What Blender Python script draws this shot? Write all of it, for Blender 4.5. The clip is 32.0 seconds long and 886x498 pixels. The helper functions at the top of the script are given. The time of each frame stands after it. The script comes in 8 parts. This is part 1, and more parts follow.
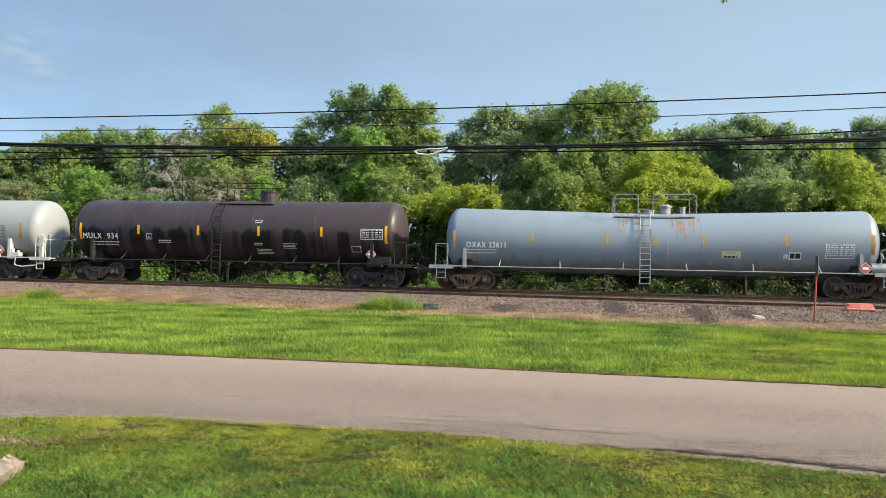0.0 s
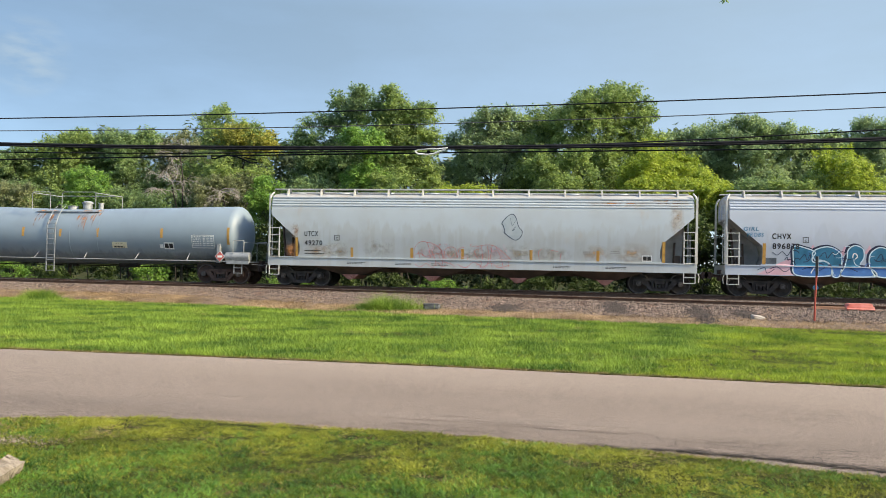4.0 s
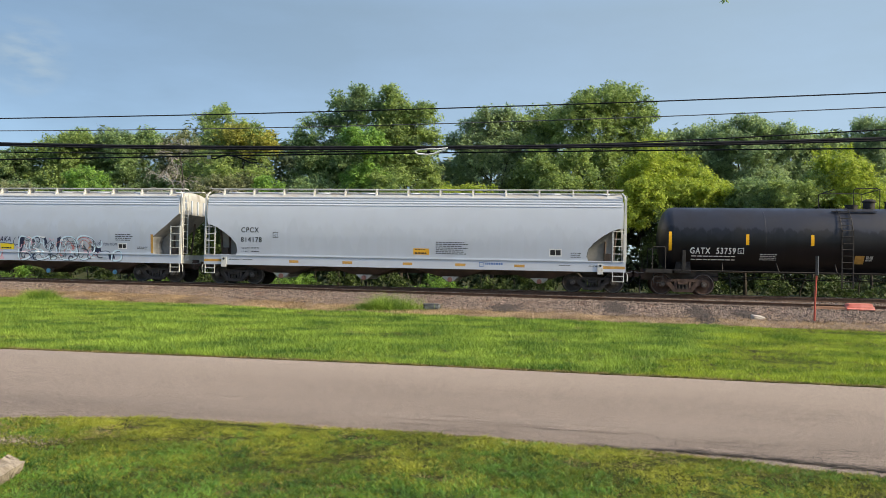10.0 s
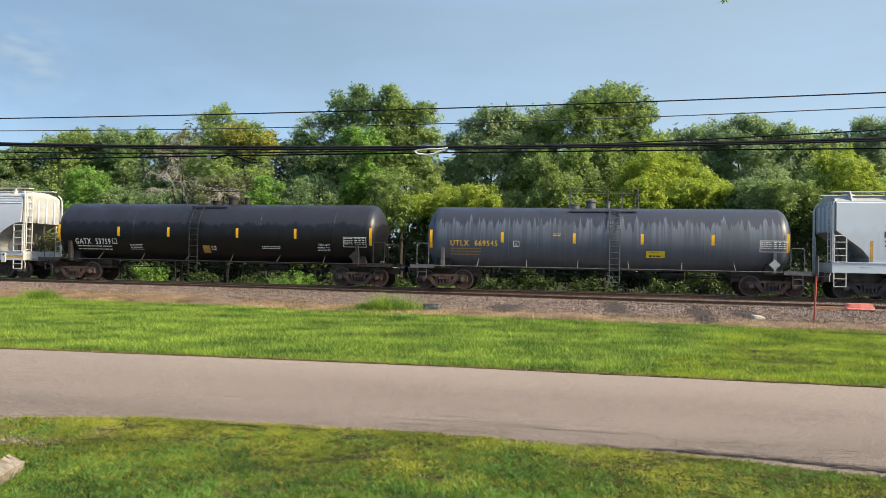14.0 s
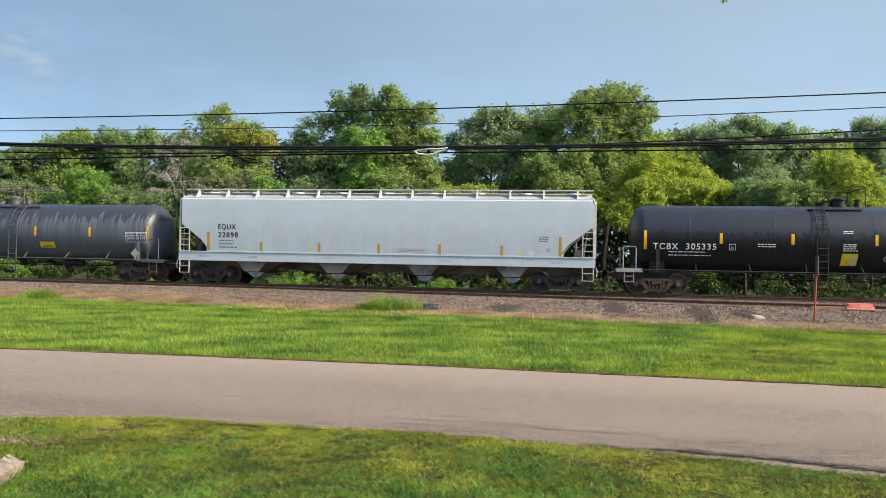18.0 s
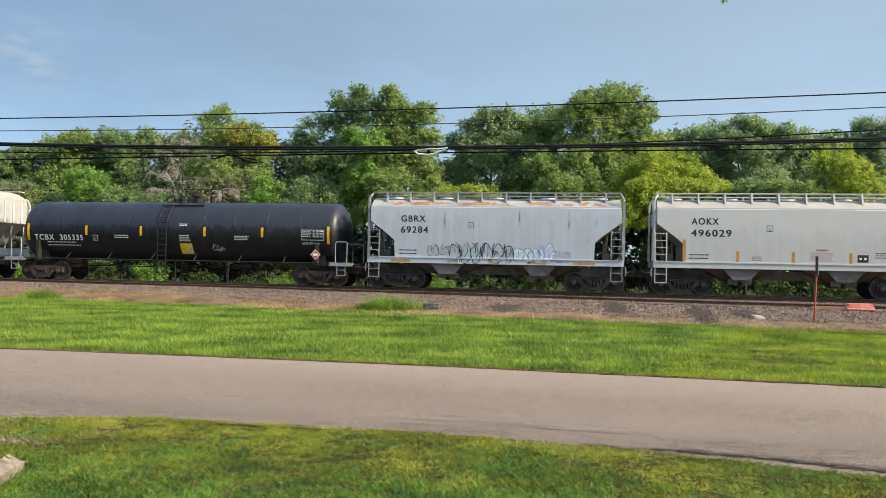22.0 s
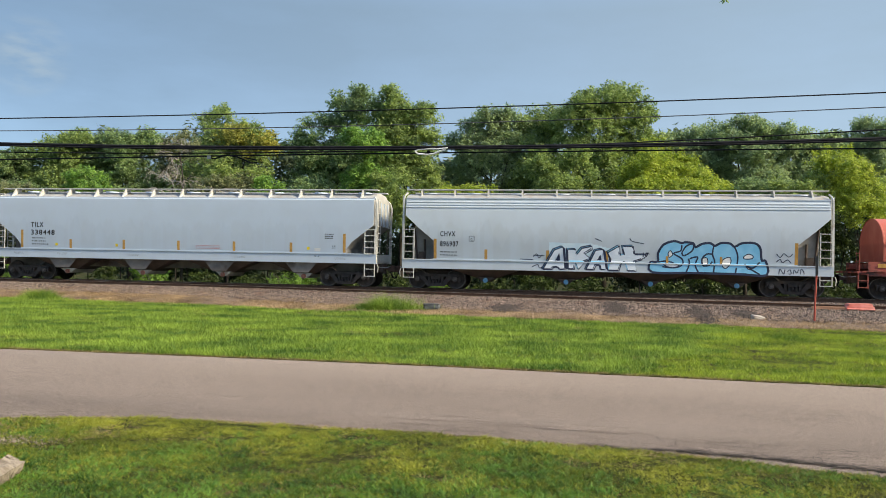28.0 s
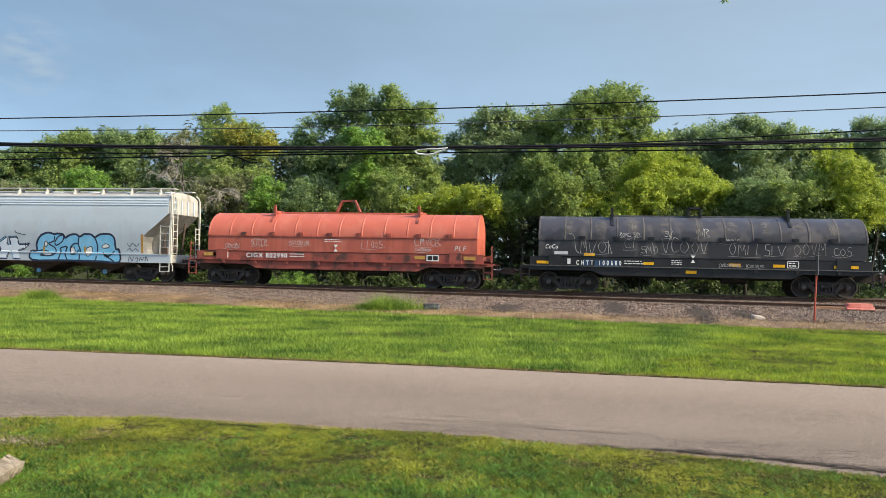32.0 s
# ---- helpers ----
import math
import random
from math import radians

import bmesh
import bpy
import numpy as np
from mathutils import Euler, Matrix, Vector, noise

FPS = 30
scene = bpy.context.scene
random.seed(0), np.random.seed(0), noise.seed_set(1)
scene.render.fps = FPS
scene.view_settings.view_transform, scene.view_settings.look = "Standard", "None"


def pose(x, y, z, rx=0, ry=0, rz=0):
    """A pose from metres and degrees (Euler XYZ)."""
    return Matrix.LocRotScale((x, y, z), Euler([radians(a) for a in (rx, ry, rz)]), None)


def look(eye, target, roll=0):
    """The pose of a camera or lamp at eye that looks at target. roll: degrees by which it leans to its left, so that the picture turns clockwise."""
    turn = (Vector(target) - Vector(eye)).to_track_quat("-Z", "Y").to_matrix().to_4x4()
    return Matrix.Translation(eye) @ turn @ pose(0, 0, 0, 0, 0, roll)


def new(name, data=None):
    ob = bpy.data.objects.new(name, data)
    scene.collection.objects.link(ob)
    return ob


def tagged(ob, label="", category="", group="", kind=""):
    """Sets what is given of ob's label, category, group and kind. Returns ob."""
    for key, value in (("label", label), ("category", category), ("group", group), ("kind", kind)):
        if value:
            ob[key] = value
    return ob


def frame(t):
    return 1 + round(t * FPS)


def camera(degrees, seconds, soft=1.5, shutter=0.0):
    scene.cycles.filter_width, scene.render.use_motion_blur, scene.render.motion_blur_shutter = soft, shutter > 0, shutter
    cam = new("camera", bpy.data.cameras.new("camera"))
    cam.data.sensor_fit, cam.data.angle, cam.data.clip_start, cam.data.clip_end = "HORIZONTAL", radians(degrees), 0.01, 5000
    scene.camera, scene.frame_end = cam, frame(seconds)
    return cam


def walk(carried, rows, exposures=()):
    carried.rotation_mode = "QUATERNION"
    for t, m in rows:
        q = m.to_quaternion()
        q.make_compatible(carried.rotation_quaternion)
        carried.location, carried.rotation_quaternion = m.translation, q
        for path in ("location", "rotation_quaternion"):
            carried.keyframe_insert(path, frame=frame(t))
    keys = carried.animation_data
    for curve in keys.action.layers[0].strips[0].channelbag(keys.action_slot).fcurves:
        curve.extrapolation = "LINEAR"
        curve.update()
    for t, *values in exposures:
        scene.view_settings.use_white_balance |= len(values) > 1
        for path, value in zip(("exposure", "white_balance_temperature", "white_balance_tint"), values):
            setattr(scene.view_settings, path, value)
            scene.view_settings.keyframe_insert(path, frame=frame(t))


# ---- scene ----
# Camera: stands still, held at standing height in front of a house, looking over a road to a railway.
YAW, PITCH, ROLL = 9.83, 1.31, 1.15
EYE = (0.0, 0.0, 1.75)
AIM = (-math.sin(radians(YAW)) * 100, math.cos(radians(YAW)) * 100, 1.75 + 100 * math.tan(radians(PITCH)))
cam = camera(57.04, 32.0, soft=0.55)
walk(cam, [(0.0, look(EYE, AIM, ROLL)), (32.0, look(EYE, AIM, ROLL))], exposures=[(0.0, 1.65, 7700, 6), (2.0, 1.54, 7700, 6), (3.3, 1.66, 7700, 6), (5.5, 1.43, 7700, 6), (8.5, 1.41, 7700, 6), (11.0, 1.5, 7700, 6), (14.0, 1.6, 7700, 6), (18.0, 1.57, 7700, 6), (22.0, 1.52, 7700, 6), (25.0, 1.42, 7700, 6), (29.0, 1.4, 7700, 6), (32.0, 1.5, 7700, 6)])

# World: hazy morning sky, low sun from the right, softened by haze.
SUN_EL, SUN_AZ = 34.0, 102.0          # azimuth clockwise from +y
world = bpy.data.worlds.new("sky")
scene.world = world
world.use_nodes = True
wn = world.node_tree.nodes
wl = world.node_tree.links
sky = wn.new("ShaderNodeTexSky")
sky.sky_type = "NISHITA"
sky.sun_disc = False
sky.sun_elevation = radians(SUN_EL)
sky.sun_rotation = radians(SUN_AZ)
sky.air_density, sky.dust_density, sky.ozone_density = 0.55, 0.5, 2.0
wn["Background"].inputs[1].default_value = 0.21
# thin uneven high haze over the whole sky
wtc = wn.new("ShaderNodeTexCoord")
wmap = wn.new("ShaderNodeMapping")
wmap.inputs["Scale"].default_value = (1.0, 1.0, 3.0)
wnoise = wn.new("ShaderNodeTexNoise")
wnoise.inputs["Scale"].default_value, wnoise.inputs["Detail"].default_value, wnoise.inputs["Roughness"].default_value = 2.2, 6.0, 0.6
wr = wn.new("ShaderNodeMapRange")
wr.inputs[1].default_value, wr.inputs[2].default_value, wr.inputs[3].default_value, wr.inputs[4].default_value = 0.4, 0.8, 0.0, 0.1
wmix = wn.new("ShaderNodeMix")
wmix.data_type = "RGBA"
wl.new(wtc.outputs["Generated"], wmap.inputs[0])
wl.new(wmap.outputs[0], wnoise.inputs[0])
wl.new(wnoise.outputs[0], wr.inputs[0])
wl.new(sky.outputs[0], wmix.inputs[6])
# low haze, thicker near the horizon and paler towards the sun
wsep = wn.new("ShaderNodeSeparateXYZ")
wl.new(wtc.outputs["Generated"], wsep.inputs[0])
wel = wn.new("ShaderNodeMapRange")
wel.inputs[1].default_value, wel.inputs[2].default_value, wel.inputs[3].default_value, wel.inputs[4].default_value = 0.3, 0.6, 0.85, 0.0
wl.new(wsep.outputs[2], wel.inputs[0])
wband = wn.new("ShaderNodeMath")
wband.operation = "SUBTRACT"
wl.new(wel.outputs[0], wband.inputs[0])
wl.new(wr.outputs[0], wband.inputs[1])
wtone = wn.new("ShaderNodeMapRange")
wtone.data_type = "FLOAT_VECTOR"
wtone.inputs[7].default_value, wtone.inputs[8].default_value = (-0.75,) * 3, (0.15,) * 3
wtone.inputs[9].default_value, wtone.inputs[10].default_value = (0.212, 0.387, 0.64), (0.522, 0.728, 0.97)
wl.new(wsep.outputs[0], wtone.inputs[6])
wl.new(wtone.outputs[1], wmix.inputs[7])
wl.new(wband.outputs[0], wmix.inputs[0])
# one faint small cloud low over the woods
wdot = wn.new("ShaderNodeVectorMath")
wdot.operation = "DOT_PRODUCT"
wdot.inputs[1].default_value = (-0.589, 0.778, 0.218)
wl.new(wtc.outputs["Generated"], wdot.inputs[0])
wcr = wn.new("ShaderNodeMapRange")
wcr.inputs[1].default_value, wcr.inputs[2].default_value, wcr.inputs[4].default_value = 0.9988, 0.99996, 0.32
wl.new(wdot.outputs["Value"], wcr.inputs[0])
wn2 = wn.new("ShaderNodeTexNoise")
wn2.inputs["Scale"].default_value, wn2.inputs["Detail"].default_value = 26.0, 5.0
wl.new(wmap.outputs[0], wn2.inputs[0])
wr2 = wn.new("ShaderNodeMapRange")
wr2.inputs[1].default_value, wr2.inputs[2].default_value = 0.4, 0.65
wl.new(wn2.outputs[0], wr2.inputs[0])
wmul = wn.new("ShaderNodeMath")
wmul.operation = "MULTIPLY"
wl.new(wcr.outputs[0], wmul.inputs[0])
wl.new(wr2.outputs[0], wmul.inputs[1])
wmix2 = wn.new("ShaderNodeMix")
wmix2.data_type = "RGBA"
wmix2.inputs[7].default_value = (1.0, 1.2, 1.4, 1.0)
wl.new(wmul.outputs[0], wmix2.inputs[0])
wl.new(wmix.outputs[2], wmix2.inputs[6])
wl.new(wmix2.outputs[2], wn["Background"].inputs[0])
sun_data = bpy.data.lights.new("sun", "SUN")
sun_data.energy, sun_data.angle, sun_data.color = 2.35, radians(10.0), (1.0, 0.9, 0.73)
sun = new("sun", sun_data)
_d = Vector((math.sin(radians(SUN_AZ)) * math.cos(radians(SUN_EL)), math.cos(radians(SUN_AZ)) * math.cos(radians(SUN_EL)), math.sin(radians(SUN_EL))))
sun.matrix_world = look(_d * 60, (0, 0, 0))

# ------------------------------------------------------------------ materials
MATS = {}


def rgb(c):
    return (*c, 1.0) if len(c) == 3 else c


def nodes_of(name):
    m = bpy.data.materials.new(name)
    m.use_nodes = True
    nt = m.node_tree
    return m, nt.nodes, nt.links, nt.nodes["Principled BSDF"]


def surf(name, c1, c2, scale=3.0, rough=0.6, metal=0.0, bump=0.15, fine=40.0, stretch=(1, 1, 1), c3=None, thr=(0.55, 0.7), scale3=1.2, stretch3=(1, 1, 1), spec=0.4, island=0.0, objvar=0.0):
    """Two colours mixed by a coarse noise, a third in patches, fine grain in bump and roughness."""
    m, n, l, p = nodes_of(name)
    tc = n.new("ShaderNodeTexCoord")

    def tex(sc, st, detail=5.0):
        mp = n.new("ShaderNodeMapping")
        mp.inputs["Scale"].default_value = st
        l.new(tc.outputs["Object"], mp.inputs[0])
        t = n.new("ShaderNodeTexNoise")
        t.inputs["Scale"].default_value = sc
        t.inputs["Detail"].default_value = detail
        l.new(mp.outputs[0], t.inputs[0])
        return t
    t1, t2 = tex(scale, stretch), tex(fine, (1, 1, 1), 3.0)
    r1 = n.new("ShaderNodeValToRGB")
    r1.color_ramp.elements[0].position, r1.color_ramp.elements[1].position = 0.35, 0.65
    r1.color_ramp.elements[0].color, r1.color_ramp.elements[1].color = rgb(c1), rgb(c2)
    l.new(t1.outputs[0], r1.inputs[0])
    col = r1.outputs[0]
    if c3:
        t3 = tex(scale3, stretch3)
        r3 = n.new("ShaderNodeMapRange")
        r3.inputs[1].default_value, r3.inputs[2].default_value = thr
        l.new(t3.outputs[0], r3.inputs[0])
        mx = n.new("ShaderNodeMix")
        mx.data_type = "RGBA"
        l.new(r3.outputs[0], mx.inputs[0])
        l.new(col, mx.inputs[6])
        mx.inputs[7].default_value = rgb(c3)
        col = mx.outputs[2]
    if island or objvar:
        hs = n.new("ShaderNodeHueSaturation")
        mr = n.new("ShaderNodeMapRange")
        if island:
            g = n.new("ShaderNodeNewGeometry")
            l.new(g.outputs["Random Per Island"], mr.inputs[0])
        else:
            g = n.new("ShaderNodeObjectInfo")
            l.new(g.outputs["Random"], mr.inputs[0])
        k = island or objvar
        mr.inputs[3].default_value, mr.inputs[4].default_value = 1 - k, 1 + k
        l.new(mr.outputs[0], hs.inputs["Value"])
        l.new(col, hs.inputs["Color"])
        col = hs.outputs[0]
    l.new(col, p.inputs["Base Color"])
    rr = n.new("ShaderNodeMapRange")
    rr.inputs[3].default_value, rr.inputs[4].default_value = max(0.02, rough - 0.12), min(1, rough + 0.12)
    l.new(t1.outputs[0], rr.inputs[0])
    l.new(rr.outputs[0], p.inputs["Roughness"])
    p.inputs["Metallic"].default_value = metal
    p.inputs["Specular IOR Level"].default_value = spec
    if bump:
        b = n.new("ShaderNodeBump")
        b.inputs["Strength"].default_value = bump
        b.inputs["Distance"].default_value = 0.02
        l.new(t2.outputs[0], b.inputs["Height"])
        l.new(b.outputs[0], p.inputs["Normal"])
    MATS[name] = m
    return m


def streaked(name, top, low, dark, z_lo, z_hi, drip=5.0, amount=0.5, rough=0.5, rust=None, rust_thr=(0.62, 0.78), spec=0.4):
    """Tank or hopper paint: upper tone, lower tone, run-down streaks that end unevenly between z_lo and z_hi."""
    m, n, l, p = nodes_of(name)
    tc = n.new("ShaderNodeTexCoord")
    sep = n.new("ShaderNodeSeparateXYZ")
    l.new(tc.outputs["Object"], sep.inputs[0])

    def tex(sc, st, detail=4.0):
        mp = n.new("ShaderNodeMapping")
        mp.inputs["Scale"].default_value = st
        l.new(tc.outputs["Object"], mp.inputs[0])
        t = n.new("ShaderNodeTexNoise")
        t.inputs["Scale"].default_value, t.inputs["Detail"].default_value = sc, detail
        l.new(mp.outputs[0], t.inputs[0])
        return t.outputs[0]

    def mrange(src, a, b, c=0.0, d=1.0):
        r = n.new("ShaderNodeMapRange")
        for i, v in enumerate((a, b, c, d)):
            r.inputs[i + 1].default_value = v
        l.new(src, r.inputs[0])
        return r.outputs[0]

    def math2(op, a, b):
        q = n.new("ShaderNodeMath")
        q.operation = op
        for i, v in enumerate((a, b)):
            if isinstance(v, (int, float)):
                q.inputs[i].default_value = v
            else:
                l.new(v, q.inputs[i])
        return q.outputs[0]

    def mix(fac, a, b):
        q = n.new("ShaderNodeMix")
        q.data_type = "RGBA"
        if isinstance(fac, (int, float)):
            q.inputs[0].default_value = fac
        else:
            l.new(fac, q.inputs[0])
        for i, v in ((6, a), (7, b)):
            if isinstance(v, tuple):
                q.inputs[i].default_value = rgb(v)
            else:
                l.new(v, q.inputs[i])
        return q.outputs[2]
    runs = tex(drip, (1.0, 0.03, 0.05))
    blot = tex(0.9, (1, 1, 1))
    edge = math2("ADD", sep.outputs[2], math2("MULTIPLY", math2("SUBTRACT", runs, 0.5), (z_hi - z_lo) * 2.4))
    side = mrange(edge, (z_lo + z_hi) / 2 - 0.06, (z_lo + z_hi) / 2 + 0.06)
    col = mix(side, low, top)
    # runs start near z_hi at uneven heights and thin out downwards
    reach = math2("ADD", sep.outputs[2], math2("MULTIPLY", math2("SUBTRACT", tex(drip * 2.2, (1.0, 0.0, 0.02)), 0.5), (z_hi - z_lo) * 0.9))
    begin = mrange(reach, z_hi - (z_hi - z_lo) * 0.25, z_hi - (z_hi - z_lo) * 0.36)
    wide = mrange(tex(drip, (1.0, 0.0, 0.03), 3.0), 0.46, 0.5)
    thin_ = mrange(tex(drip * 4, (1.0, 0.0, 0.03), 2.0), 0.52, 0.6)
    keep = mrange(sep.outputs[2], z_lo - 0.9, z_lo + 0.2, 0.25, 1.0)
    fine = math2("MULTIPLY", math2("MAXIMUM", wide, math2("MULTIPLY", thin_, 0.7)), math2("MULTIPLY", begin, keep))
    col = mix(math2("MULTIPLY", fine, amount), col, dark)
    col = mix(math2("MULTIPLY", mrange(blot, 0.4, 0.7), 0.22), col, dark)
    if rust:
        col = mix(math2("MULTIPLY", mrange(tex(1.6, (1.0, 1.0, 0.45), 6.0), *rust_thr), 0.7), col, rust)
    l.new(col, p.inputs["Base Color"])
    l.new(mrange(blot, 0.3, 0.7, rough - 0.1, rough + 0.15), p.inputs["Roughness"])
    p.inputs["Specular IOR Level"].default_value = spec
    b = n.new("ShaderNodeBump")
    b.inputs["Strength"].default_value, b.inputs["Distance"].default_value = 0.12, 0.02
    l.new(tex(1.3, (1, 1, 1), 2.0), b.inputs["Height"])
    l.new(b.outputs[0], p.inputs["Normal"])
    MATS[name] = m
    return m


def leafy(name, c1, c2, trans=0.35, scale=0.35):
    """Foliage: hue varies leaf by leaf and in broad patches; light passes through."""
    m, n, l, p = nodes_of(name)
    g = n.new("ShaderNodeNewGeometry")
    tc = n.new("ShaderNodeTexCoord")
    t = n.new("ShaderNodeTexNoise")
    t.inputs["Scale"].default_value = scale
    l.new(tc.outputs["Object"], t.inputs[0])
    add = n.new("ShaderNodeMath")
    add.operation = "ADD"
    mr = n.new("ShaderNodeMapRange")
    mr.inputs[1].default_value, mr.inputs[2].default_value = 0.3, 0.7
    mr.inputs[3].default_value, mr.inputs[4].default_value = -0.25, 0.55
    l.new(t.outputs[0], mr.inputs[0])
    m2 = n.new("ShaderNodeMath")
    m2.operation = "MULTIPLY"
    m2.inputs[1].default_value = 0.7
    l.new(g.outputs["Random Per Island"], m2.inputs[0])
    l.new(mr.outputs[0], add.inputs[0])
    l.new(m2.outputs[0], add.inputs[1])
    r = n.new("ShaderNodeValToRGB")
    r.color_ramp.elements[0].color, r.color_ramp.elements[1].color = rgb(c1), rgb(c2)
    l.new(add.outputs[0], r.inputs[0])
    l.new(r.outputs[0], p.inputs["Base Color"])
    p.inputs["Roughness"].default_value = 0.55
    p.inputs["Specular IOR Level"].default_value = 0.3
    tr = n.new("ShaderNodeBsdfTranslucent")
    hs = n.new("ShaderNodeHueSaturation")
    hs.inputs["Value"].default_value = 1.3
    l.new(r.outputs[0], hs.inputs["Color"])
    l.new(hs.outputs[0], tr.inputs[0])
    ms = n.new("ShaderNodeMixShader")
    ms.inputs[0].default_value = trans
    l.new(p.outputs[0], ms.inputs[1])
    l.new(tr.outputs[0], ms.inputs[2])
    l.new(ms.outputs[0], n["Material Output"].inputs[0])
    MATS[name] = m
    return m


surf("steel_dark", (0.016, 0.015, 0.015), (0.034, 0.03, 0.028), 4, 0.75, 0.1, 0.2)
surf("truck_rust", (0.055, 0.032, 0.025), (0.11, 0.07, 0.055), 5, 0.85, 0.0, 0.3, c3=(0.035, 0.03, 0.028))
surf("truck_black", (0.026, 0.023, 0.022), (0.06, 0.051, 0.047), 5, 0.8, 0.0, 0.3)
surf("bearing_grey", (0.06, 0.05, 0.045), (0.14, 0.125, 0.115), 7, 0.65, 0.1, 0.1)
surf("wheel_steel", (0.04, 0.023, 0.018), (0.09, 0.05, 0.038), 6, 0.8, 0.0, 0.15)
surf("wheel_rim", (0.1, 0.09, 0.085), (0.17, 0.155, 0.145), 6, 0.6, 0.2, 0.05)
surf("rail_rust", (0.085, 0.045, 0.03), (0.15, 0.09, 0.06), 6, 0.85, 0.1, 0.3)
surf("rail_shine", (0.35, 0.34, 0.33), (0.5, 0.48, 0.46), 3, 0.3, 0.9, 0.02, stretch=(0.1, 3, 1))
surf("tie_wood", (0.07, 0.055, 0.045), (0.13, 0.1, 0.08), 3, 0.9, 0.0, 0.5, stretch=(3, 0.4, 3))
surf("ballast_stone", (0.094, 0.07, 0.058), (0.235, 0.18, 0.153), 6, 0.9, 0.0, 0.3, c3=(0.13, 0.08, 0.06), island=0.7)
surf("ballast_bed", (0.085, 0.06, 0.048), (0.17, 0.125, 0.1), 9, 0.95, 0.0, 0.8, fine=25, c3=(0.26, 0.17, 0.11), thr=(0.5, 0.7), scale3=0.35)
surf("white_paint", (0.62, 0.63, 0.62), (0.74, 0.74, 0.72), 2, 0.5, 0.0, 0.05)
surf("lettering_black", (0.012, 0.012, 0.013), (0.025, 0.025, 0.026), 6, 0.6, 0.0, 0.0)
surf("lettering_white", (0.78, 0.78, 0.76), (0.88, 0.88, 0.86), 6, 0.6, 0.0, 0.0)
surf("lettering_yellow", (0.72, 0.42, 0.03), (0.82, 0.5, 0.05), 6, 0.6, 0.0, 0.0)
surf("lettering_blue", (0.03, 0.1, 0.3), (0.05, 0.14, 0.38), 6, 0.6, 0.0, 0.0)
surf("lettering_red", (0.45, 0.06, 0.05), (0.55, 0.1, 0.08), 6, 0.6, 0.0, 0.0)
surf("reflective_yellow", (0.75, 0.36, 0.01), (0.86, 0.46, 0.02), 7, 0.45, 0.0, 0.03)
surf("reflective_faded", (0.42, 0.22, 0.05), (0.55, 0.31, 0.08), 7, 0.6, 0.0, 0.05)
surf("grey_steel", (0.25, 0.265, 0.275), (0.37, 0.38, 0.385), 5, 0.5, 0.2, 0.05)
surf("mid_steel", (0.07, 0.075, 0.08), (0.13, 0.135, 0.14), 5, 0.55, 0.2, 0.05)
surf("white_steel", (0.5, 0.5, 0.475), (0.62, 0.61, 0.575), 5, 0.55, 0.0, 0.05, c3=(0.35, 0.28, 0.22), thr=(0.62, 0.8), scale3=3)
surf("under_grey", (0.12, 0.107, 0.098), (0.21, 0.19, 0.175), 2, 0.75, 0.0, 0.15, c3=(0.07, 0.052, 0.044))
surf("under_brown", (0.06, 0.045, 0.038), (0.11, 0.08, 0.065), 2, 0.8, 0.0, 0.2)
# end walls: dusty, and darkened so the sunlit face stays below white
surf("end_dusty_dimmed", (0.34, 0.335, 0.32), (0.45, 0.445, 0.425), 2, 0.7, 0.0, 0.1, c3=(0.24, 0.21, 0.18))
surf("gate_blue", (0.12, 0.36, 0.6), (0.2, 0.48, 0.72), 5, 0.5)
surf("gate_red", (0.4, 0.16, 0.13), (0.5, 0.24, 0.2), 5, 0.6)
surf("signal_orange", (0.66, 0.18, 0.14), (0.8, 0.32, 0.26), 3, 0.55)
surf("post_red", (0.33, 0.05, 0.03), (0.46, 0.09, 0.06), 4, 0.6)
surf("black_paint", (0.012, 0.013, 0.015), (0.022, 0.022, 0.025), 3, 0.42, 0.0, 0.05)
surf("raw_timber", (0.4, 0.2, 0.12), (0.54, 0.3, 0.19), 3, 0.85, 0.0, 0.3, stretch=(0.5, 6, 6))
surf("pale_slab", (0.36, 0.31, 0.26), (0.5, 0.45, 0.39), 4, 0.9, 0.0, 0.5, fine=18)
surf("limestone", (0.18, 0.148, 0.115), (0.34, 0.29, 0.23), 9, 0.95, 0.0, 1.0, fine=30, c3=(0.07, 0.055, 0.04), thr=(0.55, 0.7), scale3=14, spec=0.1)
surf("bark", (0.028, 0.023, 0.019), (0.055, 0.046, 0.038), 4, 0.95, 0.0, 0.6, stretch=(4, 4, 0.7))
surf("dead_wood", (0.3, 0.265, 0.235), (0.44, 0.4, 0.36), 4, 0.9, 0.0, 0.4, stretch=(4, 4, 0.7))
surf("cable_black", (0.008, 0.008, 0.01), (0.018, 0.018, 0.021), 4, 0.7, 0.0, 0.0, spec=0.12)
surf("cable_grey", (0.05, 0.052, 0.058), (0.09, 0.092, 0.1), 4, 0.7, 0.0, 0.0, spec=0.12)
leafy("leaf_dark", (0.1, 0.155, 0.07), (0.31, 0.43, 0.17), 0.42, 1.1)
# leaf tone darkened to paint in the woods' inner shade
leafy("leaf_deep_shade", (0.05, 0.075, 0.045), (0.14, 0.19, 0.1), 0.3, 0.8)
leafy("leaf_mid", (0.1, 0.165, 0.055), (0.36, 0.46, 0.14), 0.42, 1.1)
leafy("leaf_bright", (0.16, 0.24, 0.035), (0.5, 0.57, 0.1), 0.45, 1.1)
leafy("leaf_fresh", (0.09, 0.2, 0.045), (0.3, 0.48, 0.1), 0.42, 1.1)
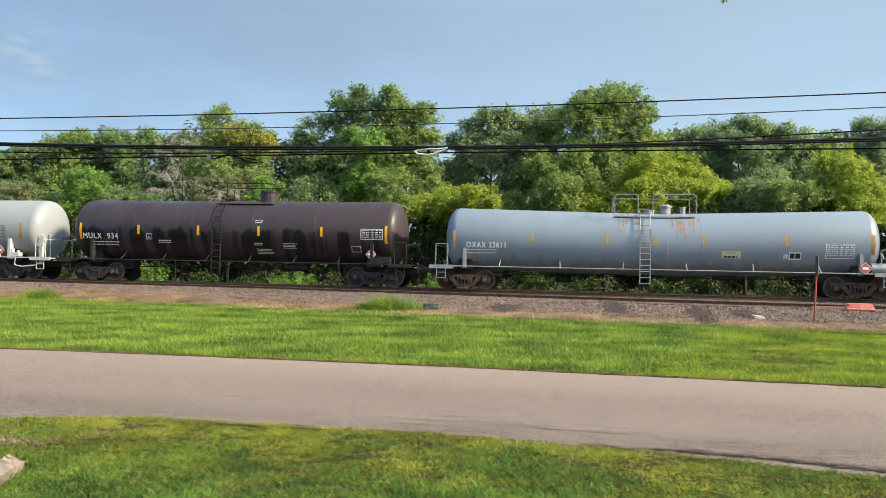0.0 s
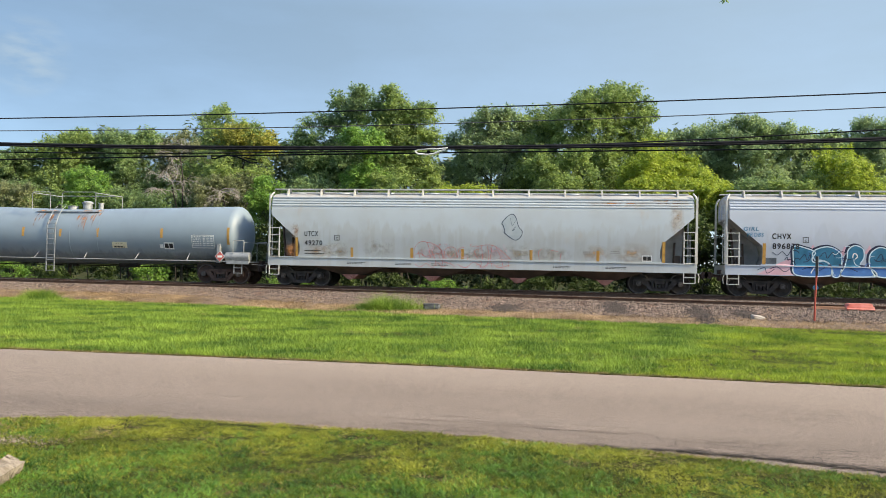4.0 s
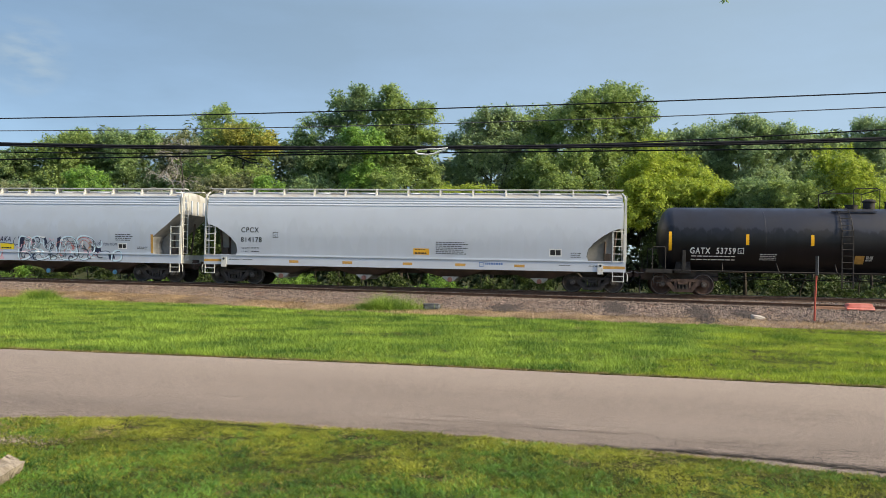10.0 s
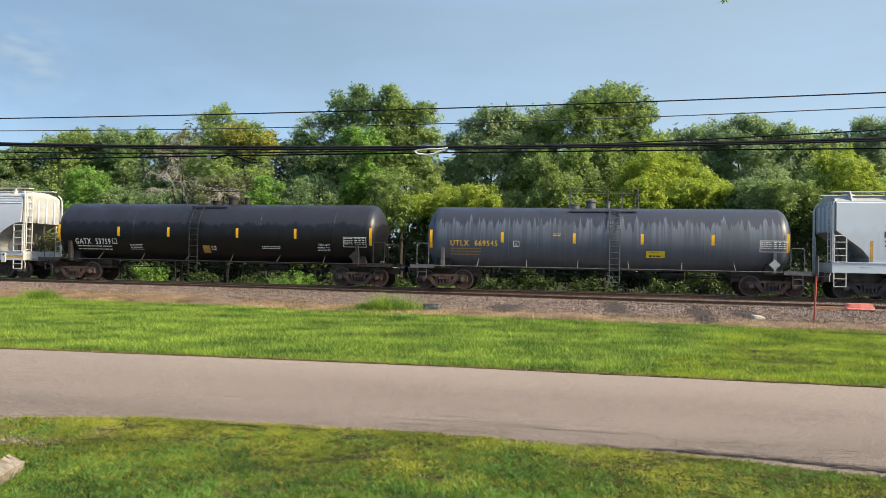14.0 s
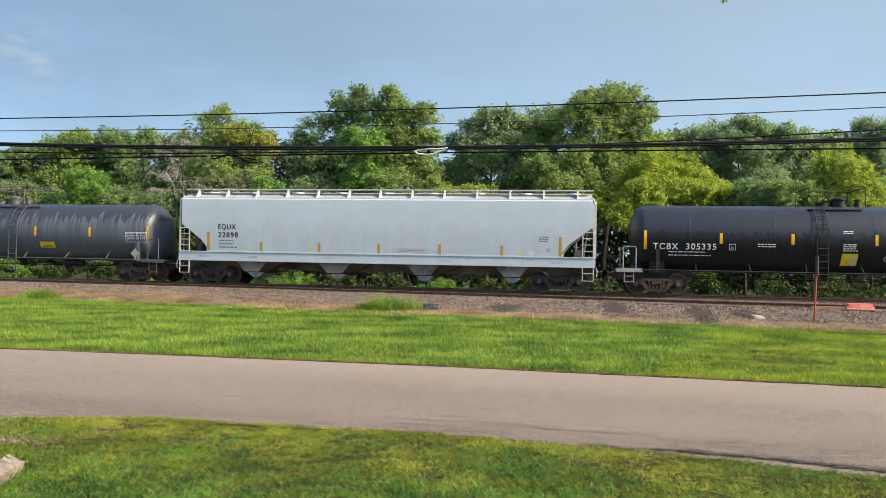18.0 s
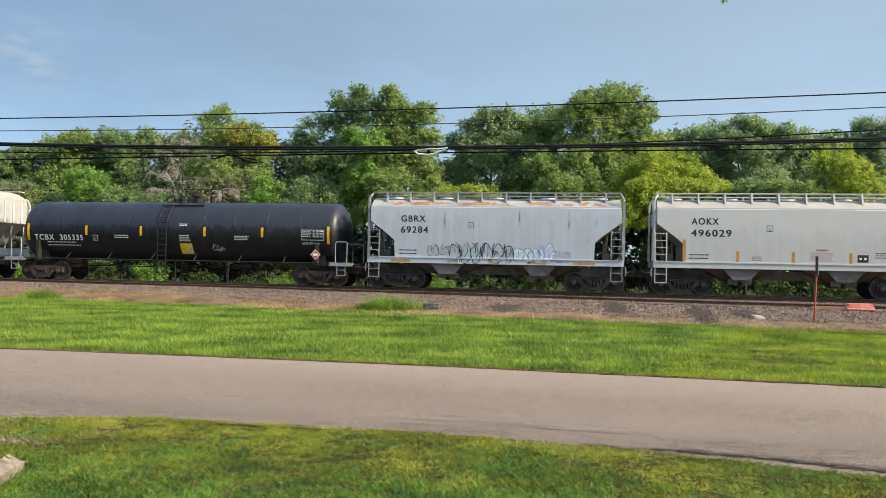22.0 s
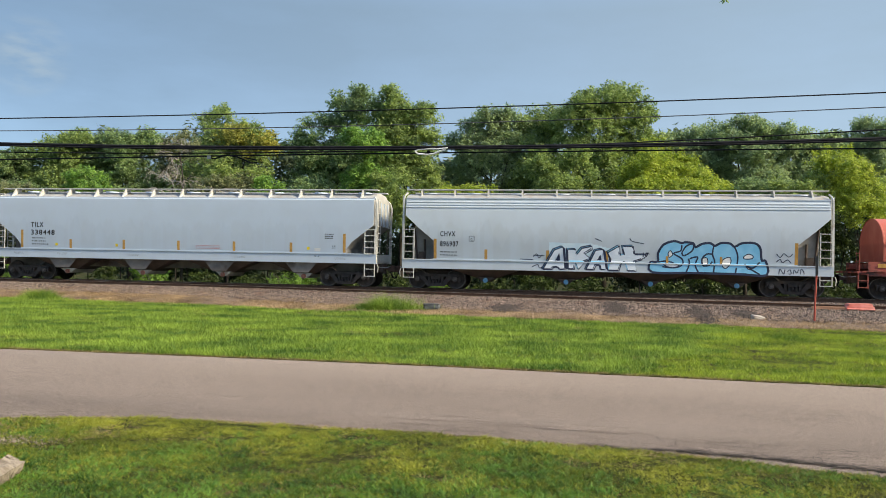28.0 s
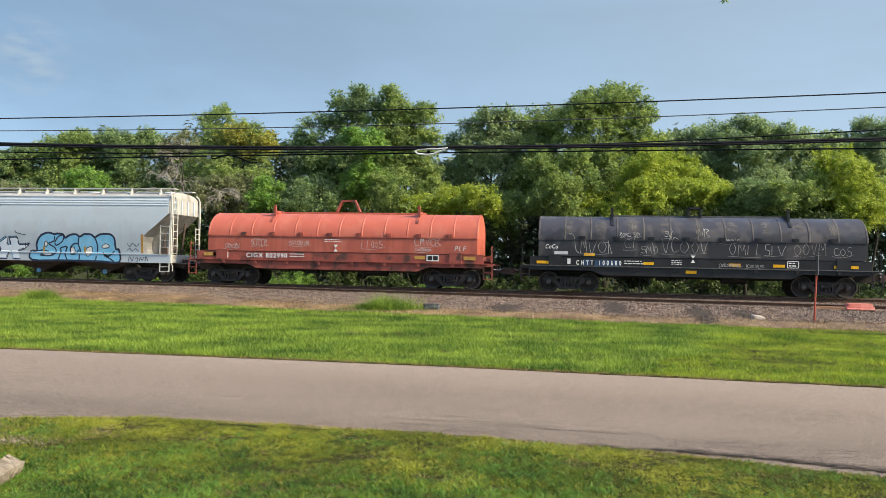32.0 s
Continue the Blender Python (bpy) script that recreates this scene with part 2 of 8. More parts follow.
leafy("leaf_yellow", (0.15, 0.185, 0.045), (0.5, 0.46, 0.1), 0.42, 1.1)
# haze over the farther trees, put into a paler, greyer leaf colour
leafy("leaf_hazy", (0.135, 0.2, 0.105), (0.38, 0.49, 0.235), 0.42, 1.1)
# darkened leaf tone that stands in for shade low behind the train
leafy("leaf_under_shade", (0.02, 0.04, 0.012), (0.1, 0.15, 0.035), 0.2, 1.5)
leafy("leaf_olive", (0.13, 0.155, 0.085), (0.32, 0.35, 0.17), 0.42, 1.1)
leafy("grass_lawn", (0.06, 0.098, 0.009), (0.39, 0.4, 0.052), 0.26, 0.8)
leafy("grass_verge", (0.03, 0.1, 0.014), (0.325, 0.46, 0.066), 0.3, 0.6)
leafy("grass_mown", (0.05, 0.13, 0.012), (0.4, 0.5, 0.052), 0.3, 0.6)
leafy("grass_clump", (0.02, 0.065, 0.008), (0.17, 0.33, 0.05), 0.26, 1.5)
leafy("grass_dead", (0.06, 0.06, 0.018), (0.4, 0.31, 0.14), 0.2, 3.0)
leafy("grass_dry", (0.2, 0.13, 0.07), (0.68, 0.5, 0.3), 0.2, 0.8)


def stain(name, c, thin=0.75):
    """A soft-edged discoloured patch that lets the paint below show through."""
    m, n, l, p = nodes_of(name)
    tc = n.new("ShaderNodeTexCoord")
    mp = n.new("ShaderNodeMapping")
    mp.inputs["Location"].default_value = (-0.5, 0.0, -0.5)
    mp.inputs["Scale"].default_value = (1, 0, 1)
    l.new(tc.outputs["Generated"], mp.inputs[0])
    ln = n.new("ShaderNodeVectorMath")
    ln.operation = "LENGTH"
    l.new(mp.outputs[0], ln.inputs[0])
    fall = n.new("ShaderNodeMapRange")
    fall.inputs[1].default_value, fall.inputs[2].default_value = 0.5, 0.1
    l.new(ln.outputs["Value"], fall.inputs[0])
    t = n.new("ShaderNodeTexNoise")
    t.inputs["Scale"].default_value, t.inputs["Detail"].default_value = 3.5, 6.0
    l.new(tc.outputs["Object"], t.inputs[0])
    mr = n.new("ShaderNodeMapRange")
    mr.inputs[1].default_value, mr.inputs[2].default_value = 0.35, 0.65
    l.new(t.outputs[0], mr.inputs[0])
    a_ = n.new("ShaderNodeMath")
    a_.operation = "MULTIPLY"
    l.new(fall.outputs[0], a_.inputs[0])
    l.new(mr.outputs[0], a_.inputs[1])
    b_ = n.new("ShaderNodeMath")
    b_.operation = "MULTIPLY"
    b_.inputs[1].default_value = thin
    l.new(a_.outputs[0], b_.inputs[0])
    l.new(b_.outputs[0], p.inputs["Alpha"])
    p.inputs["Base Color"].default_value = rgb(c)
    p.inputs["Roughness"].default_value = 0.8
    MATS[name] = m
    return m


stain("rust_bloom", (0.5, 0.22, 0.085), 0.95)
stain("peach_bloom", (0.56, 0.37, 0.21), 0.6)
stain("dirt_bloom", (0.42, 0.33, 0.22), 0.55)
stain("grey_bloom", (0.17, 0.16, 0.155), 0.7)
stain("soot_bloom", (0.1, 0.09, 0.085), 0.6)


# ------------------------------------------------------------------ mesh helpers
class M:
    """Collects faces of one mesh."""

    def __init__(self):
        self.v, self.f = [], []

    def add(self, vs, fs):
        o = len(self.v)
        self.v.extend(vs)
        self.f.extend(tuple(i + o for i in q) for q in fs)
        return self

    def box(self, x0, x1, y0, y1, z0, z1):
        v = [(x, y, z) for x in (x0, x1) for y in (y0, y1) for z in (z0, z1)]
        return self.add(v, [(0, 1, 3, 2), (4, 6, 7, 5), (0, 4, 5, 1), (2, 3, 7, 6), (0, 2, 6, 4), (1, 5, 7, 3)])

    def cyl(self, a, b, r, n=12, r2=None):
        a, b = Vector(a), Vector(b)
        q = (b - a).to_track_quat("Z", "Y")
        r2 = r if r2 is None else r2
        vs = []
        for p, rad in ((a, r), (b, r2)):
            for i in range(n):
                t = 2 * math.pi * i / n
                vs.append(tuple(p + q @ Vector((math.cos(t) * rad, math.sin(t) * rad, 0))))
        fs = [(i, (i + 1) % n, n + (i + 1) % n, n + i) for i in range(n)]
        return self.add(vs, fs + [tuple(range(n - 1, -1, -1)), tuple(range(n, 2 * n))])

    def tube(self, pts, r, n=6):
        """One bent pipe through the points."""
        P = [Vector(p) for p in pts]
        T = [(P[min(i + 1, len(P) - 1)] - P[max(i - 1, 0)]).normalized() for i in range(len(P))]
        q = T[0].to_track_quat("Z", "Y")
        loops = []
        for i, p in enumerate(P):
            if i:
                q = T[i - 1].rotation_difference(T[i]) @ q
            loops.append([tuple(p + q @ Vector((math.cos(6.2832 * k / n) * r, math.sin(6.2832 * k / n) * r, 0))) for k in range(n)])
        return self.loft(loops)

    def prism(self, poly, y0, y1):
        """poly: (x, z) outline, drawn out from y0 to y1."""
        n = len(poly)
        v = [(x, y0, z) for x, z in poly] + [(x, y1, z) for x, z in poly]
        return self.add(v, [(i, (i + 1) % n, n + (i + 1) % n, n + i) for i in range(n)] + [tuple(range(n - 1, -1, -1)), tuple(range(n, 2 * n))])

    def loft(self, loops, caps=True, closed=True):
        n = len(loops[0])
        v = [p for lp in loops for p in lp]
        f = []
        for k in range(len(loops) - 1):
            for i in range(n if closed else n - 1):
                j = (i + 1) % n
                f.append((k * n + i, k * n + j, (k + 1) * n + j, (k + 1) * n + i))
        if caps:
            f += [tuple(range(n - 1, -1, -1)), tuple(range((len(loops) - 1) * n, len(loops) * n))]
        return self.add(v, f)

    def mesh(self, name, mat, smooth=True, angle=35):
        me = bpy.data.meshes.new(name)
        me.from_pydata(self.v, [], self.f)
        bm = bmesh.new()
        bm.from_mesh(me)
        bmesh.ops.recalc_face_normals(bm, faces=bm.faces)
        bm.to_mesh(me)
        bm.free()
        if smooth:
            me.shade_smooth()
            me.set_sharp_from_angle(angle=radians(angle))
        me.materials.append(MATS[mat])
        return me


def part(name, bm, mat, parent, label="", smooth=True, at=None):
    """Links a collected mesh as one object under a thing or a part."""
    me = bm if isinstance(bm, bpy.types.Mesh) else bm.mesh(name, mat, smooth)
    ob = new(name, me)
    ob.parent = parent
    if at is not None:
        ob.matrix_basis = at
    if label:
        tagged(ob, label)
    return ob


def thing(name, m, label, category, group="", kind=""):
    ob = new(name)
    ob.matrix_basis = m
    ob.empty_display_size = 0.3
    return tagged(ob, label, category, group, kind)


def single(name, bm, mat, label, category, group="", kind="", at=None, smooth=True):
    ob = new(name, bm if isinstance(bm, bpy.types.Mesh) else bm.mesh(name, mat, smooth))
    if at is not None:
        ob.matrix_basis = at
    return tagged(ob, label, category, group, kind)


def cards(name, v, f_size, mat):
    """A mesh from an array of vertices, f_size vertices to a face, each face by itself."""
    v = np.asarray(v, dtype=np.float32).reshape(-1, 3)
    nf = len(v) // f_size
    me = bpy.data.meshes.new(name)
    me.vertices.add(len(v))
    me.vertices.foreach_set("co", v.ravel())
    me.loops.add(len(v))
    me.loops.foreach_set("vertex_index", np.arange(len(v), dtype=np.int32))
    me.polygons.add(nf)
    me.polygons.foreach_set("loop_start", np.arange(0, len(v), f_size, dtype=np.int32))
    me.update(calc_edges=True)
    me.materials.append(MATS[mat])
    return me

# ------------------------------------------------------------------ ground, road, track
ZR = 0.77            # top of rail
YC = 38.1            # centre line of the train's track, which runs along x
NEAR_EDGE = [(-60, 4.0), (-14, 6.1), (-6.3, 8.05), (-5.66, 8.31), (-4.89, 8.53), (-3.24, 8.58), (-1.44, 8.52), (-0.16, 8.38), (0.92, 8.2), (1.87, 7.9), (2.62, 7.71), (8, 6.7), (60, 2.0)]
FAR_EDGE = [(-60, 15.0), (-11.2, 14.3), (-6.57, 14.36), (-2.45, 14.33), (0.65, 14.14), (4.73, 13.93), (60, 10.5)]
TOE = [(-60, 36.0), (-25.5, 33.2), (-17.9, 32.9), (-9.4, 30.7), (-5.1, 29.8), (-0.6, 29.35), (3.2, 29.0), (9.7, 28.5), (60, 25.0)]


def along(line, x):
    return np.interp(x, [p[0] for p in line], [p[1] for p in line])


def ground_z(x, y):
    """Height of the terrain: lawn, road bed, verge, embankment, woods."""
    x, y = np.asarray(x, float), np.asarray(y, float)
    toe = along(TOE, x)
    ne, fe = along(NEAR_EDGE, x), along(FAR_EDGE, x)
    z = np.where((y > ne) & (y < fe), -0.05, 0.0)
    z = np.where(y >= fe, -0.05 * np.clip((y - fe) / 4, 0, 1), z)
    up = np.clip((y - toe) / np.maximum(36.0 - toe, 0.5), 0, 1)
    z = np.where(y > toe, -0.05 + 0.60 * up, z)
    z = np.where(y > 40.2, 0.55 - 0.6 * np.clip((y - 40.2) / 3.0, 0, 1), z)
    return z


def sheet(xs, ys, zf):
    xs, ys = np.array(xs), np.array(ys)
    gx, gy = np.meshgrid(xs, ys)
    gz = zf(gx, gy)
    m = M()
    m.v = list(zip(gx.ravel().tolist(), gy.ravel().tolist(), gz.ravel().tolist()))
    w = len(xs)
    m.f = [(j * w + i, j * w + i + 1, (j + 1) * w + i + 1, (j + 1) * w + i) for j in range(len(ys) - 1) for i in range(w - 1)]
    return m


def bumpy(x, y, k=0.03, s=0.6):
    return np.array([noise.noise((a * s, b * s, 3.0)) for a, b in zip(np.ravel(x), np.ravel(y))]).reshape(np.shape(x)) * k


surf("soil_green", (0.02, 0.024, 0.008), (0.055, 0.058, 0.018), 16, 0.95, 0.0, 0.6, fine=22, c3=(0.15, 0.1, 0.052), thr=(0.6, 0.72), scale3=0.6, spec=0.04)
far_x = [-3000, -1200, -500, -250, -140, -90]
gxs = far_x + list(np.arange(-62, 62.1, 1.0)) + [-v for v in reversed(far_x)]
gys = [-400, -120, -40, -15, -6] + list(np.arange(0, 46.1, 0.4)) + [50, 56, 64, 80, 120, 220, 500, 1200, 3000]
tagged(new("ground", sheet(gxs, gys, lambda x, y: ground_z(x, y) + np.where(abs(x) < 62, bumpy(x, y, 0.008), 0)).mesh("ground", "soil_green")),
       "green grassy ground with patches of bare soil", "ground", kind="structure")

# road: worn grey asphalt with ragged edges
surf("asphalt", (0.165, 0.129, 0.104), (0.224, 0.177, 0.144), 0.5, 0.9, 0.0, 0.25, fine=70, stretch=(0.25, 1.0, 1), c3=(0.19, 0.155, 0.132), thr=(0.55, 0.8), scale3=0.5, stretch3=(0.12, 1.0, 1), spec=0.25)
am, an, al, ap = MATS["asphalt"], MATS["asphalt"].node_tree.nodes, MATS["asphalt"].node_tree.links, MATS["asphalt"].node_tree.nodes["Principled BSDF"]
spk = an.new("ShaderNodeTexNoise")
spk.inputs["Scale"].default_value, spk.inputs["Detail"].default_value, spk.inputs["Roughness"].default_value = 105.0, 2.0, 0.7
atc = an.new("ShaderNodeTexCoord")
amp = an.new("ShaderNodeMapping")
amp.inputs["Scale"].default_value = (1.0, 0.34, 1.0)
al.new(atc.outputs["Object"], amp.inputs[0])
al.new(amp.outputs[0], spk.inputs[0])
smr = an.new("ShaderNodeMapRange")
smr.inputs[1].default_value, smr.inputs[2].default_value, smr.inputs[3].default_value, smr.inputs[4].default_value = 0.36, 0.64, 0.25, 1.8
al.new(spk.outputs[0], smr.inputs[0])
shs = an.new("ShaderNodeHueSaturation")
al.new(smr.outputs[0], shs.inputs["Value"])
# the road blends to a paler beige towards its far lane
asep = an.new("ShaderNodeSeparateXYZ")
al.new(atc.outputs["Object"], asep.inputs[0])
apale = an.new("ShaderNodeMapRange")
apale.inputs[1].default_value, apale.inputs[2].default_value, apale.inputs[3].default_value, apale.inputs[4].default_value = 9.0, 14.2, 0.0, 0.6
al.new(asep.outputs[1], apale.inputs[0])
amix = an.new("ShaderNodeMix")
amix.data_type = "RGBA"
amix.inputs[7].default_value = (0.335, 0.265, 0.21, 1.0)
al.new(apale.outputs[0], amix.inputs[0])
al.new(ap.inputs["Base Color"].links[0].from_socket, amix.inputs[6])
al.new(amix.outputs[2], shs.inputs["Color"])
al.new(shs.outputs[0], ap.inputs["Base Color"])
rx = list(np.arange(-60, 60.1, 0.12))
rm = M()
rows = []
for i, x in enumerate(rx):
    a = float(along(NEAR_EDGE, x)) + 0.07 * noise.noise((x * 1.7, 0, 0)) + 0.05 * noise.noise((x * 6, 4, 0))
    b = float(along(FAR_EDGE, x)) + 0.05 * noise.noise((x * 1.5, 9, 0)) + 0.04 * noise.noise((x * 7, 2, 0))
    rows.append([(x, a - 0.02, -0.06), (x, a, -0.012), (x, a + 0.12, 0.0)] + [(x, a + (b - a) * k / 7, 0.035 * math.sin(math.pi * k / 7)) for k in range(1, 7)] + [(x, b - 0.12, 0.0), (x, b, -0.012), (x, b + 0.02, -0.06)])
rm.loft(rows, caps=False, closed=False)
road = tagged(new("road", rm.mesh("road", "asphalt")), "worn grey-brown asphalt road with cracks and ragged edges", "road", kind="structure")

# cracks: dark ragged lines in the asphalt, most of them near the lawn
surf("crack_dark", (0.028, 0.024, 0.022), (0.06, 0.052, 0.047), 14, 0.95, spec=0.1)
rc = random.Random(31)


def road_z(x, y):
    a, b = float(along(NEAR_EDGE, x)), float(along(FAR_EDGE, x))
    return 0.035 * math.sin(math.pi * min(1, max(0, (y - a) / (b - a)))) + 0.004


def crack(x, y, dx, dy, n, w):
    m = M()
    pts = []
    for i in range(n):
        pts.append((x, y))
        x += dx * rc.uniform(0.6, 1.3) + rc.uniform(-.03, .03)
        y += dy * rc.uniform(0.2, 1.4) + rc.uniform(-.045, .045)
    rows_ = []
    for i, (px_, py_) in enumerate(pts):
        k = w * rc.uniform(0.4, 1.4) * (0.2 if i in (0, n - 1) else 1)
        nx, ny = (0, 1) if abs(dx) > abs(dy) else (1, 0)
        rows_.append([(px_ - nx * k, py_ - ny * k, road_z(px_, py_ - ny * k)), (px_ + nx * k, py_ + ny * k, road_z(px_, py_ + ny * k))])
    m.loft(rows_, caps=False, closed=False)
    part("crack", m, "crack_dark", road)


for k in range(30):
    x = rc.uniform(-3.5, 3.2)
    crack(x, float(along(NEAR_EDGE, x)) + abs(rc.gauss(0.35, 0.3)) + 0.08, 0.09, rc.uniform(-0.01, 0.01), rc.randint(6, 16), 0.0035)
for k in range(12):
    x = rc.uniform(-6, 3)
    crack(x, float(along(NEAR_EDGE, x)) + rc.uniform(0.1, 0.6), rc.uniform(-.02, .02), 0.07, rc.randint(4, 9), 0.003)
for k in range(5):
    x = rc.uniform(-9, 2)
    crack(x, float(along(NEAR_EDGE, x)) + rc.uniform(1.5, 4.5), 0.12, rc.uniform(-0.01, 0.01), rc.randint(10, 25), 0.0035)
for x0, x1, off in ((-3.3, 2.4, 0.62), (-6.3, -3.0, 0.3), (-2.0, 0.6, 0.95)):
    n = int((x1 - x0) / 0.09)
    m = M()
    rows_ = []
    for i in range(n):
        x = x0 + (x1 - x0) * i / n
        y = float(along(NEAR_EDGE, x)) + off + 0.05 * noise.noise((x * 1.1, off, 0)) + 0.03 * noise.noise((x * 7, off, 2))
        k = 0.005 * (0.4 + abs(noise.noise((x * 5, 0, off))) * 2)
        rows_.append([(x, y - k, road_z(x, y)), (x, y + k, road_z(x, y))])
    part("crack", m.loft(rows_, caps=False, closed=False), "crack_dark", road)
# crumbled dark edge where the lawn meets the road
TAR = [(-0.6, 8.42), (0.39, 8.27), (1.09, 8.25), (1.94, 8.08), (2.68, 7.88), (4.5, 7.4)]


def crumbs(line, x0, x1, n, off, spread, size, swell):
    """Ragged flakes of dark tar strewn along an edge, thicker where swell grows."""
    m = M()
    for _ in range(n):
        u = rc.uniform(0, 1)
        x = x0 + (x1 - x0) * u
        k = swell(u) * (0.35 + 1.3 * abs(noise.noise((x * 2.3, off, 7))))
        y = float(along(line, x)) + off + rc.gauss(0, spread) * k + 0.03 * noise.noise((x * 4, 3, 0))
        a, c = size * rc.uniform(0.5, 2.2) * k, size * rc.uniform(0.35, 0.9) * k
        q = rc.randint(5, 8)
        b0 = len(m.v)
        z = road_z(x, y) + rc.uniform(0.0, 0.006)
        t0 = rc.uniform(-.35, .2)
        for i in range(q):
            g, h = 6.283 * i / q, rc.uniform(0.5, 1.2)
            ex, ey = a * h * math.cos(g), c * h * math.sin(g)
            m.v.append((x + ex * math.cos(t0) - ey * math.sin(t0), y + ex * math.sin(t0) + ey * math.cos(t0), z))
        m.f.append(tuple(range(b0, b0 + q)))
    return m


surf("tar_worn", (0.085, 0.07, 0.06), (0.15, 0.124, 0.105), 14, 0.95, 0.0, 0.8, fine=60, spec=0.1)
part("tar_band", crumbs(TAR, 0.0, 4.6, 1500, 0.07, 0.11, 0.05, lambda u: 0.3 + 0.9 * u), "tar_worn", road, "worn dark strip of old tar")
part("tar_edge", crumbs(TAR, 0.2, 4.6, 1300, 0.02, 0.06, 0.034, lambda u: 0.5 + 0.9 * u), "crack_dark", road, "crumbled dark tar edge")
part("tar_edge", crumbs(NEAR_EDGE, -8.2, -4.8, 420, 0.12, 0.05, 0.028, lambda u: 1.2 - 0.8 * u), "crack_dark", road, "crumbled dark tar edge")

# ballast bed and its stones
bx = list(np.arange(-62, 62.1, 1.0))
bm_ = M()
rows = []
for x in bx:
    t0 = float(along(TOE, x)) + 0.5 * noise.noise((x * 0.4, 1, 1))
    ys = [t0, t0 + 0.5] + [t0 + (36.2 - t0) * k / 6 for k in range(1, 7)] + [37.2, 38.1, 39.0, 40.1, 41.5, 43.0]
    rows.append([(x, y, float(ground_z(x, y)) + (0.02 if i else -0.03) + 0.04 * noise.noise((x * 0.7, y * 0.9, 0))) for i, y in enumerate(ys)])
bm_.loft(rows, caps=False, closed=False)
tagged(new("ballast", bm_.mesh("ballast", "ballast_bed")), "grey-pink crushed stone ballast bank beside the track", "ballast", kind="structure")
rng = np.random.default_rng(5)


def stones(n, x0, x1, ya, yb, size, zoff=0.02, heap=False):
    """Loose angular stones as one mesh; ya, yb are functions of x."""
    x = rng.uniform(x0, x1, n)
    u = rng.uniform(0, 1, n)
    if heap:
        x = (x0 + x1) / 2 + rng.normal(0, (x1 - x0) / 4, n)
        u = 0.5 + rng.normal(0, 0.22, n)
    y = ya(x) + (yb(x) - ya(x)) * u
    z = ground_z(x, y) + zoff
    cube = np.array([(-1, -1, -1), (1, -1, -1), (1, 1, -1), (-1, 1, -1), (-.7, -.7, 1), (.7, -.7, 1), (.7, .7, 1), (-.7, .7, 1)], float)
    sc = size * rng.uniform(0.5, 1.3, (n, 1, 3)) * np.array([1, 1, 0.7])
    v = cube[None] * sc + rng.normal(0, size * 0.22, (n, 8, 3))
    a = rng.uniform(0, 6.28, n)
    ca, sa = np.cos(a)[:, None], np.sin(a)[:, None]
    vx, vy = v[..., 0] * ca - v[..., 1] * sa, v[..., 0] * sa + v[..., 1] * ca
    vz = v[..., 2] + vx * rng.uniform(-.6, .6, (n, 1)) * 0.6
    v = np.stack([vx + x[:, None], vy + y[:, None], vz + z[:, None]], -1).reshape(-1, 3)
    q = np.array([(4, 5, 6, 7), (0, 1, 5, 4), (1, 2, 6, 5), (2, 3, 7, 6), (3, 0, 4, 7)])
    idx = (q[None] + 8 * np.arange(n)[:, None, None]).reshape(-1, 4)
    me = bpy.data.meshes.new("stones")
    me.vertices.add(len(v))
    me.vertices.foreach_set("co", v.astype(np.float32).ravel())
    me.loops.add(idx.size)
    me.loops.foreach_set("vertex_index", idx.astype(np.int32).ravel())
    me.polygons.add(len(idx))
    me.polygons.foreach_set("loop_start", np.arange(0, idx.size, 4, dtype=np.int32))
    me.update(calc_edges=True)
    return me


st = stones(35000, -34, 17, lambda x: along(TOE, x) + 1.5, lambda x: 0 * x + 37.0, 0.034, 0.03)
st.materials.append(MATS["ballast_stone"])
tagged(new("ballast_stones", st), "loose angular grey and pinkish ballast stones", "gravel", kind="stuff")
st = stones(7000, -34, 17, lambda x: 0 * x + 37.5, lambda x: 0 * x + 40.0, 0.034, 0.06)
st.materials.append(MATS["ballast_stone"])
tagged(new("track_stones", st), "loose ballast stones between the ties", "gravel", kind="stuff")

# darker heaps of stones
surf("dark_stone", (0.04, 0.031, 0.028), (0.085, 0.068, 0.06), 6, 0.85, 0.0, 0.3, island=0.4)
for dx_, dy_, rx_, ry_ in ((4.3, 31.6, 0.35, 2.2), (1.25, 32.8, 0.4, 1.6), (-3.0, 32.0, 0.5, 1.0), (5.95, 31.9, 0.3, 0.9)):
    st = stones(1100, dx_ - rx_, dx_ + rx_, lambda x, a=dy_ - ry_: 0 * x + a, lambda x, a=dy_ + ry_: 0 * x + a, 0.034, 0.04, True)
    st.materials.append(MATS["dark_stone"])
    tagged(new("dark_stones", st), "patch of darker ballast stones", "gravel", kind="stuff")

# rails and ties
RAIL = [(-0.075, 0), (0.075, 0), (0.075, 0.012), (0.012, 0.03), (0.009, 0.115), (0.036, 0.128), (0.036, 0.16), (0.028, 0.165), (-0.028, 0.165), (-0.036, 0.16), (-0.036, 0.128), (-0.009, 0.115), (-0.012, 0.03), (-0.075, 0.012)]


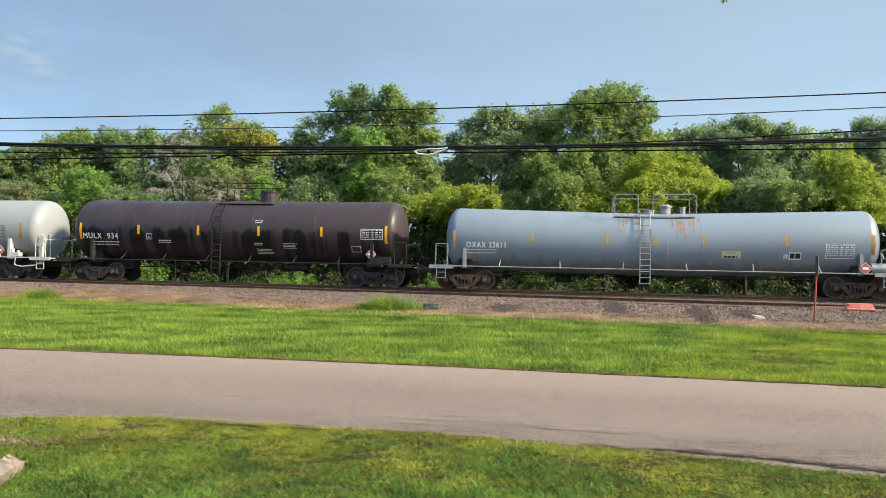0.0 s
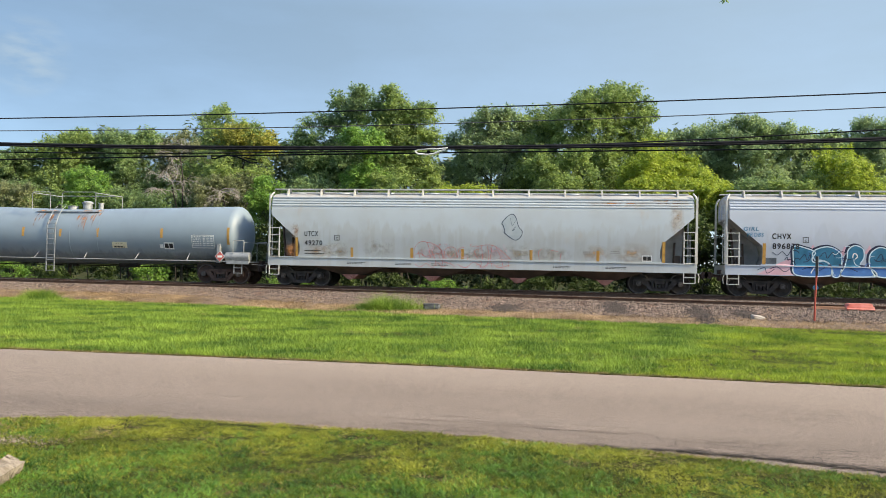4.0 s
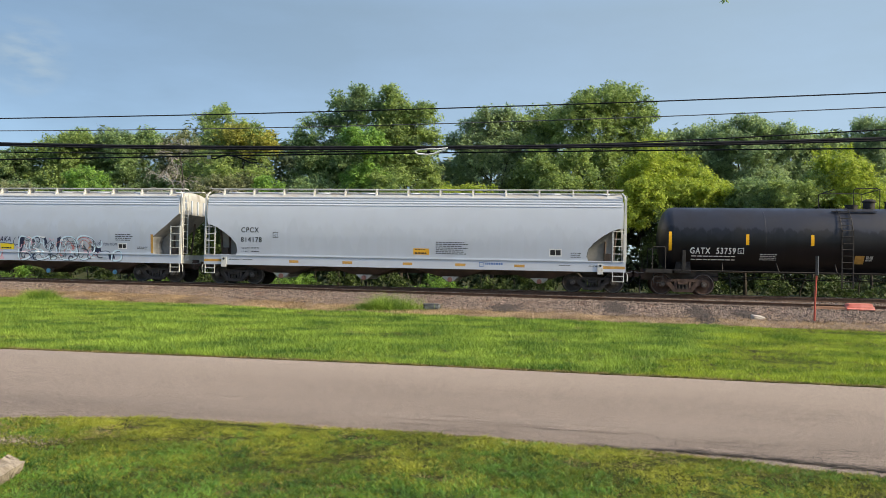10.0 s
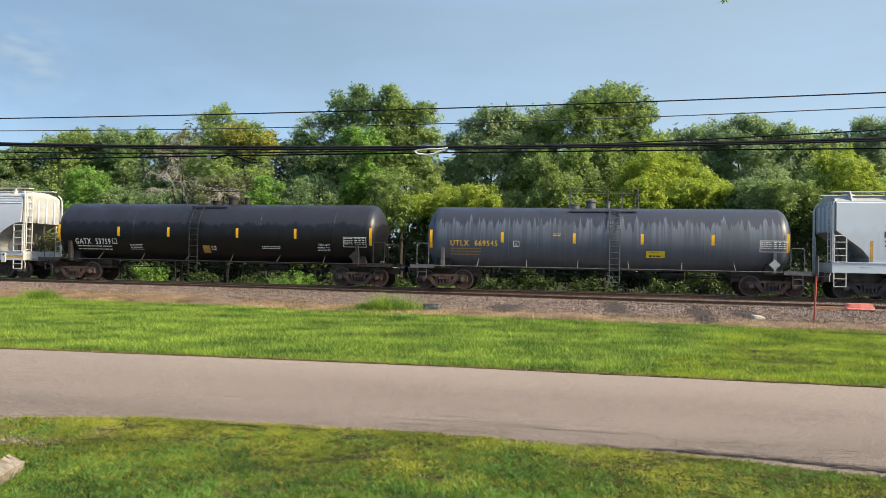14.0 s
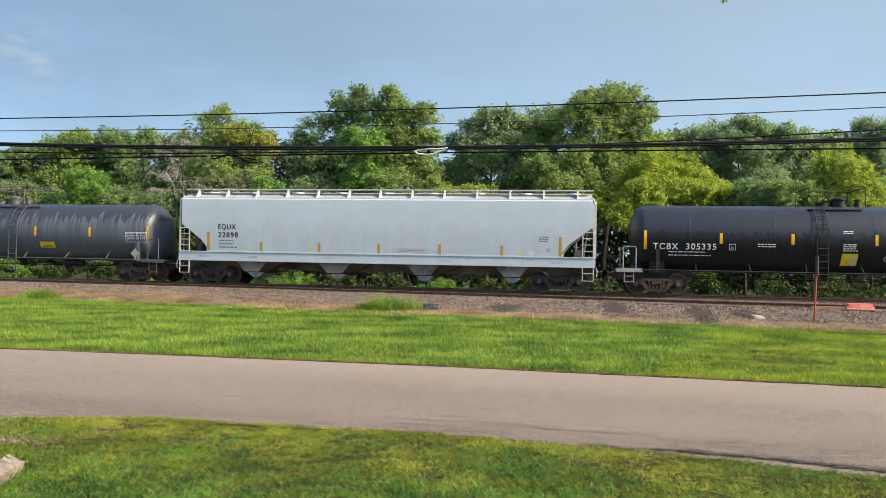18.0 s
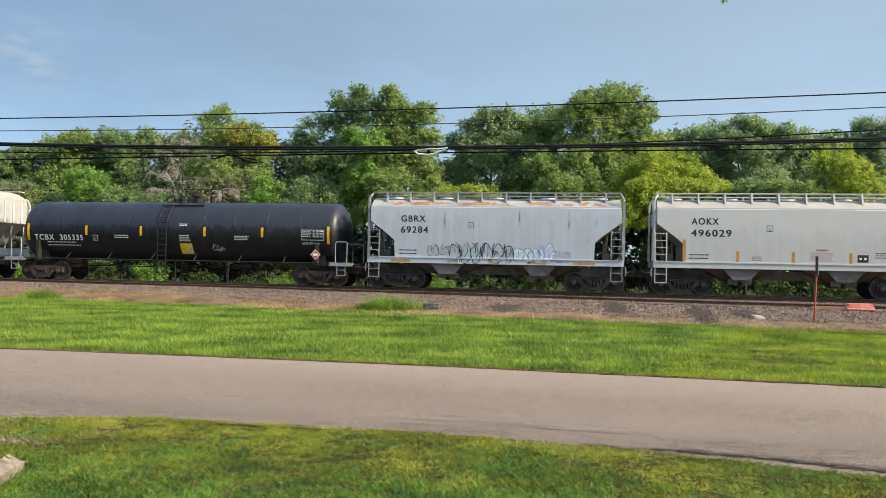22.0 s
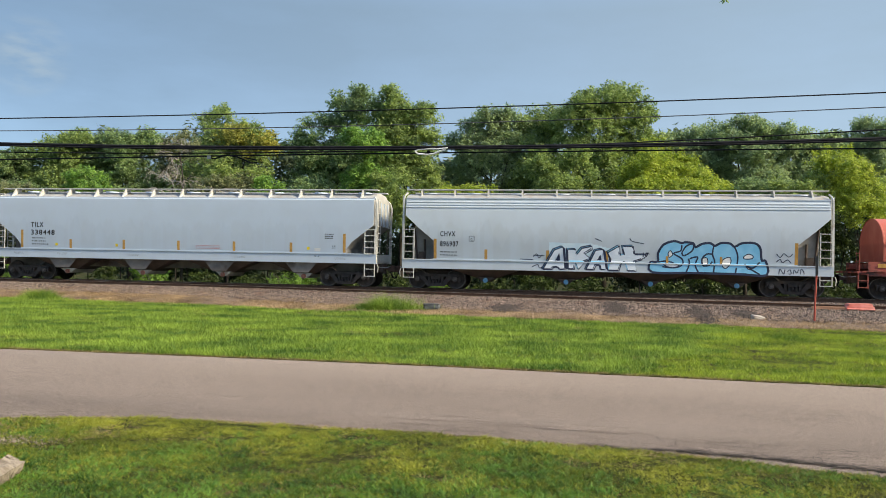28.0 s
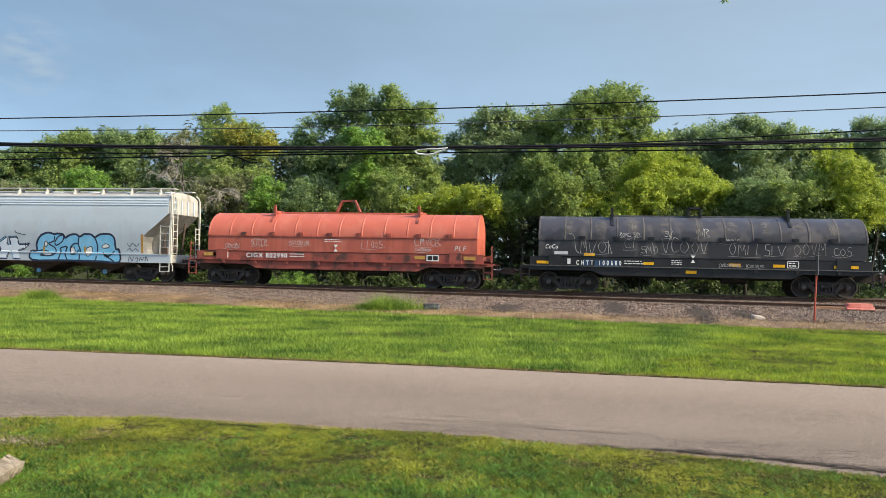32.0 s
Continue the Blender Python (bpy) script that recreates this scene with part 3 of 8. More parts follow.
def rail_thing(name, path, label):
    base = thing(name, pose(0, 0, 0), label, "rail", "rails of the track")
    lo, head = [], []
    for x, y, z in path:
        lo.append([(x, y + a, z - 0.165 + h) for a, h in RAIL])
        head.append([(x, y - 0.026, z - 0.001), (x, y + 0.026, z - 0.001), (x, y + 0.026, z + 0.003), (x, y - 0.026, z + 0.003)])
    part("rail_web", M().loft(lo), "rail_rust", base, "rusty brown rail web and foot")
    part("rail_head", M().loft(head), "rail_shine", base, "worn shiny running surface")
    return base


xs_r = [-130, -60, -40, -20, 0, 20, 40, 60, 130, 280]
rail_thing("rail", [(x, YC - 0.75, ZR) for x in xs_r], "rusty steel rail with a worn bright top on the train's track")
rail_thing("rail", [(x, YC + 0.75, ZR) for x in xs_r], "rusty steel rail with a worn bright top on the train's track")


def side_y(x):
    return 37.1 - 0.0685 * (x + 29) if x > -29 else 37.1


def side_z(x):
    return 0.755 - 0.0039 * (x + 29) if x > -29 else 0.755


rail_thing("siding_rail", [(x, side_y(x), side_z(x)) for x in (-36, -29, -24, -18, -12, -6, 0, 6, 12, 18, 26, 40)], "rusty brown siding rail diverging in front of the main track")
tie_mesh = M().box(-0.115, 0.115, -1.3, 1.3, -0.17, 0).mesh("tie", "tie_wood")
ties = thing("ties", pose(0, 0, 0), "weathered dark wooden railway ties bedded in ballast", "railway ties", kind="structure")
for i in range(96):
    part("tie", tie_mesh, None, ties, at=pose(-34 + i * 0.54, YC, ZR - 0.168, 0, 0, random.uniform(-1, 1)))
for i in range(34):
    x = -1 + i * 0.54
    part("tie", tie_mesh, None, ties, at=pose(x, side_y(x) + 0.55, side_z(x) - 0.175, 0, 0, random.uniform(-2, 2)))

# derail block, its timber and the marker post
derail = thing("derail", pose(10.57, side_y(10.57) - 0.3, side_z(10.57) - 0.12), "bright orange-red derail block clamped on the siding rail", "derail")
part("block", M().prism([(-0.52, -0.24), (0.5, -0.24), (0.5, 0.06), (0.46, 0.1), (-0.46, 0.1), (-0.52, 0.06)], -0.26, -0.02), "signal_orange", derail)
part("wedge", M().prism([(-0.44, 0.095), (0.46, 0.095), (0.42, 0.2), (-0.4, 0.19)], -0.2, 0.3), "signal_orange", derail)
part("base_plate", M().box(-0.62, 0.62, -0.4, 0.3, -0.26, -0.2), "steel_dark", derail)
part("hinge_pin", M().cyl((-0.5, -0.28, -0.02), (0.5, -0.28, -0.02), 0.03, 8), "signal_orange", derail)
tb = thing("timber", pose(9.6, side_y(9.6) - 0.42, side_z(9.6) - 0.1, 0, 0, -4), "pale sawn timber board lying beside the siding rail", "board")
part("board", M().box(-0.75, 0.62, -0.12, 0.12, -0.11, 0.03), "raw_timber", tb)
part("shim", M().box(0.66, 0.78, -0.1, 0.1, -0.11, 0.02), "raw_timber", tb)
mp = thing("marker_post", pose(7.95, 30.3, float(ground_z(7.95, 30.3))), "slim red marker post with a dark flat top", "marker post")
part("post", M().tube([(0, 0, -0.2), (0.02, 0, 0.75), (0.06, 0, 1.7)], 0.034, 8), "post_red", mp)
part("marker_head", M().box(0.02, 0.1, -0.035, 0.0, 1.65, 2.32), "black_paint", mp, "narrow black and white marker blade")
part("marker_edge", M().box(0.1, 0.115, -0.036, 0.001, 1.67, 2.32), "grey_steel", mp)


def rock(name, at, size, label, mat="limestone", seed=1):
    bm = bmesh.new()
    bmesh.ops.create_cube(bm, size=1)
    bmesh.ops.subdivide_edges(bm, edges=bm.edges, cuts=7, use_grid_fill=True)
    for v in bm.verts:
        d = v.co.normalized() * 0.62
        v.co = v.co.lerp(d, 0.22) + Vector((noise.noise(v.co * 2.1 + Vector((seed, 0, 0))), noise.noise(v.co * 2.1 + Vector((0, seed, 5))), noise.noise(v.co * 2.1 + Vector((7, 0, seed))))) * 0.1
        v.co += Vector((noise.noise(v.co * 7 + Vector((seed, 3, 0))), noise.noise(v.co * 7 + Vector((0, 9, seed))), noise.noise(v.co * 7 + Vector((seed, 1, 5))))) * 0.035
        v.co = Vector((v.co.x * size[0], v.co.y * size[1], v.co.z * size[2]))
    me = bpy.data.meshes.new(name)
    bm.to_mesh(me)
    bm.free()
    me.shade_smooth()
    me.set_sharp_from_angle(angle=radians(24))
    me.materials.append(MATS[mat])
    return single(name, me, mat, label, "rock", at=at)


rock("edging_stone", pose(-4.46, 5.66, 0.05, 22, -1, 104), (0.62, 0.15, 0.19), "pale limestone edging block lying on the lawn", seed=3)
st = stones(420, -6.1, -5.0, lambda x: 0 * x + 6.75, lambda x: 0 * x + 7.3, 0.0055, 0.012, True)
st.materials.append(MATS["limestone"])
tagged(new("pale_gravel", st), "pale grit and small stones in a bare patch of lawn", "gravel", kind="stuff")
rock("pale_stone", pose(6.15, 30.7, float(ground_z(6.15, 30.7)) + 0.06, 12, 8, 20), (0.42, 0.26, 0.17), "pale broken slab on the ballast slope", "pale_slab", 8)
surf("bluish_stone", (0.035, 0.042, 0.046), (0.09, 0.1, 0.105), 4, 0.8, 0.0, 0.4)
rock("grey_lump", pose(-5.84, 31.4, float(ground_z(-5.84, 31.4)) + 0.1, 0, 0, 10), (0.6, 0.35, 0.28), "blue-grey lump lying on the ballast", "bluish_stone", 12)


# ------------------------------------------------------------------ grass
def blades(name, n, area, h, w, lean, mat, label, dens=None, seed=2):
    """Grass blades, one slim face each; area gives x and y arrays and, for tussocks, the way in which each blade leans."""
    r = np.random.default_rng(seed)
    x, y, *out = area(r, n)
    if dens is not None:
        keep = r.uniform(0, 1, len(x)) < dens(x, y)
        x, y, out = x[keep], y[keep], [o[keep] for o in out]
    n = len(x)
    z = ground_z(x, y) - 0.01
    hh = h(x, y) if callable(h) else h
    hh = hh * r.uniform(0.55, 1.25, n)
    a = r.uniform(0, 6.283, n)
    dx, dy = np.cos(a) * w * 0.5, np.sin(a) * w * 0.5
    if out:
        # a tussock: blades start at all heights of a low dome and lie out at all slopes
        la = out[0] + r.normal(0, 1.0, n)
        z = z + hh * r.uniform(0, 1.0, n) * out[1]
        el = r.uniform(-0.25, 1.05, n)
        ox, oy, up = np.cos(la) * np.cos(el) * hh * lean, np.sin(la) * np.cos(el) * hh * lean, np.sin(el) * hh
    else:
        la = r.uniform(0, 6.283, n)
        ln = hh * r.uniform(0.1, 1, n) * lean
        ox, oy, up = np.cos(la) * ln, np.sin(la) * ln, hh * np.sqrt(np.clip(1 - (lean * .5) ** 2, .3, 1))
    b0 = np.stack([x - dx, y - dy, z], -1)
    b1 = np.stack([x + dx, y + dy, z], -1)
    tip = np.stack([x + ox, y + oy, z + up], -1)
    me = cards(name, np.stack([b0, b1, tip], 1), 3, mat)
    return tagged(new(name, me), label, "grass", kind="stuff")


def patch(x, y, s, seed):
    return np.array([noise.noise((a * s, b * s, seed)) for a, b in zip(x, y)])


def near_area(r, n):
    y = r.uniform(5.0, 8.75, n) ** 1.0
    k = 0.62 * y + 0.9
    x = r.uniform(-1, 1, n) * k - 0.18 * y
    ok = y < along(NEAR_EDGE, x) + r.normal(0, 0.04, n)
    return x[ok], y[ok]


def clump_area(per, spread, all_over=False):
    """Blades gathered in tussocks, leaning out from the middle."""
    def go(r, n):
        k = n // per
        y = r.uniform(5.0, 8.7, k)
        x = r.uniform(-1, 1, k) * (0.62 * y + 0.9) - 0.18 * y
        ok = y < along(NEAR_EDGE, x) - 0.04
        if not all_over:
            ok &= patch(x, y, 0.8, 21.0) + 0.5 * (6.6 - y) > r.uniform(-0.75, 0.35, k)
        x, y = np.repeat(x[ok], per), np.repeat(y[ok], per)
        dx, dy = r.normal(0, spread, len(x)), r.normal(0, spread, len(x))
        return x + dx, y + dy, np.arctan2(dy, dx), np.exp(-(dx * dx + dy * dy) / (2 * spread * spread))
    return go


BARE = [(-5.5, 7.0, 0.42, 0.25), (-2.4, 6.6, 0.2, 0.12), (-1.2, 6.7, 0.24, 0.12), (-1.9, 6.25, 0.2, 0.1), (-1.75, 7.3, 0.28, 0.1), (-2.2, 8.05, 0.24, 0.1), (-0.65, 6.5, 0.14, 0.1), (-3.6, 6.4, 0.18, 0.1)]


def not_bare(x, y):
    d = np.ones_like(x)
    for cx, cy, rx_, ry_ in BARE:
        d *= 1 - 0.95 * np.exp(-((x - cx) / rx_) ** 2 - ((y - cy) / ry_) ** 2)
    return d


blades("lawn", 500000, clump_area(34, 0.04, True), lambda x, y: 0.031 * np.maximum(0.45, 1 + 0.9 * patch(x, y, 2.2, 4.0)), 0.0085, 1.15, "grass_lawn", "short mown lawn grass, green with yellowing patches",
       dens=lambda x, y: np.clip(0.95 + 0.6 * patch(x, y, 0.9, 1.0), 0.72, 1) * not_bare(x, y) * np.clip((y - 4.9) / 1.4, 0.3, 1))
blades("lawn_clumps", 290000, clump_area(26, 0.026), 0.044, 0.0092, 1.2, "grass_clump", "coarse darker green tufts standing in the lawn", dens=lambda x, y: not_bare(x, y), seed=16)
blades("lawn_dry", 130000, near_area, 0.035, 0.0095, 1.6, "grass_dry", "dry straw-coloured blades in the lawn", dens=lambda x, y: np.clip(0.04 + 2.6 * (patch(x, y, 1.1, 9.0) + 0.6 * patch(x, y, 3.4, 2.0) - 0.2), 0.02, 0.7) + 0.6 * (1 - not_bare(x, y)), seed=6)


def verge_area(r, n):
    k = n // 24
    u = np.clip(np.repeat(r.uniform(0, 1, k), 24) + r.normal(0, 0.007, k * 24), 0, 1)
    x = np.repeat(r.uniform(-34, 14, k), 24) + r.normal(0, 0.1, k * 24)
    fe, toe = along(FAR_EDGE, x), along(TOE, x)
    y = fe + 0.06 + (toe - 0.21 - fe) * u ** 1.12
    ok = (x > -0.86 * y - 1.5) & (x < 0.38 * y + 2)
    return x[ok], y[ok]


def mown(x, y):
    """Where the verge has been cut shorter and is yellower."""
    return x > 0.55 * np.maximum(y - 14.3, 0) ** 0.8 + 0.6 + 1.2 * patch(x, y, 0.7, 3.0)


def verge_height(x, y):
    return (0.15 + 0.1 * patch(x, y, 0.35, 2.0)) * np.maximum(0.6, 1 + 0.35 * patch(x, y, 2.6, 8.0)) * 0.8


def verge_cover(x, y):
    return np.clip(1.0 + 0.7 * patch(x, y, 0.6, 6.0), 0.55, 1)


blades("verge_grass", 540000, verge_area, verge_height, 0.02, 1.15, "grass_verge", "tall bright green verge grass between road and track", seed=3,
       dens=lambda x, y: verge_cover(x, y) * ~mown(x, y))
blades("verge_grass", 540000, verge_area, lambda x, y: 0.7 * verge_height(x, y), 0.019, 1.15, "grass_mown", "shorter yellow-green verge grass between road and track", seed=4,
       dens=lambda x, y: verge_cover(x, y) * mown(x, y))


def under_area(r, n):
    x = r.uniform(-30, 12, n)
    fe, toe = along(FAR_EDGE, x), along(TOE, x)
    y = fe + (toe - 0.1 - fe) * r.uniform(0, 1, n) ** 1.3
    ok = (x > -0.86 * y - 1) & (x < 0.38 * y + 1)
    return x[ok], y[ok]


blades("verge_undergrass", 90000, under_area, 0.085, 0.018, 1.6, "grass_lawn", "short yellow-green grass beneath the taller verge grass", seed=23)


def edge_area(r, n):
    x = r.uniform(-14, 7, n)
    far = r.uniform(0, 1, n) < 0.85
    y = np.where(far, along(FAR_EDGE, x) + r.normal(0.06, 0.08, n), along(NEAR_EDGE, x) - r.normal(0.03, 0.05, n))
    return x, y


blades("edge_dry_grass", 52000, edge_area, 0.05, 0.014, 1.6, "grass_dead", "dull brown dry grass fringe along the road's edges", seed=14)


def toe_area(r, n):
    x = r.uniform(-33, 14, n)
    y = along(TOE, x) + r.normal(1.1, 0.72, n)
    return x, y


blades("dry_grass", 130000, toe_area, 0.14, 0.03, 1.7, "grass_dry", "dead straw-brown grass along the foot of the ballast", seed=4, dens=lambda x, y: np.clip(0.85 + 1.1 * patch(x, y, 0.3, 5.0), 0.15, 1) * np.where(x > 1.5, 0.5, 1.0))


def tuft_area(cx, cy, rx_, ry_):
    def go(r, n):
        a = r.normal(0, 0.5, (2, n))
        return cx + a[0] * rx_, cy + a[1] * ry_
    return go


blades("grass_tuft", 3000, tuft_area(-7.7, 31.3, 1.7, 0.5), lambda x, y: (0.52 * np.exp(-((x + 7.3) / 1.1) ** 2) + 0.14) * np.clip(1 + 1.6 * patch(x, y, 2.4, 7.0), 0.35, 1.5), 0.02, 1.3, "grass_verge", "tall green clump of grass at the ballast foot", seed=7)
blades("grass_tuft", 1700, tuft_area(-24.0, 33.0, 1.1, 0.45), lambda x, y: 0.48 * np.exp(-((x + 24.0) / 0.9) ** 2) + 0.1, 0.02, 1.2, "grass_verge", "tall green clump of grass at the ballast foot", seed=8)
blades("track_weeds", 24000, lambda r, n: (r.uniform(-42, 22, n), r.uniform(41.0, 44.5, n)), 0.5, 0.03, 0.8, "grass_verge", "tall weeds and grasses behind the track", seed=9,
       dens=lambda x, y: np.clip(0.45 + 1.6 * patch(x, y, 0.5, 3.0), 0, 1) * np.where(x < -5, 1.0, 0.2))


# ------------------------------------------------------------------ overhead cables
def cable(name, zs, r, label, y=25.0, x0=-75.0, x1=60.0, wob=0.0, mat="cable_black"):
    """zs: heights at x = -19.9, -4.4, 8.44; a parabola through them gives the sag."""
    c = np.polyfit([-19.9, -4.4, 8.44], zs, 2)
    pts = [(x, y + wob * math.sin(x * 0.9), float(np.polyval(c, x))) for x in np.linspace(x0, x1, 60)]
    n = 8
    loops = [[(px, py + r * math.cos(6.283 * i / n), pz + r * math.sin(6.283 * i / n)) for i in range(n)] for px, py, pz in pts]
    return single(name, M().loft(loops), mat, label, "cable", "overhead cables")


cable("power_cable", [6.59, 6.73, 7.01], 0.019, "thin dark overhead wire above the verge")
cable("power_cable", [6.16, 6.25, 6.59], 0.0145, "thin weathered grey overhead wire above the verge", mat="cable_grey")
bundle = cable("bundled_cable", [5.72, 5.51, 5.69], 0.05, "thick black bundled cable above the verge")
cable("service_cable", [5.65, 5.45, 5.63], 0.028, "black cable lashed under the thick bundle", y=24.95)
cable("service_cable", [5.45, 5.47, 5.97], 0.02, "thin black service cable crossing the bundle", y=25.15)
cable("service_cable", [5.18, 5.35, 5.42], 0.022, "thin black service cable under the bundle", y=25.1)
loop = thing("cable_loop", pose(-12.3, 25.1, 5.2), "drooping spare loop of black cable on the wire", "cable loop")
part("coil", M().tube([(0.0, 0, 0.05), (0.25, 0, -0.02), (0.6, 0, 0.1), (1.0, 0, 0.06), (1.3, 0, -0.06), (1.55, 0, -0.16), (1.75, 0, -0.14), (1.7, 0, -0.06), (1.3, 0, 0.02)], 0.025, 6), "cable_black", loop)
part("clamp", M().box(0.0, 0.12, -0.03, 0.03, -0.02, 0.09), "grey_steel", loop)
sleeve = thing("cable_storage_loop", pose(-5.28, 25.1, 5.35), "pale grey storage loop hanging on the bundled cable", "cable loop")
part("loop_frame", M().tube([(0.0, -0.15, 0.02), (0.12, -0.15, 0.09), (0.4, -0.15, 0.1), (0.75, -0.15, 0.1), (1.04, -0.15, 0.12)], 0.03, 6).tube([(0.0, -0.15, 0.02), (0.1, -0.15, -0.05), (0.4, -0.15, -0.08), (0.62, -0.15, -0.05), (0.8, -0.15, 0.03), (1.04, -0.15, 0.12)], 0.03, 6), "white_paint", sleeve)
part("loop_clamp", M().cyl((0.36, 0, 0.04), (0.46, 0, 0.04), 0.035, 8).box(0.4, 0.42, -0.01, 0.01, -0.05, 0.16), "cable_black", sleeve)


# ------------------------------------------------------------------ trees
def leaf_cloud(r, lobes, n, size, mat, name, per=26):
    """lobes: (x, y, z, rx, ry, rz). Leaves grow in drooping sprays on each lobe's skin, with gaps between the sprays."""
    L = np.array(lobes)
    ns = max(8, int(n * 2.3) // per)
    wgt = (L[:, 3] * L[:, 5]) ** 0.95
    k = r.choice(len(L), ns, p=wgt / wgt.sum())
    d = r.normal(0, 1, (ns, 3)) + np.array([0, -0.25, 0.25])
    d /= np.linalg.norm(d, axis=1)[:, None]
    rad = 0.62 + 0.42 * r.uniform(0, 1, (ns, 1)) ** 0.7
    rad = np.where(r.uniform(0, 1, rad.shape) < 0.07, rad + r.uniform(0.03, 0.22, rad.shape), rad)
    c = L[k, :3] + d * L[k, 3:6] * rad
    gap = np.array([noise.noise((a * 1.25, b * 1.25, h * 1.5)) for a, b, h in c.tolist()])
    keep = gap > -0.22 + r.normal(0, 0.08, ns)
    c, d = c[keep], d[keep]
    ns = len(c)
    # each spray runs outwards, then droops
    ax = d + r.normal(0, 0.45, d.shape) + np.array([0, 0, 0.25])
    ax /= np.linalg.norm(ax, axis=1)[:, None]
    ln = size * r.uniform(3.0, 6.5, (ns, 1))
    u = r.uniform(-0.5, 1.0, (ns, per, 1))
    wide = size * r.uniform(1.0, 2.1, (ns, 1, 1)) * (1.15 - 0.75 * np.abs(u))
    p = c[:, None] + ax[:, None] * ln[:, None] * u + r.normal(0, 1, (ns, per, 3)) * wide * np.array([1, 1, 0.8])
    p[..., 2] -= (np.clip(u[..., 0], 0, 1) ** 2) * ln * 0.18
    nrm = d[:, None] * 0.55 + r.normal(0, 0.62, (ns, per, 3)) + np.array([0, 0, 0.6])
    nrm /= np.linalg.norm(nrm, axis=2)[..., None]
    way = ax[:, None] * 0.7 + r.normal(0, 0.8, (ns, per, 3))
    t = np.cross(nrm, way)
    t /= np.linalg.norm(t, axis=2)[..., None] + 1e-6
    f = np.cross(t, nrm)
    s = size * r.uniform(0.6, 1.3, (ns, per, 1))
    q = np.stack([p - f * s * 0.7 + t * s * 0.5, p - f * s * 0.7 - t * s * 0.5, p + f * s * 1.2], 2)
    return cards(name, q, 3, mat)


def tree(x, y, lobes, leaves, size, mat, label, trunk=0.16, seed=1, bark="bark", name="tree", branch=True):
    """lobes: (dx, dy, z, rx, ry, rz) of the crown's masses over the root."""
    trunk *= 0.55
    r = np.random.default_rng(seed)
    rr = random.Random(seed)
    root = thing(name, pose(x, y, float(ground_z(x, y)) - 0.05), label, "tree" if name == "tree" else "bush", "trees behind the track")
    top = max(l_[2] for l_ in lobes)
    fine = []
    for a, b, c, d, e, f in lobes:
        fine.append((a, b, c, d * 0.8, e * 0.8, f * 0.8))
        for _ in range(11):
            th, ph = rr.uniform(0, 6.283), rr.uniform(-0.7, 1.3)
            k = rr.uniform(0.2, 0.42)
            fine.append((a + math.cos(th) * math.cos(ph) * d * 0.95, b + math.sin(th) * math.cos(ph) * e * 0.95, c + math.sin(ph) * f * 0.98, d * k, e * k, f * k * 0.9))
    m = M()
    n = 8
    spine = [(rr.uniform(-.15, .15) * i, rr.uniform(-.15, .15) * i, top * i / 5) for i in range(5)]
    m.loft([[(px + trunk * (1.25 - i * 0.2) * math.cos(6.283 * k / n), py + trunk * (1.25 - i * 0.2) * math.sin(6.283 * k / n), pz) for k in range(n)] for i, (px, py, pz) in enumerate(spine)])
    part("trunk", m, bark, root)
    if branch:
        for a, b, c, d, e, f in lobes:
            s0 = spine[min(3, max(0, int(c / top * 3)))]
            mid = ((s0[0] + a) / 2 + rr.uniform(-.3, .3), (s0[1] + b) / 2, (s0[2] + c) / 2 + 0.2)
            lm = M().cyl(s0, mid, trunk * 0.55, 6, trunk * 0.38).cyl(mid, (a, b, c), trunk * 0.38, 6, trunk * 0.2)
            for _ in range(6):
                th, ph = rr.uniform(0, 6.283), rr.uniform(-0.3, 1.2)
                lm.cyl((a, b, c - f * 0.3), (a + math.cos(th) * d * 0.85, b + math.sin(th) * e * 0.85, c + math.sin(ph) * f * 0.8), trunk * 0.16, 4, trunk * 0.04)
            part("limb", lm, bark, root)
    if leaves:
        part("crown", leaf_cloud(r, fine, leaves, size, mat, "crown"), mat, root)
    return root


def sight(px_, py_, Y):
    """Where a line of sight from the lawn meets the plane y = Y; bearings run right and down."""
    half = math.tan(radians(57.04 / 2))
    d = look(EYE, AIM, ROLL).to_3x3() @ Vector(((2 * px_ / 1568 - 1) * half, (882 - 2 * py_) / 1568 * half, -1))
    k = Y / d.y
    return d.x * k, 1.75 + d.z * k


def woods(x, Y, masses, leaves, size, mat, label, seed, **kw):
    """A tree whose crown masses are given by bearing, as they stand out against the sky."""
    x0 = sight(x, 480, Y)[0]
    lobes = []
    rr = random.Random(seed * 7)
    for px_, py_, w, h in masses:
        X, Z = sight(px_, py_, Y)
        k = Y / 1443.0 * 1.0
        lobes.append((X - x0, rr.uniform(-.8, .8), Z, w * k, w * k * 0.8, h * k))
    return tree(x0, Y, lobes, leaves, size, mat, label, seed=seed, **kw)


woods(25, 50, [(15, 330, 50, 60), (30, 290, 32, 26)], 16200, 0.088, "leaf_dark", "leafy green tree behind the track", 11)
woods(120, 51, [(120, 290, 62, 50), (95, 260, 38, 24), (140, 255, 34, 22), (120, 340, 70, 60)], 27000, 0.088, "leaf_mid", "broad dark green tree behind the track", 12, trunk=0.2)
woods(230, 52, [(220, 290, 60, 50), (200, 258, 30, 22), (255, 255, 40, 24), (235, 340, 60, 55)], 23400, 0.088, "leaf_dark", "dark green tree behind the track", 13)
woods(320, 54, [(320, 262, 34, 30), (300, 300, 30, 40), (340, 320, 40, 45)], 9000, 0.088, "leaf_olive", "thin grey-green half-dead tree", 14)
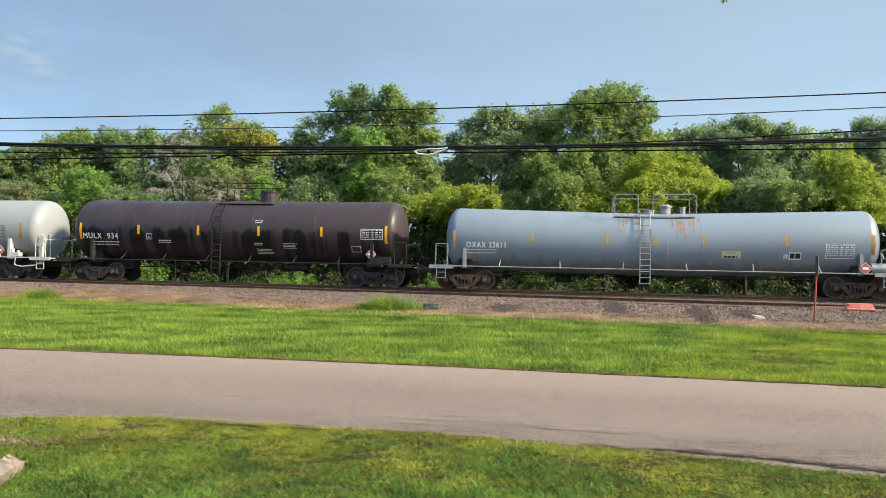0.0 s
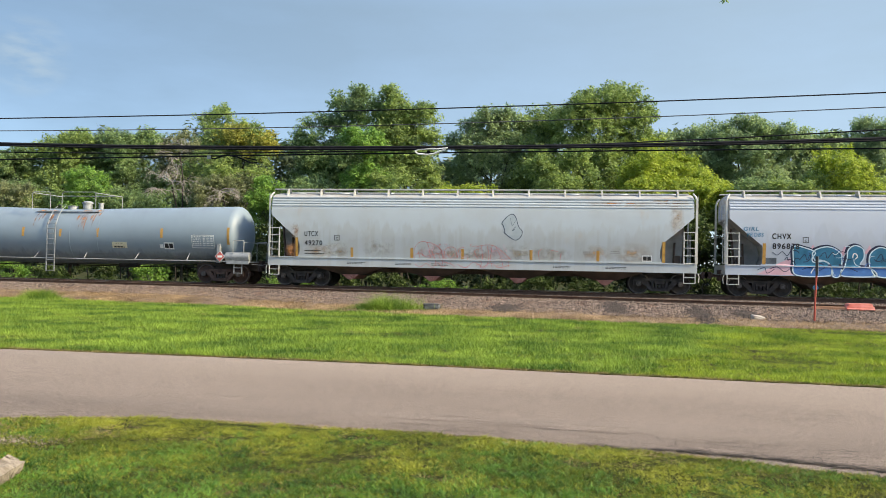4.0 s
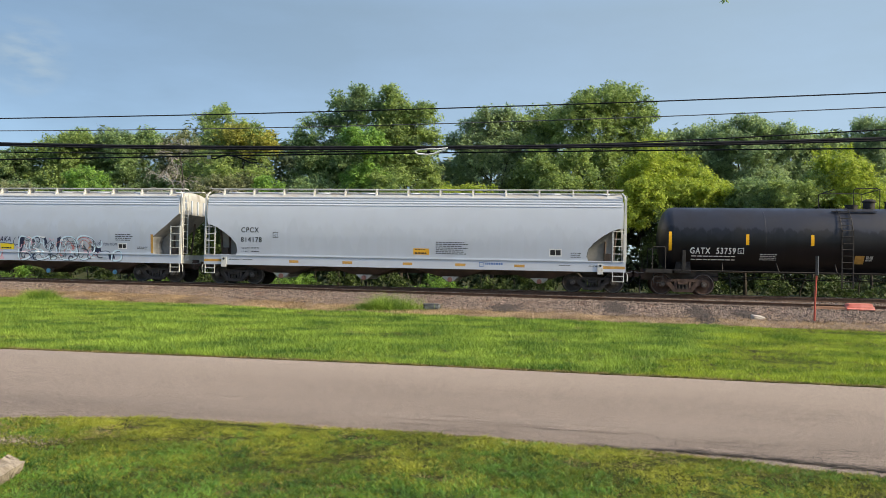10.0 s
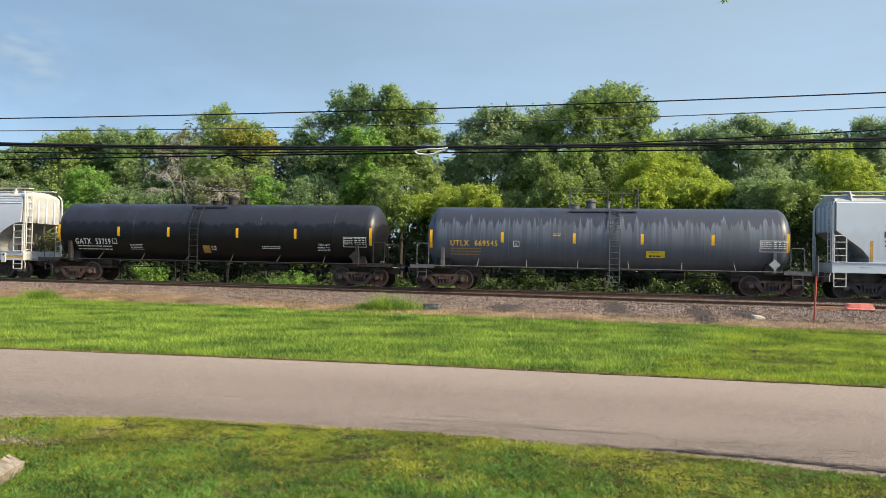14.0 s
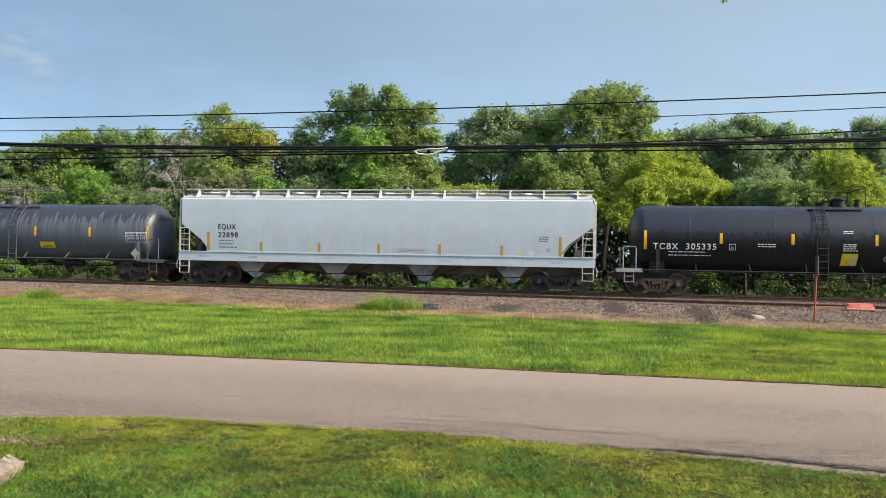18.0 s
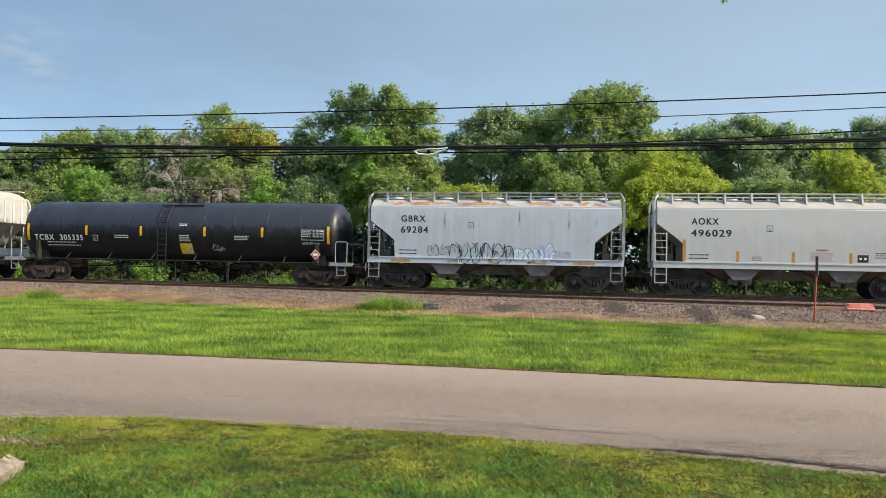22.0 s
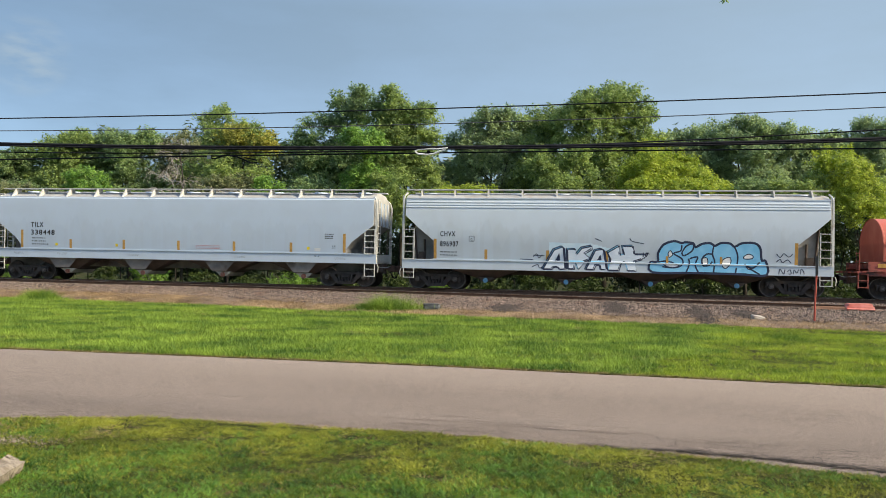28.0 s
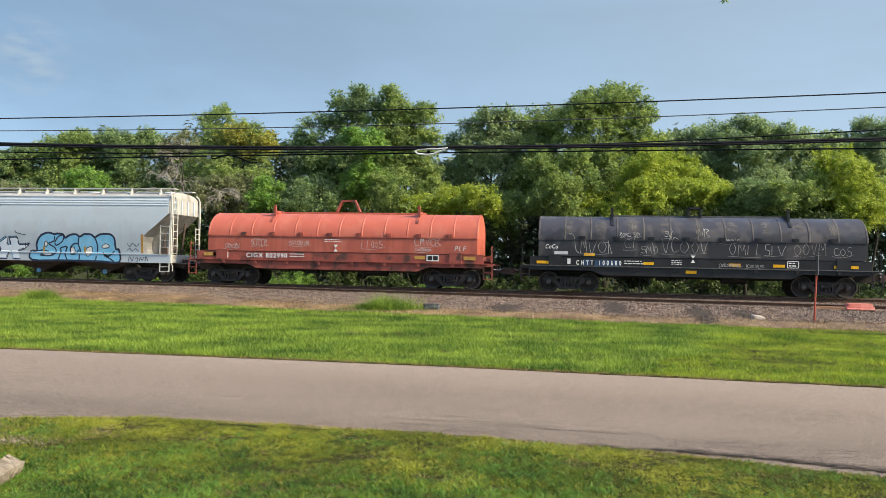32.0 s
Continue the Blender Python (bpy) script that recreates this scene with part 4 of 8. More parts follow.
woods(400, 50, [(378, 215, 34, 32), (410, 250, 60, 32), (445, 240, 34, 26), (375, 240, 26, 24), (410, 320, 80, 55)], 16200, 0.088, "leaf_mid", "tree with a green top and yellowing leaves", 15, trunk=0.2)
woods(430, 49.4, [(425, 245, 46, 26), (460, 255, 24, 20), (445, 262, 30, 18)], 5200, 0.088, "leaf_yellow", "small tree with yellow-green leaves", 16)
woods(600, 53, [(610, 205, 36, 42), (645, 190, 34, 30), (570, 240, 50, 36), (540, 265, 34, 30), (620, 290, 80, 60), (560, 330, 70, 60)], 30600, 0.088, "leaf_dark", "tall dark green tree with an uneven crown", 17, trunk=0.24)
woods(710, 52, [(700, 200, 36, 40), (735, 215, 34, 38), (690, 255, 50, 40), (672, 225, 34, 34), (700, 232, 40, 30), (740, 260, 34, 36), (700, 330, 70, 60)], 30600, 0.088, "leaf_mid", "tall feathery green tree with an uneven crown", 18, trunk=0.24)
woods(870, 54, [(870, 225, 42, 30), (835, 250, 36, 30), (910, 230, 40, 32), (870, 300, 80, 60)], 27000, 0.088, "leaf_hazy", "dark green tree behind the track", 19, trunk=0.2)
woods(960, 55, [(955, 220, 36, 30), (940, 260, 50, 40), (960, 320, 60, 60)], 18000, 0.088, "leaf_mid", "green tree with a loose crown", 20)
woods(1070, 53, [(1070, 185, 58, 36), (1030, 200, 38, 30), (1110, 200, 36, 38), (1120, 240, 34, 34), (1060, 240, 70, 45), (1090, 300, 70, 60)], 36000, 0.088, "leaf_mid", "tallest tree, broad rounded green crown", 21, trunk=0.28)
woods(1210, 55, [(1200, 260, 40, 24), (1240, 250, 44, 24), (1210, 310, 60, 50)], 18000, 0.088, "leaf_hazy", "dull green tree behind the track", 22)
woods(1195, 49.5, [(1165, 282, 34, 30), (1200, 318, 46, 34), (1240, 345, 44, 26), (1135, 325, 34, 34)], 14000, 0.082, "leaf_bright", "bright yellow-green young tree behind the track", 26)
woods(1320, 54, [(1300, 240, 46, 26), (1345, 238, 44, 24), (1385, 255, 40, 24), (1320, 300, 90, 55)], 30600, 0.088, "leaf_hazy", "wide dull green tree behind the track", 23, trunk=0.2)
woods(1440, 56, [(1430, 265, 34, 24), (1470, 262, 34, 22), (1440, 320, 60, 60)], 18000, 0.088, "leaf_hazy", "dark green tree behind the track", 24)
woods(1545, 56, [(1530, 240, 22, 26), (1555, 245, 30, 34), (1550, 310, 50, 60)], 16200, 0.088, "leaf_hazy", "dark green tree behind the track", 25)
# nearer bushes that stand against the trees
# the lowest ones take the leaf colour with shade painted in
for i, (px_, py_, w, h, mat) in enumerate([
        (472, 344, 30, 28, "leaf_fresh"), (640, 242, 36, 16, "leaf_fresh"), (650, 312, 34, 24, "leaf_fresh"), (690, 340, 34, 34, "leaf_mid"), (560, 352, 60, 30, "leaf_dark"), (610, 362, 36, 26, "leaf_mid"), (722, 362, 18, 12, "leaf_bright"), (748, 358, 18, 14, "leaf_bright"),
        (800, 354, 34, 22, "leaf_bright"), (848, 352, 32, 24, "leaf_bright"), (912, 358, 38, 22, "leaf_mid"), (962, 296, 32, 30, "leaf_mid"), (1022, 306, 38, 40, "leaf_mid"), (985, 350, 56, 34, "leaf_mid"), (1052, 366, 36, 24, "leaf_bright"),
        (1152, 304, 38, 36, "leaf_bright"), (1192, 338, 44, 26, "leaf_bright"), (1246, 348, 38, 20, "leaf_bright"), (1132, 352, 40, 30, "leaf_bright"), (1295, 362, 34, 22, "leaf_dark"), (1340, 350, 44, 30, "leaf_dark"), (1392, 352, 40, 30, "leaf_mid"),
        (1486, 298, 42, 34, "leaf_bright"), (1450, 342, 38, 28, "leaf_mid"), (1522, 346, 44, 28, "leaf_bright"), (1566, 352, 34, 30, "leaf_mid"),
        (60, 352, 60, 34, "leaf_dark"), (18, 356, 44, 34, "leaf_olive"), (158, 326, 42, 26, "leaf_fresh"), (215, 366, 50, 30, "leaf_dark"), (275, 362, 46, 30, "leaf_dark"), (372, 346, 40, 30, "leaf_olive"), (425, 338, 34, 30, "leaf_olive"), (520, 400, 50, 40, "leaf_under_shade"), (860, 410, 50, 30, "leaf_under_shade"), (755, 405, 40, 30, "leaf_under_shade"), (1220, 400, 60, 30, "leaf_under_shade"), (1420, 400, 60, 30, "leaf_under_shade"), (120, 402, 60, 30, "leaf_olive"), (330, 402, 60, 30, "leaf_under_shade")]):
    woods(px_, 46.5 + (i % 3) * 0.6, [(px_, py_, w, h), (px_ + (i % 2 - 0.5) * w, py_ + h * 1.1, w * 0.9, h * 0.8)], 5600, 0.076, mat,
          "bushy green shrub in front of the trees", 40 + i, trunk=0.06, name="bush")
# undergrowth that shows beneath the train, mostly in leaves darkened to stand for shade
for i in range(22):
    X = -40 + i * 2.9 + random.uniform(-.6, .6)
    hgt = random.uniform(0.6, 1.3)
    tree(X, 44.6 + random.uniform(-.5, .8), [(0, 0, hgt, 1.0, 0.7, hgt * 0.6), (0.8, 0, hgt * 0.7, 0.7, 0.6, hgt * 0.45)], 900, 0.075, ("leaf_under_shade", "leaf_under_shade", "leaf_fresh")[i % 3] if X < -8 else "leaf_under_shade", "low leafy undergrowth behind the track", trunk=0.03, seed=90 + i, name="undergrowth", branch=False)
# thicket deep in the woods, under the trees' crowns; shade is put into its leaf colour
for i in range(30):
    X = -66 + i * 4.0 + random.uniform(-.8, .8)
    tree(X, 60 + random.uniform(-1.5, 1.5), [(0, 0, 2.0, 2.4, 1.2, 2.0), (1.6, 0, 1.3, 2.0, 1.0, 1.3)], 1500, 0.17, "leaf_deep_shade", "leafy thicket deep in the woods", trunk=0.05, seed=190 + i, name="undergrowth", branch=False)
# bare grey branches of a dead tree
def dead_tree(px_, py_, Y, reach, boughs, seed, label):
    """A leafless tree: boughs arch out from the crown's middle and droop, each with finer and finer twigs."""
    x0, top = sight(px_, py_, Y)
    root = thing("dead_tree", pose(x0, Y, -0.05), label, "tree", "trees behind the track")
    rr = random.Random(seed)
    part("trunk", M().tube([(0.3, 0.3, 0), (0.1, 0.3, top * 0.4), (0.2, 0.2, top * 0.75), (0.0, 0, top - 0.6)], 0.04, 7), "bark", root)

    def grow(m, p, d, ln, rad, depth):
        for k in range(5):
            q = p + d * ln / 5
            m.cyl(p, q, rad, 4, rad * 0.82)
            if depth and k > 0:
                for _ in range(2):
                    grow(m, q, (d + Vector((rr.uniform(-.9, .9), rr.uniform(-.6, .6), rr.uniform(-.7, .6)))).normalized(), ln * rr.uniform(0.3, 0.55), rad * 0.55, depth - 1)
            p, rad = q, rad * 0.82
            d = (d + Vector((rr.uniform(-.25, .25), rr.uniform(-.25, .25), rr.uniform(-.5, .05)))).normalized()
    for _ in range(boughs):
        m = M()
        ang = rr.uniform(0, 6.283)
        grow(m, Vector((rr.uniform(-.6, .6), 0, top - rr.uniform(0.0, 1.3))), Vector((math.cos(ang), math.sin(ang) * 0.5 - 0.35, rr.uniform(0.1, 1.0))).normalized(), reach * rr.uniform(0.7, 1.2), 0.024, 2)
        part("bough", m, "dead_wood", root)


dead_tree(305, 312, 45.6, 1.5, 11, 77, "dead tree with arching bare pale grey branches")
dead_tree(318, 250, 46.3, 1.2, 6, 78, "dead tree top with fine bare grey twigs")
dead_tree(395, 330, 45.6, 1.2, 7, 79, "dead shrub with drooping bare grey branches")
# far woodland that closes the view, its leaf colour darkened for deep shade
surf("woodland", (0.015, 0.03, 0.008), (0.04, 0.07, 0.018), 0.6, 0.95, 0.0, 1.0, fine=3)
r9 = np.random.default_rng(99)
lob = [(float(a), 60 + float(r9.uniform(-1.5, 2)), float(r9.uniform(1.5, 9.0)), float(r9.uniform(2, 3.4)), 1.6, float(r9.uniform(2, 3.4))) for a in np.arange(-62, 34, 1.1)]
tagged(new("far_woodland", leaf_cloud(r9, lob, 52000, 0.27, "leaf_deep_shade", "far_woodland")), "dense woodland behind the trees, leaves toned dark for shade", "woodland", kind="stuff")
# leafy twig that hangs into the top of the view
twig = thing("twig", pose(*(lambda p: (p[0], 6.0, p[1]))(sight(1283, 1, 6.0))), "dark twig tip hanging into view from above", "twig")
part("stem", M().tube([(0.0, 0, 0.5), (0.0, 0, 0.05), (0.0, 0, 0.012)], 0.006, 5), "bark", twig)
for dx, dz in ((-0.045, -0.018), (-0.018, -0.03), (0.03, -0.022)):
    part("leaf", M().add([(0, 0, 0.02), (dx * .5 - .008, 0.004, dz * .4), (dx, 0, dz), (dx * .5 + .008, -0.004, dz * .4), (dx * .5, 0.006, dz * .4 + .004)], [(0, 1, 4), (1, 2, 4), (2, 3, 4), (3, 0, 4)]), "leaf_dark", twig)

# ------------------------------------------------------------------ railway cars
# roof paints: some dust, mostly darkened so the top light doesn't bleach them
surf("roof_dusty_dimmed", (0.33, 0.335, 0.335), (0.43, 0.43, 0.42), 1.2, 0.7, 0.0, 0.08, c3=(0.34, 0.29, 0.24), thr=(0.55, 0.75), scale3=1.5)
surf("roof_cream", (0.36, 0.35, 0.32), (0.44, 0.43, 0.39), 1.2, 0.7, 0.0, 0.08)
# grey with the shade under the car's sloping ends mixed into it
surf("slope_shade_grey", (0.2, 0.2, 0.2), (0.31, 0.305, 0.3), 2, 0.65, 0.0, 0.1)
WHEEL_R = 0.457
SHARED = {}
WHEELSETS = []
CARS = []


def shared(key, make):
    if key not in SHARED:
        SHARED[key] = make()
    return SHARED[key]


def lathe_y(profile, n=28, caps=True):
    """Closed ring profile (y, r) turned about the y axis."""
    m = M()
    m.loft([[(r * math.cos(6.2832 * i / n), y, r * math.sin(6.2832 * i / n)) for i in range(n)] for y, r in profile], caps=caps)
    return m


def wheelset_mesh(mat):
    m = M()
    for s in (-1, 1):
        prof = [(0.68, 0.10), (0.68, 0.37), (0.69, 0.40), (0.685, 0.472), (0.70, 0.485), (0.715, 0.468), (0.73, 0.459), (0.81, 0.455), (0.815, 0.44), (0.815, 0.405), (0.785, 0.385), (0.765, 0.30), (0.78, 0.16), (0.80, 0.13), (0.80, 0.09)]
        q = lathe_y([(s * y, r) for y, r in prof])
        m.add(q.v, q.f)
        m.cyl((0, s * 0.86, 0), (0, s * 1.10, 0), 0.105, 16)
        m.cyl((0, s * 1.10, 0), (0, s * 1.135, 0), 0.075, 12)
        for k in range(3):
            t = 2.094 * k
            m.cyl((0.05 * math.cos(t), s * 1.13, 0.05 * math.sin(t)), (0.05 * math.cos(t), s * 1.155, 0.05 * math.sin(t)), 0.014, 6)
    m.cyl((0, -1.0, 0), (0, 1.0, 0), 0.085, 12)
    return m.mesh("wheelset", mat)


def rim_mesh():
    m = M()
    q = lathe_y([(-0.812, 0.415), (-0.818, 0.42), (-0.818, 0.44), (-0.812, 0.444)], caps=False)
    m.add(q.v, q.f)
    return m.mesh("rim", "wheel_rim")


def side_frame_mesh(mat):
    """Cast side frame: arched top chord, sloping tension arms, windows and pedestal jaws."""
    m = M()
    top = [(-1.12, 0.05), (-1.12, 0.16), (-0.80, 0.20), (-0.55, 0.235), (0.55, 0.235), (0.80, 0.20), (1.12, 0.16), (1.12, 0.05), (0.72, 0.08), (0.5, 0.12), (-0.5, 0.12), (-0.72, 0.08)]
    m.prism(top, -0.09, 0.09)
    for s in (-1, 1):
        arm = [(0.70, 0.16), (0.56, 0.14), (0.26, -0.22), (0.30, -0.33), (0.40, -0.33), (0.74, 0.06)]
        m.prism([(s * x, z) for x, z in arm], -0.085, 0.085)
        col = [(0.36, 0.13), (0.26, 0.13), (0.24, -0.24), (0.34, -0.24)]
        m.prism([(s * x, z) for x, z in col], -0.085, 0.085)
        m.prism([(s * x, z) for x, z in [(1.12, 0.16), (1.12, -0.08), (1.06, -0.10), (1.03, 0.07)]], -0.08, 0.08)
        m.prism([(s * x, z) for x, z in [(0.76, 0.10), (0.70, -0.08), (0.64, -0.02), (0.70, 0.14)]], -0.08, 0.08)
        m.prism([(s * x, z) for x, z in [(1.03, 0.11), (0.75, 0.11), (0.79, 0.20), (0.99, 0.19)]], -0.115, 0.1)
    m.prism([(-0.40, -0.33), (0.40, -0.33), (0.34, -0.22), (-0.34, -0.22)], -0.12, 0.12)
    m.box(-0.24, 0.24, -0.13, 0.13, -0.23, -0.20)
    return m.mesh("side_frame", mat)


def spring_mesh():
    """One coil spring as a stack of rounded turns."""
    n = 10
    prof = []
    for k in range(4):
        z = -0.2 + k * 0.055
        prof += [(z, 0.048), (z + 0.012, 0.064), (z + 0.038, 0.064), (z + 0.05, 0.048)]
    return M().loft([[(r * math.cos(6.2832 * i / n), r * math.sin(6.2832 * i / n), z) for i in range(n)] for z, r in prof]).mesh("spring", "truck_black")


def truck(car, x, tone):
    """A two-axle freight truck under a car: bolster, side frames, springs, brake beams and turning wheelsets."""
    b = M().box(-0.17, 0.17, -0.95, 0.95, -0.02, 0.17)
    b.box(-0.22, 0.22, -1.12, 1.12, 0.0, 0.11)
    b.cyl((0, 0, 0.15), (0, 0, 0.26), 0.2, 14)
    t = part("truck", shared(("bolster", tone), lambda: b.mesh("bolster", tone)), None, car, "two-axle freight truck", at=pose(x, 0, WHEEL_R))
    for s in (-1, 1):
        part("side_frame", shared(("sf", tone), lambda: side_frame_mesh(tone)), None, t, at=pose(0, s * 1.0, 0))
        for dx in (-0.15, 0.0, 0.15):
            part("spring", shared("spring", spring_mesh), None, t, at=pose(dx, s * 1.04, 0))
    for s in (-1, 1):
        for u in (-0.889, 0.889):
            part("bearing_cap", shared("cap", lambda: M().cyl((0, -0.06, 0), (0, 0.06, 0), 0.115, 12).cyl((0, -0.085, 0), (0, 0.085, 0), 0.06, 10).mesh("cap", "bearing_grey")), None, t, "dull grey axle bearing cap", at=pose(u, s * 1.07, 0))
    for s in (-1, 1):
        w = part("wheelset", shared(("ws", tone), lambda: wheelset_mesh("wheel_steel" if tone == "truck_rust" else "truck_black")), None, t, at=pose(s * 0.889, 0, 0))
        WHEELSETS.append((w, s * 0.889))
        part("brake_beam", shared("beam", lambda: M().box(-0.04, 0.04, -0.75, 0.75, -0.12, -0.04).box(-0.07, 0.09, -0.82, -0.68, -0.18, 0.06).box(-0.07, 0.09, 0.68, 0.82, -0.18, 0.06).mesh("brake_beam", "truck_black")), None, t, at=pose(s * 0.35, 0, 0, 0, 0, 180 if s < 0 else 0))
    r = shared("rim", rim_mesh)
    for s in (-1, 1):
        part("bright_rim", r, None, t, "worn bright wheel rim face", at=pose(s * 0.889, 0, 0))
    return t


def coupler(car, x, s):
    """Draft gear and knuckle at one end; s is the way out."""
    m = M()
    for a, b, h in ((-0.9, 0.0, 0.2), (0.0, 0.14, 0.24)):
        m.box(min(x + s * a, x + s * b), max(x + s * a, x + s * b), -0.24 if a == 0 else -0.2, 0.24 if a == 0 else 0.2, 0.88 - h, 0.88 + h)
    m.box(min(x, x + s * 0.5), max(x, x + s * 0.5), -0.07, 0.07, 0.79, 0.95)
    m.prism([(x + s * 0.42, 0.72), (x + s * 0.68, 0.74), (x + s * 0.72, 0.88), (x + s * 0.68, 1.02), (x + s * 0.42, 1.04)], -0.16, 0.12)
    part("coupler", m, "truck_rust", car, "rust-brown knuckle coupler and draft sill")
    h = M().tube([(x + s * 0.45, -0.28, 0.72), (x + s * 0.55, -0.3, 0.55), (x + s * 0.68, -0.3, 0.42), (x + s * 0.8, -0.3, 0.5)], 0.026, 6)
    part("air_hose", h, "cable_black", car, "black rubber brake hose")
    lv = M().tube([(x + s * 0.1, -1.35, 0.95), (x + s * 0.3, -0.5, 0.92), (x + s * 0.45, -0.1, 1.0)], 0.016, 5)
    part("uncoupling_lever", lv, "grey_steel", car)


def ladder(car, x0, x1, y, z0, z1, n, mat, name="ladder", r=0.018, label=""):
    m = M()
    for x in (x0, x1):
        m.box(x - 0.025, x + 0.025, y - 0.012, y + 0.012, z0, z1)
    lad = part(name, m, mat, car, label)
    rung = M().cyl((x0, y - 0.01, 0), (x1, y - 0.01, 0), r, 6).mesh("rung", mat)
    for i in range(n):
        part("rung", rung, None, lad, at=pose(0, 0, z0 + 0.04 + (z1 - z0 - 0.08) * i / max(1, n - 1)))
    return lad


def end_ladder(car, x, y0, y1, z0, z1, n, mat, name="end_ladder"):
    m = M()
    for y in (y0, y1):
        m.box(x - 0.012, x + 0.012, y - 0.025, y + 0.025, z0, z1)
    lad = part(name, m, mat, car)
    rung = M().cyl((x, y0, 0), (x, y1, 0), 0.018, 6).mesh("rung", mat)
    for i in range(n):
        part("rung", rung, None, lad, at=pose(0, 0, z0 + 0.06 + (z1 - z0 - 0.12) * i / max(1, n - 1)))
    return lad


# ---- paint on a car's side: everything follows the side's curve
class Side:
    """half(z): half width of the car at height z; y = -half is the side that faces the road."""

    def __init__(self, car, half):
        self.car, self.half, self.drop, self.curved = car, half, lambda x: 0.0, False

    def p(self, x, z, lift):
        return (x, -self.half(z + self.drop(x)) - 0.3 * lift, z)

    def plate(self, x, z, w, h, mat, name="panel", label="", lift=0.007, tilt=0.0, parent=None):
        """A thin painted or stuck-on plate, its centre at x, z."""
        m, n = M(), max(1, int(h / 0.07))
        rows = []
        for i in range(n + 1):
            zz = z - h / 2 + h * i / n
            dx = tilt * (zz - z)
            rows.append([self.p(x - w / 2 + dx, zz, lift), self.p(x + w / 2 + dx, zz, lift)])
        m.loft(rows, caps=False, closed=False)
        return part(name, m, mat, parent or self.car, label)

    def text(self, body, x, z, h, mat, width=None, name="lettering", label="", lift=0.012, bold=None, lean=0.0):
        """Lettering: x, z the lower left corner, h the height of capitals."""
        bold = 0.062 * h if bold is None else bold
        cu = bpy.data.curves.new("t", "FONT")
        cu.body, cu.size, cu.space_character = body, h / 0.72, 1.22
        ob = bpy.data.objects.new("t", cu)
        flat = bpy.data.meshes.new_from_object(ob)
        bpy.data.objects.remove(ob)
        if self.curved:
            bm = bmesh.new()
            bm.from_mesh(flat)
            for k in (0.2, 0.4, 0.6, 0.8):
                bmesh.ops.bisect_plane(bm, geom=bm.verts[:] + bm.edges[:] + bm.faces[:], plane_co=(0, h * k, 0), plane_no=(0, 1, 0))
            bm.to_mesh(flat)
            bm.free()
        # four coats, each a hair to the side or up, give the strokes their weight
        nv = len(flat.vertices)
        co = [tuple(v.co) for v in flat.vertices]
        fc = [tuple(p.vertices) for p in flat.polygons]
        me = bpy.data.meshes.new("t")
        coats = [(0, 0), (bold, 0), (0, bold * 0.6), (bold, bold * 0.6)]
        me.from_pydata([(a + u, b + w, float(i)) for i, (u, w) in enumerate(coats) for a, b, c in co], [], [tuple(i + nv * k for i in q) for k in range(4) for q in fc])
        xs = [v.co.x for v in me.vertices]
        x0, x1 = min(xs), max(xs)
        k = width / (x1 - x0) if width else 1.0
        for v in me.vertices:
            u, w = (v.co.x - x0) * k, v.co.y
            v.co = self.p(x + u + lean * w, z + w, lift + 0.002 * v.co.z)
        me.materials.clear()
        me.materials.append(MATS[mat])
        return part(name, me, mat, self.car, label)

    def bars(self, x, z, w, rows, mat, rh=0.05, gap=0.045, seed=1, name="small_print", label="", lift=0.012, n=4):
        """Small print: rows of short dashes, z the top."""
        r = random.Random(seed + int(x * 31))
        m = M()
        for i in range(rows):
            zz = z - i * (rh + gap)
            zb = zz - rh * 0.75
            a = x
            end = x + w * r.uniform(0.8, 1.0)
            while a < end:
                b = min(end, a + w / n * r.uniform(0.3, 0.9))
                m.loft([[self.p(a, zb, lift), self.p(b, zb, lift)], [self.p(a, zz, lift), self.p(b, zz, lift)]], caps=False, closed=False)
                a = b + 0.035
        return part(name, m, mat, self.car, label)

    def frame_box(self, x, z, w, h, t, mat, name="stencil_box", lift=0.012):
        m = M()
        for a, b, c, d in ((x, x + w, z, z + t), (x, x + w, z + h - t, z + h), (x, x + t, z, z + h), (x + w - t, x + w, z, z + h)):
            k = max(1, int((d - c) / 0.06))
            m.loft([[self.p(a, c + (d - c) * i / k, lift), self.p(b, c + (d - c) * i / k, lift)] for i in range(k + 1)], caps=False, closed=False)
        return part(name, m, mat, self.car)

    def stroke(self, m, pts, w, lift=0.012):
        """A painted line through (x, z) points."""
        rows = []
        last = len(pts) - 1
        for i, (a, b) in enumerate(pts):
            u, v = pts[max(i - 1, 0)], pts[min(i + 1, last)]
            dx, dz = v[0] - u[0], v[1] - u[1]
            ln = math.hypot(dx, dz) or 1e-6
            nx, nz = -dz / ln * w / 2, dx / ln * w / 2
            rows.append([self.p(a + nx, b + nz, lift), self.p(a - nx, b - nz, lift)])
        return m.loft(rows, caps=False, closed=False)

    def fill(self, m, poly, lift=0.010, step=0.045):
        """A painted area inside a closed (x, z) outline, in level bands."""
        zs = [p[1] for p in poly]
        z = min(zs)
        n = len(poly)

        def cuts(h):
            out = []
            for i in range(n):
                (a, b), (c, d) = poly[i], poly[(i + 1) % n]
                if (b <= h < d) or (d <= h < b):
                    out.append(a + (c - a) * (h - b) / (d - b))
            return sorted(out)
        while z < max(zs):
            z2 = min(z + step, max(zs))
            c = cuts((z + z2) / 2)
            for a, b in zip(c[::2], c[1::2]):
                m.add([self.p(a, z, lift), self.p(b, z, lift), self.p(b, z2, lift), self.p(a, z2, lift)], [(0, 1, 2, 3)])
            z = z2
        return m


